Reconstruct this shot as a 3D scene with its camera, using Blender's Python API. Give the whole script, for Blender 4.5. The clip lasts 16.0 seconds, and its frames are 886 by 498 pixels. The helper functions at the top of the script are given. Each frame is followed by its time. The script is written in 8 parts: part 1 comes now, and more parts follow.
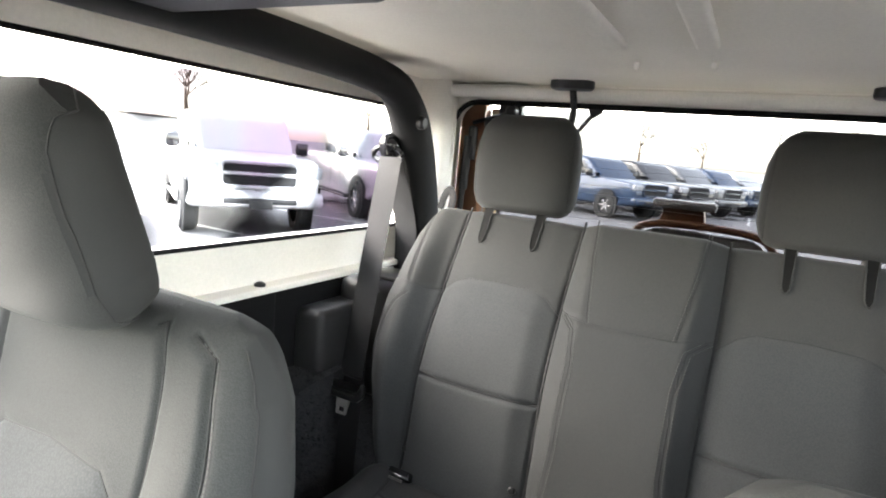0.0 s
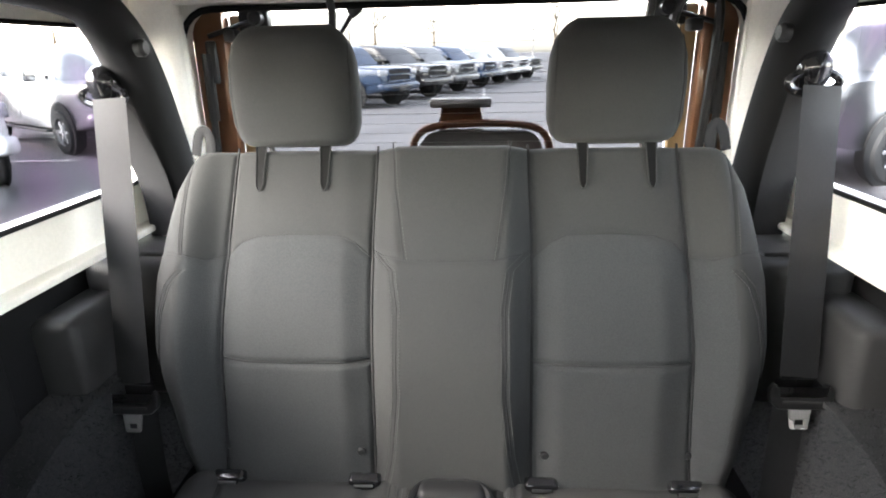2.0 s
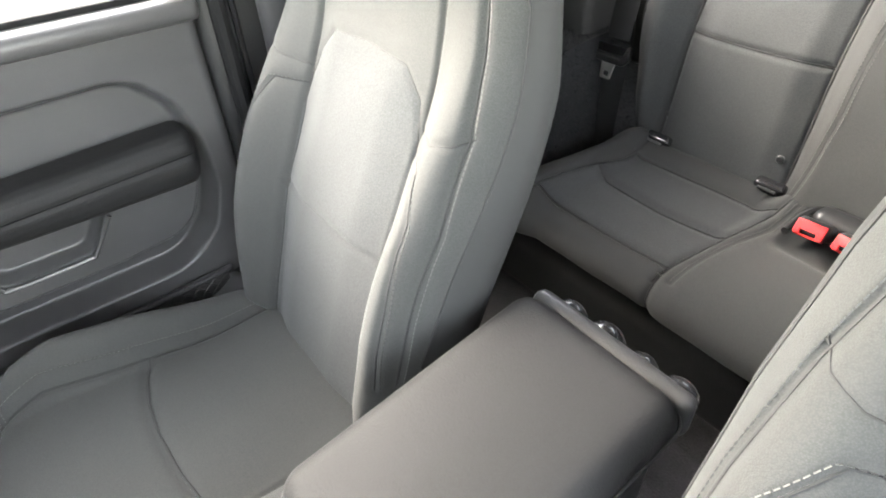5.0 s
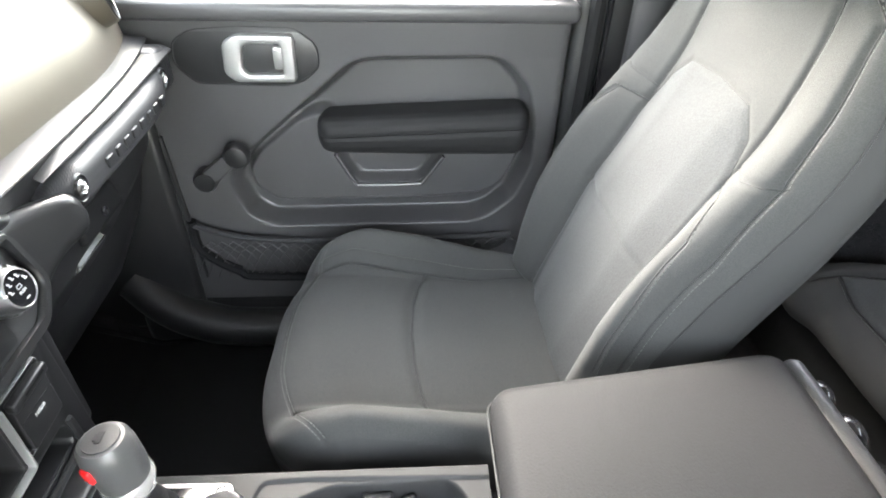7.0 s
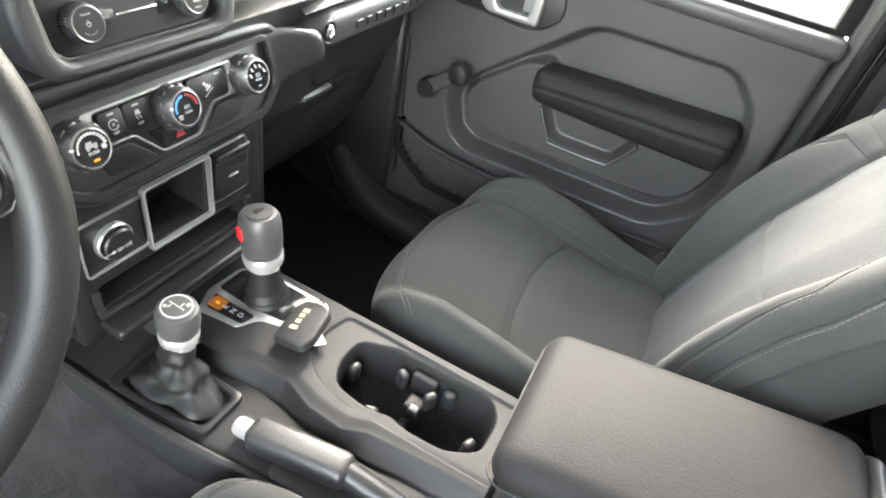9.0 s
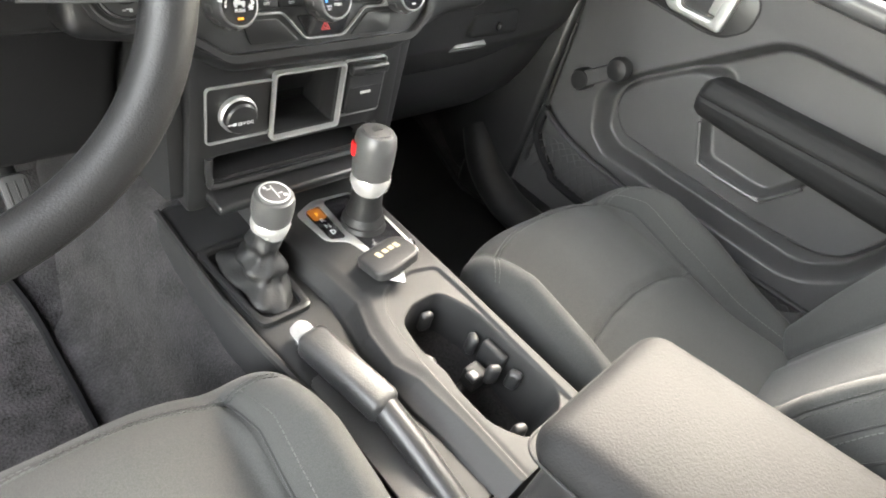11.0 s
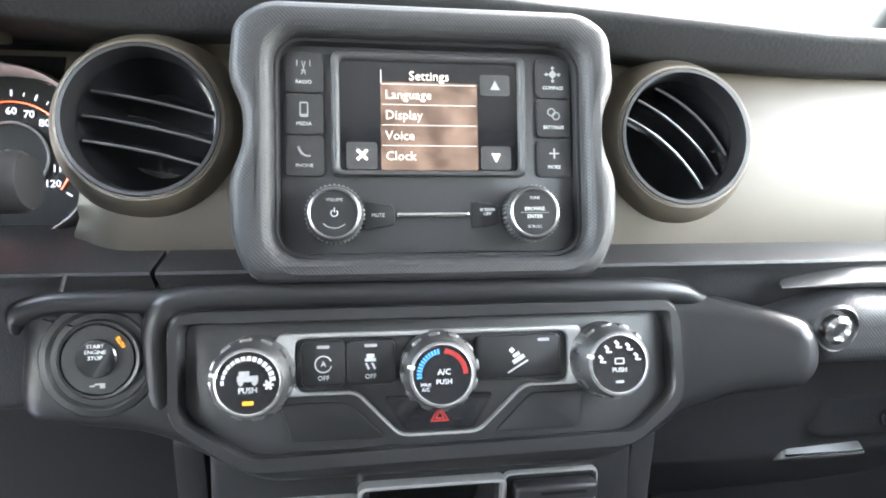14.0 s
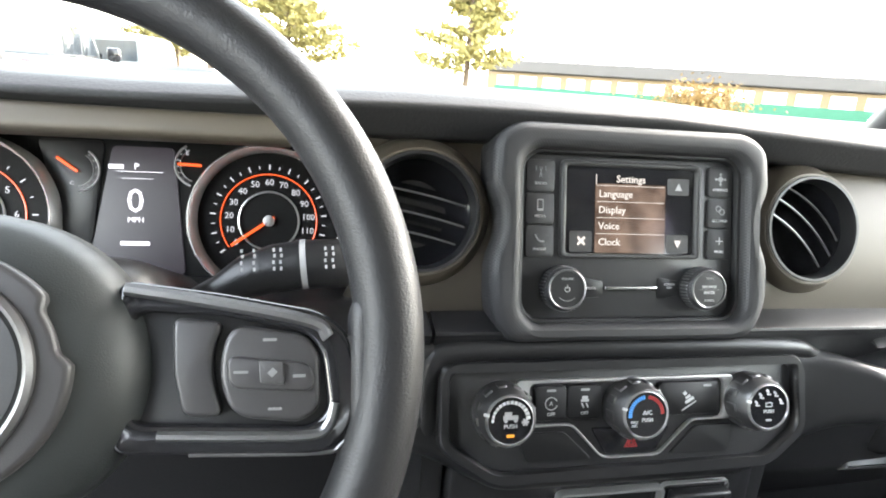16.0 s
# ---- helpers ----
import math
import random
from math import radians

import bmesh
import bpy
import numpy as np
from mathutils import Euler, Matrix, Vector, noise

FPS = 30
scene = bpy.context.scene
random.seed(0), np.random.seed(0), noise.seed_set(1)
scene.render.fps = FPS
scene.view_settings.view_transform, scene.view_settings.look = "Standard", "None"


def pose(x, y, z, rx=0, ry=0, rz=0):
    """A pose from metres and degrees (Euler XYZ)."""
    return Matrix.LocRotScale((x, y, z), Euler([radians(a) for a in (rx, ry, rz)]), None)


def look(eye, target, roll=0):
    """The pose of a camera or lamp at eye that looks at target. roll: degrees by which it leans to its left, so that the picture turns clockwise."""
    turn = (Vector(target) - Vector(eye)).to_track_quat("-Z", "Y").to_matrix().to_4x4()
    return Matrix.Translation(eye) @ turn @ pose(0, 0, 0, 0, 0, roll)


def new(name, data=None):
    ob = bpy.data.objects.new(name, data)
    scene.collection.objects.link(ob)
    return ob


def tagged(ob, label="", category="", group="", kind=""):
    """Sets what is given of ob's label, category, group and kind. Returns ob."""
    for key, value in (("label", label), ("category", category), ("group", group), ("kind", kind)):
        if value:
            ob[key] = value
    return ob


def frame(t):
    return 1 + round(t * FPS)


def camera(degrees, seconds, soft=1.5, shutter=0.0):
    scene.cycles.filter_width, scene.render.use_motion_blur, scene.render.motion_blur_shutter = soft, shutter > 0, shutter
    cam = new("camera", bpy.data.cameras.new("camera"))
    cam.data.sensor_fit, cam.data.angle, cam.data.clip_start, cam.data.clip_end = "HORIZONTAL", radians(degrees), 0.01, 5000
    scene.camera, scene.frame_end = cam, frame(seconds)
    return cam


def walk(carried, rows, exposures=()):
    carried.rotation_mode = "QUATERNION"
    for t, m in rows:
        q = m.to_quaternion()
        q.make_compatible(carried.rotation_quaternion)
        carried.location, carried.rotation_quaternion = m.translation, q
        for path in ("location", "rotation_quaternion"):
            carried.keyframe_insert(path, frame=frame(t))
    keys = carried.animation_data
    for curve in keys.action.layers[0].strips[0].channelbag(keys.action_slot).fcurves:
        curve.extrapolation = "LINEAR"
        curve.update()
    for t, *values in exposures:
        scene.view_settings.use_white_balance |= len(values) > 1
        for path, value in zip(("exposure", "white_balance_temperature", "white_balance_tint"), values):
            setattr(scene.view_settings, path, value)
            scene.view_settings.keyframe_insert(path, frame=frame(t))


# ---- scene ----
cam = camera(75.4, 16.0, soft=1.9)
PATH = [
    (0, (-0.168, -0.555, 1.602), (0.748, -2.302, 1.273), 5.3),
    (0.5, (-0.06, -0.676, 1.64), (0.412, -2.559, 1.157), -2.7),
    (1, (-0.045, -0.707, 1.653), (0.16, -2.615, 1.091), -3.7),
    (1.5, (-0.049, -0.705, 1.646), (0.096, -2.608, 1.047), -2.5),
    (2, (-0.055, -0.703, 1.65), (0.076, -2.591, 1.003), -1.3),
    (2.5, (-0.06, -0.699, 1.646), (0.081, -2.572, 0.959), -0.9),
    (3, (-0.05, -0.702, 1.643), (0.116, -2.539, 0.869), -0.4),
    (3.5, (-0.065, -0.696, 1.616), (0.208, -2.437, 0.67), 0.6),
    (4, (-0.104, -0.661, 1.586), (0.387, -2.258, 0.486), 0.6),
    (4.5, (-0.172, -0.598, 1.55), (0.682, -1.907, 0.301), -2.5),
    (5, (-0.226, -0.495, 1.534), (1.041, -1.394, 0.273), -3.3),
    (5.2, (-0.256, -0.458, 1.532), (1.17, -1.189, 0.336), -1.8),
    (7.3, (-0.321, -0.432, 1.55), (1.281, -0.504, 0.352), 1.4),
    (7.5, (-0.321, -0.442, 1.548), (1.281, -0.479, 0.35), 1.6),
    (8, (-0.340, -0.452, 1.537), (1.262, -0.362, 0.341), 4.0),
    (8.5, (-0.385, -0.487, 1.553), (1.146, -0.193, 0.303), 8.7),
    (9, (-0.415, -0.528, 1.522), (1.052, -0.044, 0.252), 13.8),
    (9.2, (-0.418, -0.545, 1.499), (0.993, 0.001, 0.191), 15.4),
    (11.3, (-0.4, -0.575, 1.418), (0.824, 0.345, 0.132), 19.5),
    (11.5, (-0.362, -0.561, 1.404), (0.796, 0.476, 0.146), 17.3),
    (12, (-0.222, -0.484, 1.353), (0.719, 0.878, 0.231), 11.5),
    (12.5, (-0.117, -0.372, 1.341), (0.499, 1.323, 0.475), 6.6),
    (13, (-0.073, -0.36, 1.341), (0.366, 1.474, 0.678), 4.8),
    (13.5, (-0.048, -0.368, 1.346), (0.303, 1.529, 0.82), 2.5),
    (14, (-0.045, -0.384, 1.347), (0.227, 1.536, 0.857), 1.2),
    (14.5, (-0.036, -0.396, 1.345), (0.207, 1.537, 0.893), 0.7),
    (15, (-0.038, -0.395, 1.345), (0.214, 1.537, 0.893), 1.0),
    (15.5, (-0.079, -0.405, 1.37), (0.224, 1.509, 0.875), 2.4),
    (15.8, (-0.175, -0.431, 1.414), (0.139, 1.476, 0.9), 2.9),
    (16, (-0.256, -0.435, 1.435), (0.135, 1.445, 0.875), 4.2),
]
EXPOSURES = [(0, 5.26, 6700, 10), (0.5, 5.16, 6550, 10), (1, 5.28, 6500, 10), (2, 5.40, 6600, 10), (3.0, 5.47, 6650, 10), (3.6, 5.92, 6650, 10), (4.0, 5.92, 6750, 10), (4.5, 6.12, 6800, 10), (5, 6.18, 7000, 10), (7.5, 6.06, 6750, 10), (9, 5.95, 7000, 10), (11.5, 6.40, 7400, 10), (12.0, 6.66, 7200, 10), (12.5, 6.84, 6700, 10), (13.1, 6.74, 6400, 10), (13.8, 6.38, 6350, 10), (15, 6.30, 6200, 10), (15.5, 6.04, 6200, 10), (16, 5.44, 6660, 10)]
walk(cam, [(t, look(eye, target, roll)) for t, eye, target, roll in PATH], EXPOSURES)

def make_world():
    w = bpy.data.worlds.new("sky")
    w.use_nodes = True
    nt = w.node_tree
    sky = nt.nodes.new("ShaderNodeTexSky")
    sky.sky_type, sky.sun_disc = "NISHITA", False
    sky.sun_elevation, sky.sun_rotation = radians(36), radians(66)
    sky.air_density, sky.dust_density, sky.ozone_density = 1.4, 2.0, 1.0
    grey = nt.nodes.new("ShaderNodeHueSaturation")      # thin overcast: the blue is mostly gone
    grey.inputs["Saturation"].default_value = 0.40
    nt.links.new(sky.outputs["Color"], grey.inputs["Color"])
    nt.links.new(grey.outputs["Color"], nt.nodes["Background"].inputs["Color"])
    nt.nodes["Background"].inputs["Strength"].default_value = 0.15
    scene.world = w
    sun = bpy.data.lights.new("sun", "SUN")
    sun.energy, sun.angle, sun.color = 0.05, radians(45), (1.0, 0.985, 0.96)
    ob = new("sun", sun)
    ob.matrix_world = look((7.39, 2.79, 6.88), (0, -0.5, 1))


make_world()

# ---- materials ----


def mat(name, col, rough=0.5, metal=0.0, grain=0.0, gscale=400.0, vary=0.15, vscale=6.0, weave=0.0, wscale=500.0,
        coat=0.0, sheen=0.0, spec=0.5, random_tone=0.0, knurl=False):
    """Two scales of tone, fine grain relief and an optional woven relief, in real-world size."""
    m = bpy.data.materials.new(name)
    m.use_nodes = True
    nt = m.node_tree
    b = nt.nodes["Principled BSDF"]
    N, L = nt.nodes.new, nt.links.new
    geo = N("ShaderNodeTexCoord")
    big = N("ShaderNodeTexNoise")
    big.inputs["Scale"].default_value, big.inputs["Detail"].default_value = vscale, 5
    fine = N("ShaderNodeTexNoise")
    fine.inputs["Scale"].default_value, fine.inputs["Detail"].default_value = gscale, 3
    for n in (big, fine):
        L(geo.outputs["Object"], n.inputs["Vector"])
    add = N("ShaderNodeMath")
    add.operation = "ADD"
    L(big.outputs["Fac"], add.inputs[0])
    L(fine.outputs["Fac"], add.inputs[1])
    rng = N("ShaderNodeMapRange")
    rng.inputs["From Min"].default_value, rng.inputs["From Max"].default_value = 0.6, 1.4
    rng.inputs["To Min"].default_value, rng.inputs["To Max"].default_value = 1 - vary, 1 + vary
    L(add.outputs[0], rng.inputs["Value"])
    mul = N("ShaderNodeVectorMath")
    mul.operation = "SCALE"
    mul.inputs[0].default_value = col
    L(rng.outputs[0], mul.inputs["Scale"])
    out = mul.outputs[0]
    if random_tone:
        info = N("ShaderNodeObjectInfo")
        r2 = N("ShaderNodeMapRange")
        r2.inputs["To Min"].default_value, r2.inputs["To Max"].default_value = 1 - random_tone, 1 + random_tone
        L(info.outputs["Random"], r2.inputs["Value"])
        m2 = N("ShaderNodeVectorMath")
        m2.operation = "SCALE"
        L(out, m2.inputs[0])
        L(r2.outputs[0], m2.inputs["Scale"])
        out = m2.outputs[0]
    L(out, b.inputs["Base Color"])
    rr = N("ShaderNodeMapRange")
    rr.inputs["To Min"].default_value, rr.inputs["To Max"].default_value = max(rough - 0.08, 0.02), min(rough + 0.08, 1)
    L(big.outputs["Fac"], rr.inputs["Value"])
    L(rr.outputs[0], b.inputs["Roughness"])
    b.inputs["Metallic"].default_value = metal
    b.inputs["Coat Weight"].default_value = coat
    b.inputs["Coat Roughness"].default_value = 0.06
    b.inputs["Sheen Weight"].default_value = sheen
    b.inputs["Specular IOR Level"].default_value = spec
    height = None
    if grain:
        height, amount = fine.outputs["Fac"], grain
    if weave:
        vor = N("ShaderNodeTexVoronoi")
        vor.inputs["Scale"].default_value, vor.inputs["Randomness"].default_value = wscale, 1.0
        if knurl:
            turn = N("ShaderNodeMapping")
            turn.inputs["Rotation"].default_value = (radians(15.8), radians(45), 0)
            vor.inputs["Randomness"].default_value = 0.0
            L(geo.outputs["Object"], turn.inputs["Vector"])
            L(turn.outputs[0], vor.inputs["Vector"])
        else:
            L(geo.outputs["Object"], vor.inputs["Vector"])
        height, amount = vor.outputs["Distance"], weave
        dots = N("ShaderNodeMapRange")
        dots.inputs["From Min"].default_value, dots.inputs["From Max"].default_value = 0.1, 0.7
        dots.inputs["To Min"].default_value, dots.inputs["To Max"].default_value = 1.12, 0.84
        L(vor.outputs["Distance"], dots.inputs["Value"])
        m3 = N("ShaderNodeVectorMath")
        m3.operation = "SCALE"
        L(out, m3.inputs[0])
        L(dots.outputs[0], m3.inputs["Scale"])
        L(m3.outputs[0], b.inputs["Base Color"])
    if height:
        bp = N("ShaderNodeBump")
        bp.inputs["Strength"].default_value, bp.inputs["Distance"].default_value = amount, 0.0006
        L(height, bp.inputs["Height"])
        L(bp.outputs[0], b.inputs["Normal"])
    return m


def glow(name, col, strength):
    m = bpy.data.materials.new(name)
    m.use_nodes = True
    b = m.node_tree.nodes["Principled BSDF"]
    b.inputs["Base Color"].default_value = (0.01, 0.01, 0.01, 1)
    b.inputs["Emission Color"].default_value = (*col, 1)
    b.inputs["Emission Strength"].default_value = strength
    b.inputs["Roughness"].default_value = 0.3
    return m


def pane(name, tint, stress=False):
    m = bpy.data.materials.new(name)
    m.use_nodes = True
    nt = m.node_tree
    nt.nodes.remove(nt.nodes["Principled BSDF"])
    tr, gl, mix = (nt.nodes.new(k) for k in ("ShaderNodeBsdfTransparent", "ShaderNodeBsdfGlossy", "ShaderNodeMixShader"))
    lw, fr = nt.nodes.new("ShaderNodeLayerWeight"), nt.nodes.new("ShaderNodeMath")
    fr.operation = "POWER"
    fr.inputs[1].default_value = 5.0
    nt.links.new(lw.outputs["Facing"], fr.inputs[0])
    tr.inputs["Color"].default_value = (*tint, 1)
    if stress:      # toughened glass shows faint patches of magenta and green
        tc, noi, ramp = (nt.nodes.new(k) for k in ("ShaderNodeTexCoord", "ShaderNodeTexNoise", "ShaderNodeValToRGB"))
        noi.inputs["Scale"].default_value, noi.inputs["Detail"].default_value = 5.0, 1.0
        for e, pos, k in zip((ramp.color_ramp.elements[0], ramp.color_ramp.elements[1], ramp.color_ramp.elements.new(0.5)), (0.36, 0.66, 0.5), ((1.07, 0.94, 1.05), (0.95, 1.04, 1.0), (1, 1, 1))):
            e.color = tuple(a * b for a, b in zip(tint, k)) + (1,)
        ramp.color_ramp.elements[0].position, ramp.color_ramp.elements[2].position = 0.36, 0.66
        nt.links.new(tc.outputs["Object"], noi.inputs["Vector"])
        nt.links.new(noi.outputs["Fac"], ramp.inputs["Fac"])
        nt.links.new(ramp.outputs["Color"], tr.inputs["Color"])
    gl.inputs["Roughness"].default_value = 0.02
    nt.links.new(fr.outputs[0], mix.inputs[0])
    nt.links.new(tr.outputs[0], mix.inputs[1])
    nt.links.new(gl.outputs[0], mix.inputs[2])
    nt.links.new(mix.outputs[0], nt.nodes["Material Output"].inputs["Surface"])
    return m


CLOTH = mat("seat_cloth", (0.033, 0.0338, 0.0334), 0.90, weave=0.3, wscale=750, vary=0.10, vscale=5, sheen=0.05, spec=0.18)
MESHCLOTH = mat("seat_mesh_cloth", (0.034, 0.0358, 0.0366), 0.90, weave=0.35, wscale=420, vary=0.12, vscale=5, sheen=0.06, spec=0.2)
SIDECLOTH = mat("seat_side_vinyl", (0.025, 0.0254, 0.0254), 0.78, spec=0.22, grain=0.35, gscale=900, vary=0.10)
SEAM = mat("seam_thread", (0.008, 0.008, 0.0085), 0.8, vary=0.2)
STITCH = mat("stitch_thread", (0.042, 0.042, 0.0415), 0.7, vary=0.2)
BLACK = mat("black_grained_plastic", (0.014, 0.014, 0.0145), 0.34, spec=0.38, grain=0.5, gscale=650, vary=0.18, vscale=9)
CONSOLE = mat("console_plastic", (0.019, 0.019, 0.0195), 0.54, grain=0.35, gscale=700, vary=0.14, vscale=9, spec=0.20)
BLACKSOFT = mat("soft_touch_black", (0.021, 0.021, 0.0215), 0.40, spec=0.38, grain=0.7, gscale=380, vary=0.15, vscale=8)
SATIN = mat("satin_black_plastic", (0.010, 0.010, 0.0105), 0.36, spec=0.40, grain=0.1, gscale=900, vary=0.15)
GLOSSBLACK = mat("gloss_black", (0.008, 0.008, 0.009), 0.12, vary=0.2, coat=0.3)
KNURL = mat("knurled_black", (0.024, 0.024, 0.025), 0.50, weave=0.6, wscale=520, vary=0.1, knurl=True, spec=0.3)
KNOBGREY = mat("knob_grey_plastic", (0.050, 0.050, 0.050), 0.38, grain=0.3, gscale=600, vary=0.1)
PADTOP = mat("matt_dash_pad", (0.015, 0.015, 0.0155), 0.62, grain=0.7, gscale=380, vary=0.15, vscale=8, spec=0.25)
LEATHER = mat("grained_vinyl_lid", (0.0125, 0.0125, 0.013), 0.60, spec=0.11, grain=0.8, gscale=420, vary=0.12, vscale=7)
WHEELSKIN = mat("wheel_rim_skin", (0.010, 0.010, 0.0105), 0.44, spec=0.25, grain=0.6, gscale=640, vary=0.15)
DOORTRIM = mat("door_trim_plastic", (0.042, 0.0415, 0.0425), 0.37, spec=0.38, grain=0.5, gscale=500, vary=0.12, vscale=5)
GREYTRIM = mat("grey_trim_plastic", (0.032, 0.0315, 0.0315), 0.46, spec=0.32, grain=0.5, gscale=500, vary=0.12, vscale=5)
BRONZE = mat("bronze_dash_panel", (0.062, 0.052, 0.038), 0.46, metal=0.25, grain=0.15, gscale=1200, vary=0.06, vscale=3)
RADIOGREY = mat("radio_face_plastic", (0.020, 0.020, 0.0205), 0.40, spec=0.4, grain=0.25, gscale=900, vary=0.12)
BRIGHT = mat("satin_silver_trim", (0.52, 0.51, 0.50), 0.26, metal=0.65, vary=0.06)
HUBPAD = mat("airbag_pad_skin", (0.014, 0.016, 0.0158), 0.48, spec=0.35, grain=0.2, gscale=1200, vary=0.10)
KEYBLACK = mat("key_black_plastic", (0.024, 0.023, 0.0235), 0.42, spec=0.4, grain=0.12, gscale=1500, vary=0.08)
BOOT = mat("boot_vinyl", (0.010, 0.010, 0.0105), 0.50, spec=0.30, grain=0.8, gscale=300, vary=0.2, vscale=30)
DIALBLACK = mat("matt_dial_black", (0.006, 0.006, 0.006), 0.6, vary=0.2, spec=0.1)
SMOKE = mat("smoked_chrome", (0.19, 0.19, 0.19), 0.36, metal=0.95, vary=0.08)
CHROME = mat("satin_chrome", (0.62, 0.62, 0.62), 0.22, metal=1.0, vary=0.05)
SILVER = mat("silver_paint", (0.40, 0.40, 0.39), 0.36, metal=0.8, vary=0.06)
DARKMETAL = mat("dark_metal", (0.10, 0.10, 0.10), 0.35, metal=0.9, vary=0.2)
CARPET = mat("dark_carpet", (0.022, 0.021, 0.022), 0.95, grain=3.0, gscale=260, vary=0.75, vscale=22, sheen=0.05, spec=0.1)
PILE = mat("arch_pile_carpet", (0.014, 0.0145, 0.016), 0.95, grain=1.5, gscale=420, vary=0.45, vscale=14, sheen=0.12, spec=0.1)
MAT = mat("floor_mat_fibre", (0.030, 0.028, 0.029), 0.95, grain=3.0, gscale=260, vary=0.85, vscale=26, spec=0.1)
HARDTOP = mat("cream_hardtop_shell", (0.88, 0.845, 0.775), 0.62, grain=0.5, gscale=180, vary=0.07, vscale=4)
COPPER = mat("copper_body_paint", (0.17, 0.078, 0.040), 0.34, metal=0.45, vary=0.10, coat=0.6)
BUFF = mat("buff_primer_paint", (0.30, 0.20, 0.10), 0.45, vary=0.15, vscale=12)
LAMPGREY = mat("lamp_lens_grey", (0.30, 0.29, 0.275), 0.32, vary=0.08)
BELT = mat("belt_webbing", (0.021, 0.021, 0.0225), 0.65, weave=0.8, wscale=700, vary=0.12, spec=0.3)
FOAM = mat("sport_bar_foam", (0.010, 0.010, 0.011), 0.72, grain=0.8, gscale=700, vary=0.15, spec=0.25)
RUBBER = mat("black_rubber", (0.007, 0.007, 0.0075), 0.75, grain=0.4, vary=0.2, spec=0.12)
RED = mat("red_plastic", (0.55, 0.012, 0.015), 0.4, vary=0.06)
WHITEPRINT = mat("white_print", (0.38, 0.38, 0.38), 0.5, vary=0.04)
GREYPRINT = mat("grey_print", (0.24, 0.24, 0.24), 0.5, vary=0.04)
DIMPRINT = mat("dim_grey_print", (0.11, 0.11, 0.11), 0.5, vary=0.04)
BLUEPRINT = mat("blue_print", (0.05, 0.22, 0.55), 0.5, vary=0.04)
REDPRINT = mat("red_print", (0.22, 0.013, 0.013), 0.5, vary=0.04)
GOLDPRINT = mat("gold_print", (0.36, 0.31, 0.20), 0.4, vary=0.05)
PAPER = mat("white_paper_tag", (0.75, 0.74, 0.72), 0.7, vary=0.06)
AMBER = glow("amber_lamp", (1.0, 0.40, 0.02), 0.03)
AMBERDIM = glow("dim_amber", (1.0, 0.33, 0.03), 0.005)
SCREENTEXT = glow("screen_white", (1.0, 0.93, 0.86), 0.028)
DIALTEXT = glow("dial_print_lit", (0.85, 0.87, 0.95), 0.024)
CLUSTERTEXT = glow("cluster_white", (0.9, 0.9, 1.0), 0.05)
NEEDLE = glow("needle_orange", (1.0, 0.11, 0.02), 0.05)
CABLE = mat("black_cable", (0.015, 0.015, 0.015), 0.5, vary=0.2)
DISPLAYVIOLET = glow("cluster_display", (0.55, 0.42, 0.62), 0.0014)
GLASS = pane("clear_glass", (0.72, 0.73, 0.72))
PRIVACY = pane("tinted_glass", (0.28, 0.28, 0.29), stress=True)
REARGLASS = pane("grey_rear_glass", (0.33, 0.33, 0.335))

# ---- building helpers ----


def thing(name, label="", category="", group="", kind="", at=(0, 0, 0)):
    ob = new(name)
    ob.empty_display_size = 0.05
    ob.location = at
    return tagged(ob, label, category, group, kind)


def link_mesh(name, me, material, parent, label="", smooth=True):
    me.materials.clear()
    me.materials.append(material)
    if smooth:
        me.polygons.foreach_set("use_smooth", [True] * len(me.polygons))
    ob = new(name, me)
    if parent is not None:
        ob.parent = parent
        base, up = Vector(), parent
        while up is not None:
            base += up.location
            up = up.parent
        ob.matrix_parent_inverse = Matrix.Translation(-base)
    return tagged(ob, label)


def part(name, bm, material, parent, label="", smooth=True, sharp=35):
    me = bpy.data.meshes.new(name)
    bmesh.ops.recalc_face_normals(bm, faces=bm.faces)
    bm.to_mesh(me)
    bm.free()
    ob = link_mesh(name, me, material, parent, label, smooth)
    if smooth:
        me.set_sharp_from_angle(angle=radians(sharp))
    return ob


def from_arrays(name, verts, faces, material, parent, label="", sharp=None):
    me = bpy.data.meshes.new(name)
    me.from_pydata([tuple(v) for v in verts], [], [tuple(f) for f in faces])
    me.update()
    ob = link_mesh(name, me, material, parent, label)
    if sharp:
        me.set_sharp_from_angle(angle=radians(sharp))
    return ob


def rbox(size, at=(0, 0, 0), bevel=0.005, seg=2, m=None, bm=None):
    """A box with rounded edges, centred at 'at', turned by m."""
    bm2 = bmesh.new()
    bmesh.ops.create_cube(bm2, size=1.0)
    bmesh.ops.scale(bm2, vec=size, verts=bm2.verts)
    if bevel:
        bmesh.ops.bevel(bm2, geom=bm2.edges[:], offset=min(bevel, min(size) * 0.49), segments=seg, profile=0.5, affect="EDGES")
    mm = Matrix.Translation(at) if m is None else m @ Matrix.Translation(at)
    bmesh.ops.transform(bm2, matrix=mm, verts=bm2.verts)
    return join(bm, bm2)


def join(bm, bm2):
    if bm is None:
        return bm2
    tmp = bpy.data.meshes.new("tmp")
    bm2.to_mesh(tmp)
    bm2.free()
    bm.from_mesh(tmp)
    bpy.data.meshes.remove(tmp)
    return bm


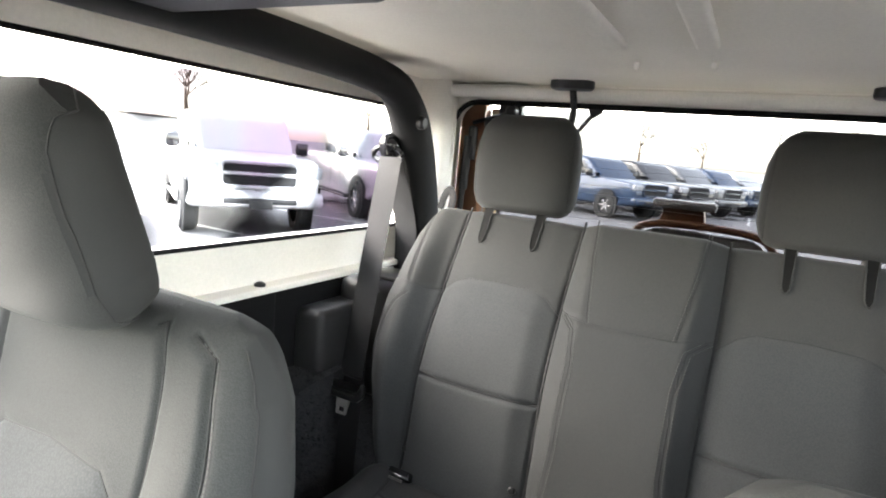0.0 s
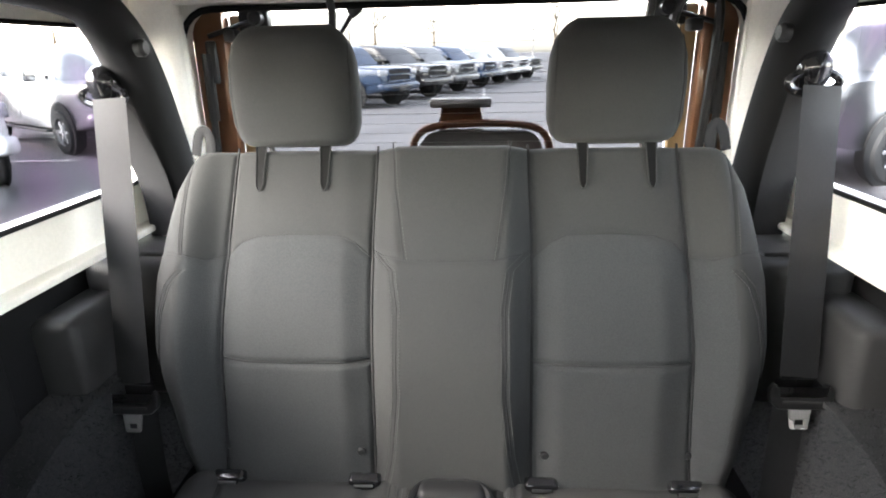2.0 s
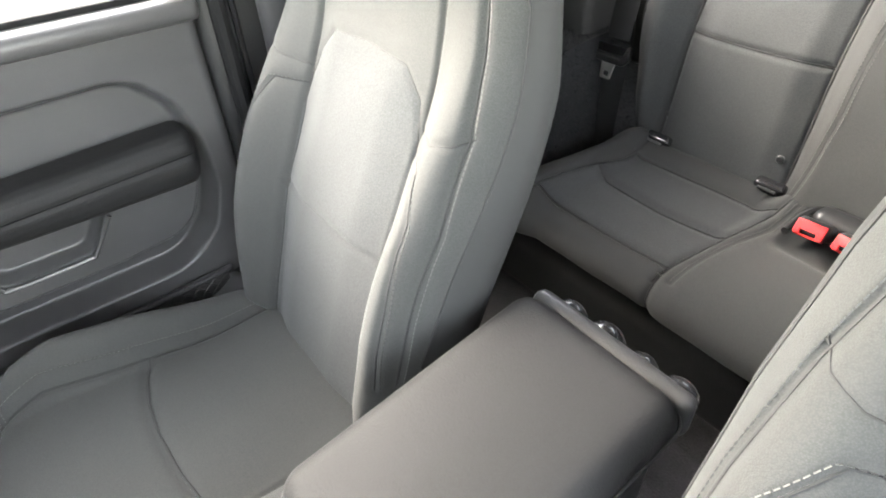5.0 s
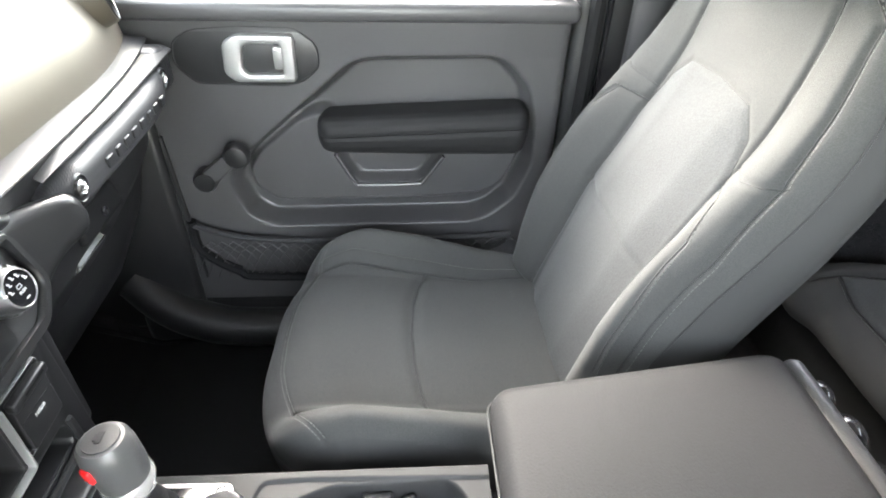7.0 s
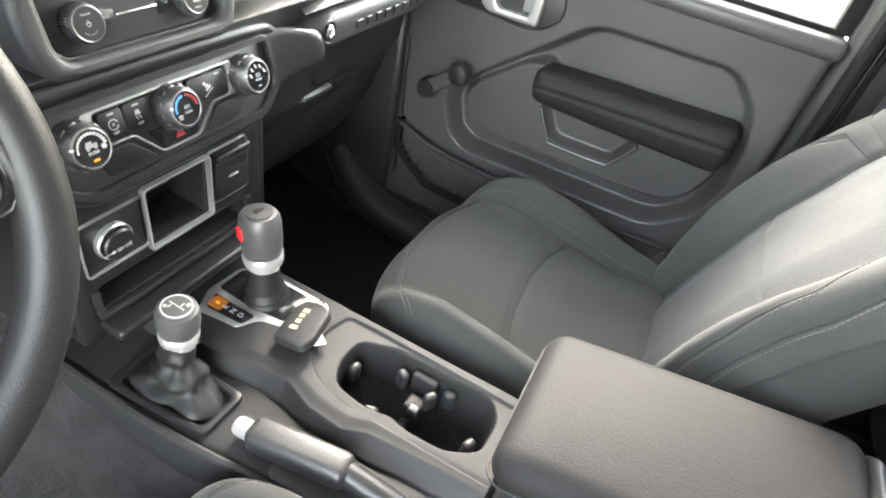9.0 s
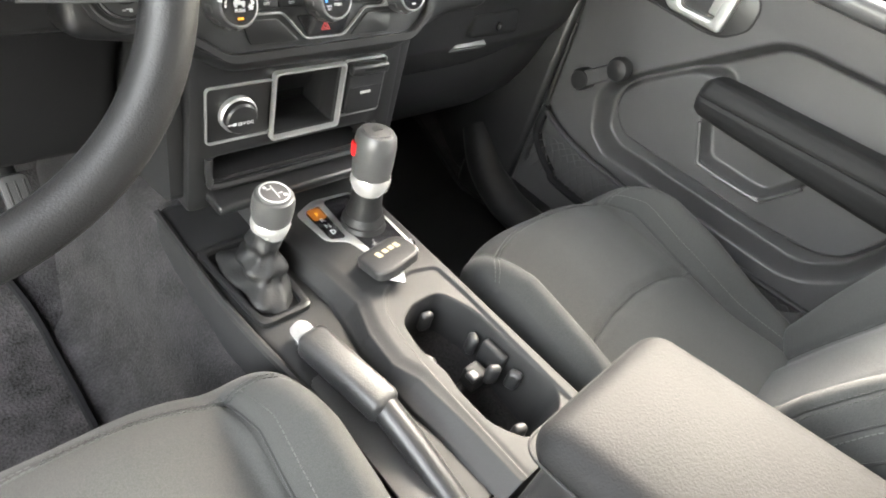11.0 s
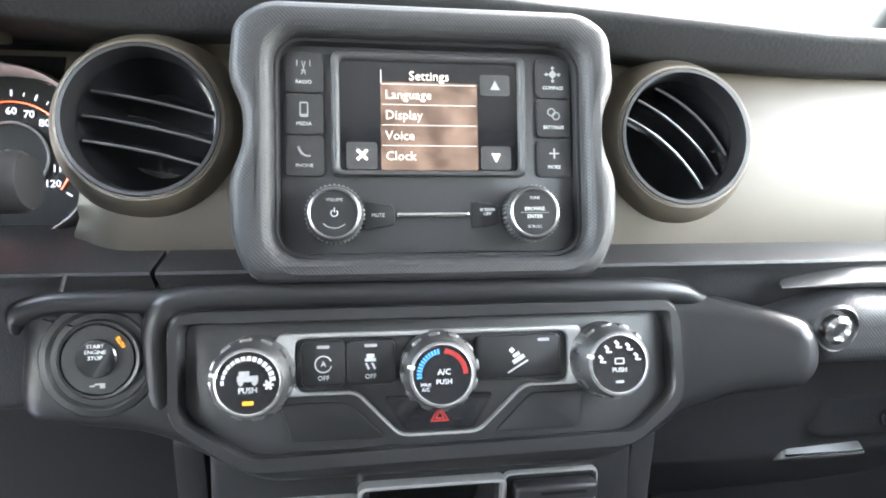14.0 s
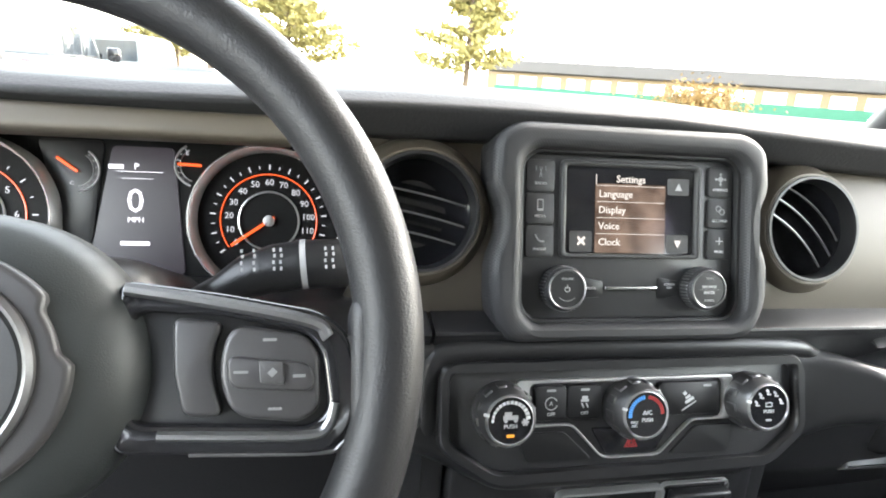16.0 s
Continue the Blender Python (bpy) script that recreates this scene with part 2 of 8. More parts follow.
def slab(poly, depth, m, bevel=0.003, seg=2, bm=None, holes=()):
    """A plate: polygon (x, y) in the plane of m, from 0 to depth along m's z, with rounded edges."""
    bm2 = bmesh.new()
    loops = [poly, *holes]
    if holes:
        edges = []
        for lp in loops:
            vs = [bm2.verts.new((x, y, 0)) for x, y in lp]
            edges += [bm2.edges.new((vs[i], vs[(i + 1) % len(vs)])) for i in range(len(vs))]
        bmesh.ops.triangle_fill(bm2, use_beauty=True, use_dissolve=False, edges=edges)
        keep = bm2.faces[:]
    else:
        keep = [bm2.faces.new([bm2.verts.new((x, y, 0)) for x, y in poly])]
    bmesh.ops.recalc_face_normals(bm2, faces=bm2.faces)
    r = bmesh.ops.extrude_face_region(bm2, geom=keep)
    top = [v for v in r["geom"] if isinstance(v, bmesh.types.BMVert)]
    bmesh.ops.translate(bm2, vec=(0, 0, depth), verts=top)
    if bevel:
        bm2.normal_update()
        es = [e for e in bm2.edges if len(e.link_faces) == 2 and all(abs(v.co.z - depth) < 1e-6 for v in e.verts)
              and any(any(v.co.z < depth * 0.5 for v in f.verts) for f in e.link_faces)]
        bmesh.ops.bevel(bm2, geom=es, offset=bevel, segments=seg, profile=0.5, affect="EDGES")
    bmesh.ops.transform(bm2, matrix=m, verts=bm2.verts)
    return join(bm, bm2)


def rrect(x0, y0, x1, y1, r, n=5):
    """A rounded rectangle as a polygon."""
    pts = []
    for cx, cy, a0 in ((x1 - r, y1 - r, 0), (x0 + r, y1 - r, 90), (x0 + r, y0 + r, 180), (x1 - r, y0 + r, 270)):
        for i in range(n + 1):
            a = radians(a0 + 90 * i / n)
            pts.append((cx + r * math.cos(a), cy + r * math.sin(a)))
    return pts


def soften(poly, r, n=4):
    """Rounds the corners of a polygon."""
    pts = []
    k = len(poly)
    for i in range(k):
        p, a, b = Vector(poly[i]), Vector(poly[i - 1]), Vector(poly[(i + 1) % k])
        da, db = (a - p), (b - p)
        q = min(r, da.length * 0.45, db.length * 0.45)
        s, e = p + da.normalized() * q, p + db.normalized() * q
        for j in range(n + 1):
            t = j / n
            pts.append(tuple((1 - t) ** 2 * s + 2 * t * (1 - t) * p + t * t * e))
    return pts


def lathe(profile, m, seg=40, bm=None):
    """Profile of (radius, height) turned about m's z axis."""
    bm2 = bmesh.new()
    rings = []
    for r, h in profile:
        if r < 1e-6:
            rings.append([bm2.verts.new((0, 0, h))])
        else:
            rings.append([bm2.verts.new((r * math.cos(2 * math.pi * i / seg), r * math.sin(2 * math.pi * i / seg), h)) for i in range(seg)])
    for a, b in zip(rings, rings[1:]):
        for i in range(seg):
            j = (i + 1) % seg
            if len(a) == 1 and len(b) == 1:
                continue
            if len(a) == 1:
                bm2.faces.new((a[0], b[j], b[i]))
            elif len(b) == 1:
                bm2.faces.new((a[i], a[j], b[0]))
            else:
                bm2.faces.new((a[i], a[j], b[j], b[i]))
    bmesh.ops.transform(bm2, matrix=m, verts=bm2.verts)
    return join(bm, bm2)


def smooth_path(pts, n):
    """A Catmull-Rom curve through points, n samples."""
    P = np.array(pts, float)
    ext = np.vstack([2 * P[0] - P[1], P, 2 * P[-1] - P[-2]])
    out = []
    for t in np.linspace(0, len(P) - 1 - 1e-9, n):
        i = int(t)
        f = t - i
        a, b, c, d = ext[i:i + 4]
        out.append(0.5 * (2 * b + (c - a) * f + (2 * a - 5 * b + 4 * c - d) * f * f + (3 * b - a - 3 * c + d) * f ** 3))
    return np.array(out)


def tube(pts, radius, seg=8, n=None, closed=False, bm=None, flat=None):
    """A round (or flat = (half width, half thickness)) tube along points."""
    P = np.array(pts, float)
    if n and not closed:
        P = smooth_path(P, n)
    bm2 = bmesh.new()
    k = len(P)
    rings = []
    up = None
    for i in range(k):
        a, b = P[(i - 1) % k] if (closed or i) else P[i], P[(i + 1) % k] if (closed or i < k - 1) else P[i]
        t = Vector(b - a).normalized()
        if up is None:
            up = Vector((0, 0, 1)) if abs(t.z) < 0.9 else Vector((0, 1, 0))
        s = t.cross(up).normalized()
        up = s.cross(t).normalized()
        r = radius[i] if hasattr(radius, "__len__") else radius
        ring = []
        for j in range(seg):
            c, d = math.cos(2 * math.pi * j / seg), math.sin(2 * math.pi * j / seg)
            off = s * c * (flat[0] if flat else r) + up * d * (flat[1] if flat else r)
            ring.append(bm2.verts.new(Vector(P[i]) + off))
        rings.append(ring)
    for i in range(k if closed else k - 1):
        a, b = rings[i], rings[(i + 1) % k]
        for j in range(seg):
            bm2.faces.new((a[j], a[(j + 1) % seg], b[(j + 1) % seg], b[j]))
    if not closed:
        bm2.faces.new(rings[0][::-1])
        bm2.faces.new(rings[-1])
    return join(bm, bm2)


def sweep_x(section, x0, x1, nx=2, warp=None, closed=True):
    """A section of (y, z) carried along x from x0 to x1; warp(x, y, z) moves its points."""
    bm = bmesh.new()
    rings = []
    for i in range(nx + 1):
        x = x0 + (x1 - x0) * i / nx
        rings.append([bm.verts.new(warp(x, y, z) if warp else (x, y, z)) for y, z in section])
    k = len(section)
    for a, b in zip(rings, rings[1:]):
        for j in range(k if closed else k - 1):
            bm.faces.new((a[j], a[(j + 1) % k], b[(j + 1) % k], b[j]))
    if closed:
        bm.faces.new(rings[0][::-1])
        bm.faces.new(rings[-1])
    return bm


def plane(origin, xdir, ydir):
    """A frame of axes whose z points out of the plane."""
    x = Vector(xdir).normalized()
    z = x.cross(Vector(ydir)).normalized()
    y = z.cross(x)
    m = Matrix((x, y, z)).transposed().to_4x4()
    m.translation = origin
    return m


def words(name, text, size, m, material, parent, align="CENTER", depth=0.0004):
    cu = bpy.data.curves.new("words", "FONT")
    cu.body, cu.size, cu.extrude, cu.resolution_u = text, size, depth, 2
    cu.align_x, cu.align_y = align, "CENTER"
    tmp = bpy.data.objects.new("tmp", cu)
    scene.collection.objects.link(tmp)
    bpy.context.view_layer.update()
    me = bpy.data.meshes.new_from_object(tmp)
    bpy.data.objects.remove(tmp)
    me.transform(m)
    me.name = name
    return link_mesh(name, me, material, parent, smooth=False)


def bars(name, boxes, m, material, parent, depth=0.0008):
    """Flat printed marks (x, y, width, height, turn): each its own part, or one part of kind stuff when there are many."""
    made = bmesh.new()
    for x, y, w, h, turn in boxes:
        bm = rbox((w, h, depth), (0, 0, depth / 2), 0, 1, m @ pose(x, y, 0, 0, 0, turn), made if len(boxes) > 8 else None)
        if len(boxes) <= 8:
            part(name, bm, material, parent)
    if len(boxes) > 8:
        tagged(part(name, made, material, parent), kind="stuff")


def islands(fs):
    """Splits faces into connected pieces, leaving out crumbs."""
    root = {}

    def top(v):
        while root.setdefault(v, v) != v:
            root[v] = root[root[v]]
            v = root[v]
        return v

    for f in fs:
        a = top(f[0])
        for v in f[1:]:
            root[top(v)] = a
    out = {}
    for f in fs:
        out.setdefault(top(f[0]), []).append(f)
    return list(out.values())


class Pad:
    """Upholstery: a face path of (y, z), carried sideways, with bolsters, seams and a rounded back."""

    def __init__(self, x0, path, width, thick, relief, seams=(), n=7.0, m=2.6, groove=0.004, gw=0.006, wrinkle=0.0012, fine=()):
        self.x0, self.width, self.thick, self.relief, self.seams, self.fine = x0, width, thick, relief, seams, fine
        self.n, self.m, self.groove, self.gw, self.wrinkle = n, m, groove, gw, wrinkle
        self.P = smooth_path(path, 200)
        T = np.gradient(self.P, axis=0)
        T /= np.linalg.norm(T, axis=1)[:, None]
        self.N = np.stack([T[:, 1], -T[:, 0]], axis=1)
        self.flip = 1.0
        self.sweep = None

    def on_path(self, a):
        i = np.clip(np.asarray(a, float), 0, 1) * 199
        k = np.arange(200)
        p = np.stack([np.interp(i, k, self.P[:, 0]), np.interp(i, k, self.P[:, 1])], -1)
        q = np.stack([np.interp(i, k, self.N[:, 0]), np.interp(i, k, self.N[:, 1])], -1) * self.flip
        return p, q

    def seam_dist(self, x, a, lines):
        best = np.full(np.shape(x), 9.0)
        length = np.linalg.norm(np.diff(self.P, axis=0), axis=1).sum()
        self.length = length
        for line in lines:
            for (xa, aa), (xb, ab) in zip(line, line[1:]):
                dx, da = xb - xa, (ab - aa) * length
                px_, pa = x - xa, (a - aa) * length
                t = np.clip((px_ * dx + pa * da) / (dx * dx + da * da + 1e-12), 0, 1)
                best = np.minimum(best, np.hypot(px_ - t * dx, pa - t * da))
        return best

    def surface(self, x, a, raise_by=0.0):
        """Points of the face at sideways x and share a of the path."""
        x, a = np.asarray(x, float), np.asarray(a, float)
        w = self.width(a)
        k = np.clip(np.abs(x) / w, 0, 1)
        d = (1 - k ** self.n) ** (1 / self.m)
        T = self.thick(a)
        out = T * (d - 1) * 0.5 + self.relief(x, a) * d
        if self.seams:
            out = out - self.groove * np.exp(-(self.seam_dist(x, a, self.seams) / self.gw) ** 2)
        if self.fine:
            out = out - 0.0026 * np.exp(-(self.seam_dist(x, a, self.fine) / 0.0045) ** 2)
        if self.wrinkle:
            out = out + self.wrinkle * np.sin(x * 31 + 9 * a) * np.sin(a * 17 + x * 11)
        p, q = self.on_path(a)
        pos = p + q * (out + raise_by)[..., None]
        y = pos[..., 0] + (self.sweep(x, a) if self.sweep else 0.0)
        return np.stack([self.x0 + x, y, pos[..., 1]], -1)

    def build(self, name, parent, regions, back_name, back_mat, nx=90, na=120, nb=14, cap=0.05, label=""):
        """regions: (part name, material, test(x, a)) in order; the first that holds takes the face."""
        A = np.linspace(0, 1, na)
        s = np.linspace(-1, 1, nx)
        s = np.sign(s) * (1 - (1 - np.abs(s)) ** 1.25)
        rows = []
        for a in A:
            w = float(self.width(np.array(a)))
            e = min(a, 1 - a) / cap
            e = math.sqrt(max(0.0, 1 - (1 - min(e, 1)) ** 2)) if e < 1 else 1.0
            T = float(self.thick(np.array(a)))
            xs = s * w * (0.94 + 0.06 * e)
            front = self.surface(xs, np.full(nx, a))
            p, q = self.on_path(a)
            mid = np.array([p[0] - q[0] * T / 2, p[1] - q[1] * T / 2])
            front[:, 1:] = mid + (front[:, 1:] - mid) * (0.12 + 0.88 * e)
            sb = np.linspace(1, -1, nb + 2)[1:-1]
            sb = np.sign(sb) * np.abs(sb) ** 0.6
            kb = np.abs(sb)
            db = (1 - kb ** self.n) ** (1 / self.m) * T / 2
            back = np.stack([self.x0 + sb * w * (0.94 + 0.06 * e), mid[0] - q[0] * db * (0.12 + 0.88 * e), mid[1] - q[1] * db * (0.12 + 0.88 * e)], -1)
            if self.sweep:
                back[:, 1] += self.sweep(back[:, 0] - self.x0, np.full(nb, a))
            rows.append(np.vstack([front, back]))
        V = np.concatenate(rows)
        k = nx + nb
        groups = {}
        for i in range(na - 1):
            ac = (A[i] + A[i + 1]) / 2
            for j in range(k):
                f = (i * k + j, i * k + (j + 1) % k, (i + 1) * k + (j + 1) % k, (i + 1) * k + j)
                key = len(regions)
                if j < nx - 1:
                    xc = V[i * k + j][0] - self.x0
                    for r, (_, _, test) in enumerate(regions):
                        if test(xc, ac):
                            key = r
                            break
                groups.setdefault(key, []).append(f)
        groups.setdefault(len(regions), []).append(tuple(range(k))[::-1])
        groups[len(regions)].append(tuple((na - 1) * k + j for j in range(k)))
        made = []
        for key, fs in groups.items():
            nm, mt = (back_name, back_mat) if key == len(regions) else regions[key][:2]
            for piece in islands(fs):
                used = sorted({v for f in piece for v in f})
                idx = {v: i for i, v in enumerate(used)}
                made.append(from_arrays(nm, V[used], [[idx[v] for v in f] for f in piece], mt, parent, label))
        return made

    def line(self, pts, step=0.006):
        """Face points along a seam line of (x, a)."""
        L = []
        for (xa, aa), (xb, ab) in zip(pts, pts[1:]):
            n = max(2, int(math.hypot(xb - xa, (ab - aa) * 0.6) / step))
            L += [(xa + (xb - xa) * i / n, aa + (ab - aa) * i / n) for i in range(n)]
        L.append(pts[-1])
        return np.array(L)

    def stitch(self, lines, parent, material=None, gap=0.0065, length=0.0045, r=0.0007, name="stitching"):
        for pts in lines:
            bm = bmesh.new()
            L = self.line(pts, 0.002)
            pos = self.surface(L[:, 0], L[:, 1], 0.0008)
            d = np.concatenate([[0], np.cumsum(np.linalg.norm(np.diff(pos, axis=0), axis=1))])
            s = 0.0
            while s + length < d[-1]:
                pa = [np.interp(s, d, pos[:, c]) for c in range(3)]
                pb = [np.interp(s + length, d, pos[:, c]) for c in range(3)]
                t = (Vector(pb) - Vector(pa)).normalized()
                u = t.orthogonal().normalized()
                v = t.cross(u)
                ring = [[bm.verts.new(Vector(p) + (u * math.cos(g) + v * math.sin(g)) * r) for g in (0, 2.09, 4.19)] for p in (pa, pb)]
                for j in range(3):
                    bm.faces.new((ring[0][j], ring[0][(j + 1) % 3], ring[1][(j + 1) % 3], ring[1][j]))
                s += gap
            tagged(part(name, bm, material or STITCH, parent), kind="stuff")

    def piping(self, lines, parent, r=0.0016, material=None, name="seam", lift=0.3):
        for pts in lines:
            L = self.line(pts)
            pos = self.surface(L[:, 0], L[:, 1], -r * 0.2 + self.groove * lift)
            part(name, tube(pos, r, 5), material or SEAM, parent)

# ---- shell of the vehicle ----
floor = thing("floor", "dark carpeted vehicle floor pan", "floor", kind="structure", at=(0, 0, 0.5))
part("carpet", rbox((1.60, 2.95, 0.05), (0, -0.72, 0.505), 0.01), CARPET, floor)
bm = bmesh.new()
rings = []
for y, w_, zt in ((0.44, 0.02, 0.90), (0.30, 0.02, 0.885), (0.15, 0.0, 0.86), (0.0, -0.01, 0.82), (-0.3, -0.02, 0.80), (-0.75, -0.03, 0.74), (-1.1, -0.03, 0.66)):
    half = [(0.335 + w_, 0.525), (0.270 + w_, 0.550), (0.225 + w_, 0.62), (0.195 + w_, 0.74), (0.172 + w_, zt - 0.02), (0.14, zt)]
    rings.append([bm.verts.new((x, y, z)) for x, z in [(-a, b) for a, b in half] + half[::-1]])
for a, b in zip(rings, rings[1:]):
    for j in range(len(a) - 1):
        bm.faces.new((a[j], a[j + 1], b[j + 1], b[j]))
bmesh.ops.subdivide_edges(bm, edges=bm.edges[:], cuts=2, use_grid_fill=True, smooth=1.0)
part("tunnel", bm, CARPET, floor, sharp=85)
part("rear_step", rbox((1.44, 0.92, 0.16), (0, -1.73, 0.60), 0.03, 3), RUBBER, floor)
part("firewall", rbox((1.56, 0.04, 0.87), (0, 0.42, 0.92), 0.01), CARPET, floor)


def toe(y):
    """Height of the footwell floor, rising towards the firewall."""
    return 0.530 + 0.95 * max(0.0, y - 0.15) ** 1.25


for s in (1, -1):
    top_line = [(y, toe(y)) for y in np.linspace(0.05, 0.42, 14)]
    part("toe_board", sweep_x(top_line + [(0.42, 0.52), (0.05, 0.52)], s * 0.16, s * 0.72, 2), CARPET, floor)

for s, nm in ((1, "floor_mat"), (-1, "floor_mat")):
    t = thing(nm, "dark fibre floor mat with a bound edge, passenger's darkened for footwell shade", "floor mat", "floor mats", at=(s * 0.44, 0.0, 0.535))
    poly = soften([(-s * x, y) for x, y in [(-0.24, -0.25), (0.125, -0.25), (0.128, 0.20), (0.10, 0.30), (0.02, 0.36), (-0.20, 0.36), (-0.25, 0.10)]], 0.06)
    bm = slab(poly, 0.010, pose(s * 0.44, 0.0, 0), 0.003)
    for yc in (0.15, 0.18, 0.21, 0.24, 0.27, 0.30, 0.33):
        bmesh.ops.bisect_plane(bm, geom=bm.verts[:] + bm.edges[:] + bm.faces[:], plane_co=(0, yc, 0), plane_no=(0, 1, 0))
    for v in bm.verts:
        v.co.z += toe(v.co.y) + 0.002
    # passenger's mat swaps fibre for near-black: the footwell's shade put into its colour
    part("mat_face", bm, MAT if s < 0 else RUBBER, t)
    part("edge_binding", tube([(s * 0.44 + x, y, toe(y) + 0.011) for x, y in poly], 0.007, 6, closed=True), RUBBER, t, "black bound edge")


def wall_side(s, name):
    """Body side: door opening ahead of the pillar, hardtop with a window behind it."""
    t = thing(name, "cream hardtop side with a long window over dark trim", "wall", kind="structure", at=(s * 0.76, -1.5, 0.6))
    m = plane((s * 0.73, 0, 0), (0, 1, 0), (0, 0, 1)) if s > 0 else plane((s * 0.77, 0, 0), (0, 1, 0), (0, 0, 1))
    win = rrect(-1.985, 1.385, -0.905, 1.715, 0.045)
    outer = [(-2.13, 1.285), (-0.86, 1.285), (-0.86, 1.83), (-2.13, 1.83)]
    part("hardtop_side", slab(outer, 0.04, m, 0.004, holes=[win]), HARDTOP, t, "cream painted hardtop side")
    part("sill_ledge", rbox((0.085, 1.20, 0.016), (s * 0.735, -1.53, 1.283), 0.006), HARDTOP, t)
    part("window_seal", tube([(s * 0.728, y, z) for y, z in rrect(-1.985, 1.385, -0.905, 1.715, 0.045)], 0.005, 6, closed=True), RUBBER, t)
    pn = part("pane", slab(rrect(-1.98, 1.39, -0.91, 1.71, 0.04), 0.004, plane((s * 0.757, 0, 0), (0, 1, 0), (0, 0, 1)), 0), PRIVACY, t)
    pn.visible_shadow = False
    part("lower_panel", rbox((0.04, 1.26, 0.76), (s * 0.795, -1.56, 0.895), 0.01), RUBBER, t, "black lower trim panel")
    part("screw", lathe([(0.012, 0), (0.012, 0.006), (0.006, 0.010), (0, 0.010)], pose(s * 0.712, -1.42, 1.29), 14), BLACK, t)
    return t


for s, nm in ((1, "wall_cowl_passenger"), (-1, "wall_cowl_driver")):
    t = thing(nm, "black inner cowl side ahead of the door", "wall", kind="structure", at=(s * 0.77, 0.35, 0.6))
    part("cowl_side", rbox((0.04, 0.62, 0.95), (s * 0.782, 0.36, 0.93), 0.01), BLACK, t)
wall_side(1, "wall_passenger")
wall_side(-1, "wall_driver")

roof = thing("ceiling", "cream painted hardtop roof with a ribbed middle", "ceiling", kind="structure", at=(0, -1, 1.81))
bm = rbox((1.54, 2.0, 0.05), (0, -1.14, 1.835), 0.01)
for x in (0.07, -0.07):
    bm = rbox((0.035, 0.75, 0.018), (x, -1.20, 1.806), 0.007, 3, bm=bm)
for x, y in ((0.07, -1.75), (-0.07, -1.75)):
    bm = lathe([(0.006, 0), (0.006, -0.010), (0.003, -0.014), (0, -0.014)], pose(x, y, 1.81), 10, bm)
part("roof_shell", bm, HARDTOP, roof)

# back wall round the tailgate opening
t = thing("wall_back", "cream hardtop back wall round the tailgate opening", "wall", kind="structure", at=(0, -2.12, 1.3))
opening = rrect(-0.650, 0.60, 0.650, 1.762, 0.075)
wm = plane((0, -2.16, 0), (-1, 0, 0), (0, 0, 1))
part("hardtop_back", slab([(-0.80, 0.5), (0.80, 0.5), (0.80, 1.84), (-0.80, 1.84)], 0.05, wm, 0.004, holes=[opening]), HARDTOP, t)
for s in (1, -1):
    part("corner_flute", rbox((0.11, 0.09, 0.60), (s * 0.695, -2.085, 1.55), 0.035, 4), HARDTOP, t)
    part("corner_roll", rbox((0.035, 0.03, 0.50), (s * 0.652, -2.095, 1.50), 0.013, 3), HARDTOP, t)
part("top_roll", rbox((1.32, 0.05, 0.035), (0, -2.085, 1.785), 0.015, 3), HARDTOP, t)
part("opening_seal", tube([(x, -2.10, z) for x, z in rrect(-0.645, 0.62, 0.645, 1.757, 0.075)], 0.008, 8, closed=True), RUBBER, t)

# tailgate with its window
gate = thing("tailgate", "copper painted tailgate and glass with wiring and hinges", "tailgate", at=(0, -2.22, 0.7))
part("gate_panel", rbox((1.30, 0.05, 0.72), (0, -2.23, 1.0), 0.02), COPPER, gate)
for s in (1, -1):
    part("body_pillar", rbox((0.085, 0.05, 0.5), (s * 0.610, -2.18, 1.52), 0.012), COPPER, gate)
    part("inner_pillar", rbox((0.045, 0.03, 0.46), (s * 0.545, -2.20, 1.52), 0.010), BUFF, gate, "buff primed inner pillar")
    part("gas_strut", tube([(s * 0.617, -2.135, 1.38), (s * 0.612, -2.135, 1.56)], 0.009, 10), BLACK, gate)
    part("strut_sleeve", tube([(s * 0.612, -2.135, 1.50), (s * 0.609, -2.135, 1.66)], 0.013, 10), SATIN, gate)
    part("strut_bracket", rbox((0.024, 0.02, 0.10), (s * 0.598, -2.14, 1.64), 0.006), SATIN, gate)
    part("hinge", rbox((0.075, 0.03, 0.070), (s * 0.490, -2.165, 1.735), 0.008), BLACK, gate)
    part("hinge_pin", lathe([(0.017, 0), (0.017, 0.03), (0.011, 0.036), (0, 0.036)], plane((s * 0.478, -2.155, 1.738), (-1, 0, 0), (0, 0, 1)), 16), SATIN, gate)
    part("hinge_arm", tube([(s * 0.48, -2.14, 1.735), (s * 0.60, -2.14, 1.70)], 0.006, 8), SATIN, gate)
    part("latch", rbox((0.03, 0.05, 0.03), (s * 0.545, -2.15, 1.70), 0.008), SATIN, gate)
part("header", rbox((1.30, 0.05, 0.030), (0, -2.19, 1.782), 0.01), BLACK, gate)
pn = part("pane", slab(rrect(-0.53, 1.36, 0.53, 1.755, 0.03), 0.004, plane((0, -2.245, 0), (-1, 0, 0), (0, 0, 1)), 0), REARGLASS, gate)
pn.visible_shadow = False
for i in range(14):
    part("demist_wire", rbox((1.04, 0.0008, 0.0008), (0, -2.238, 1.40 + i * 0.025), 0), CABLE, gate)
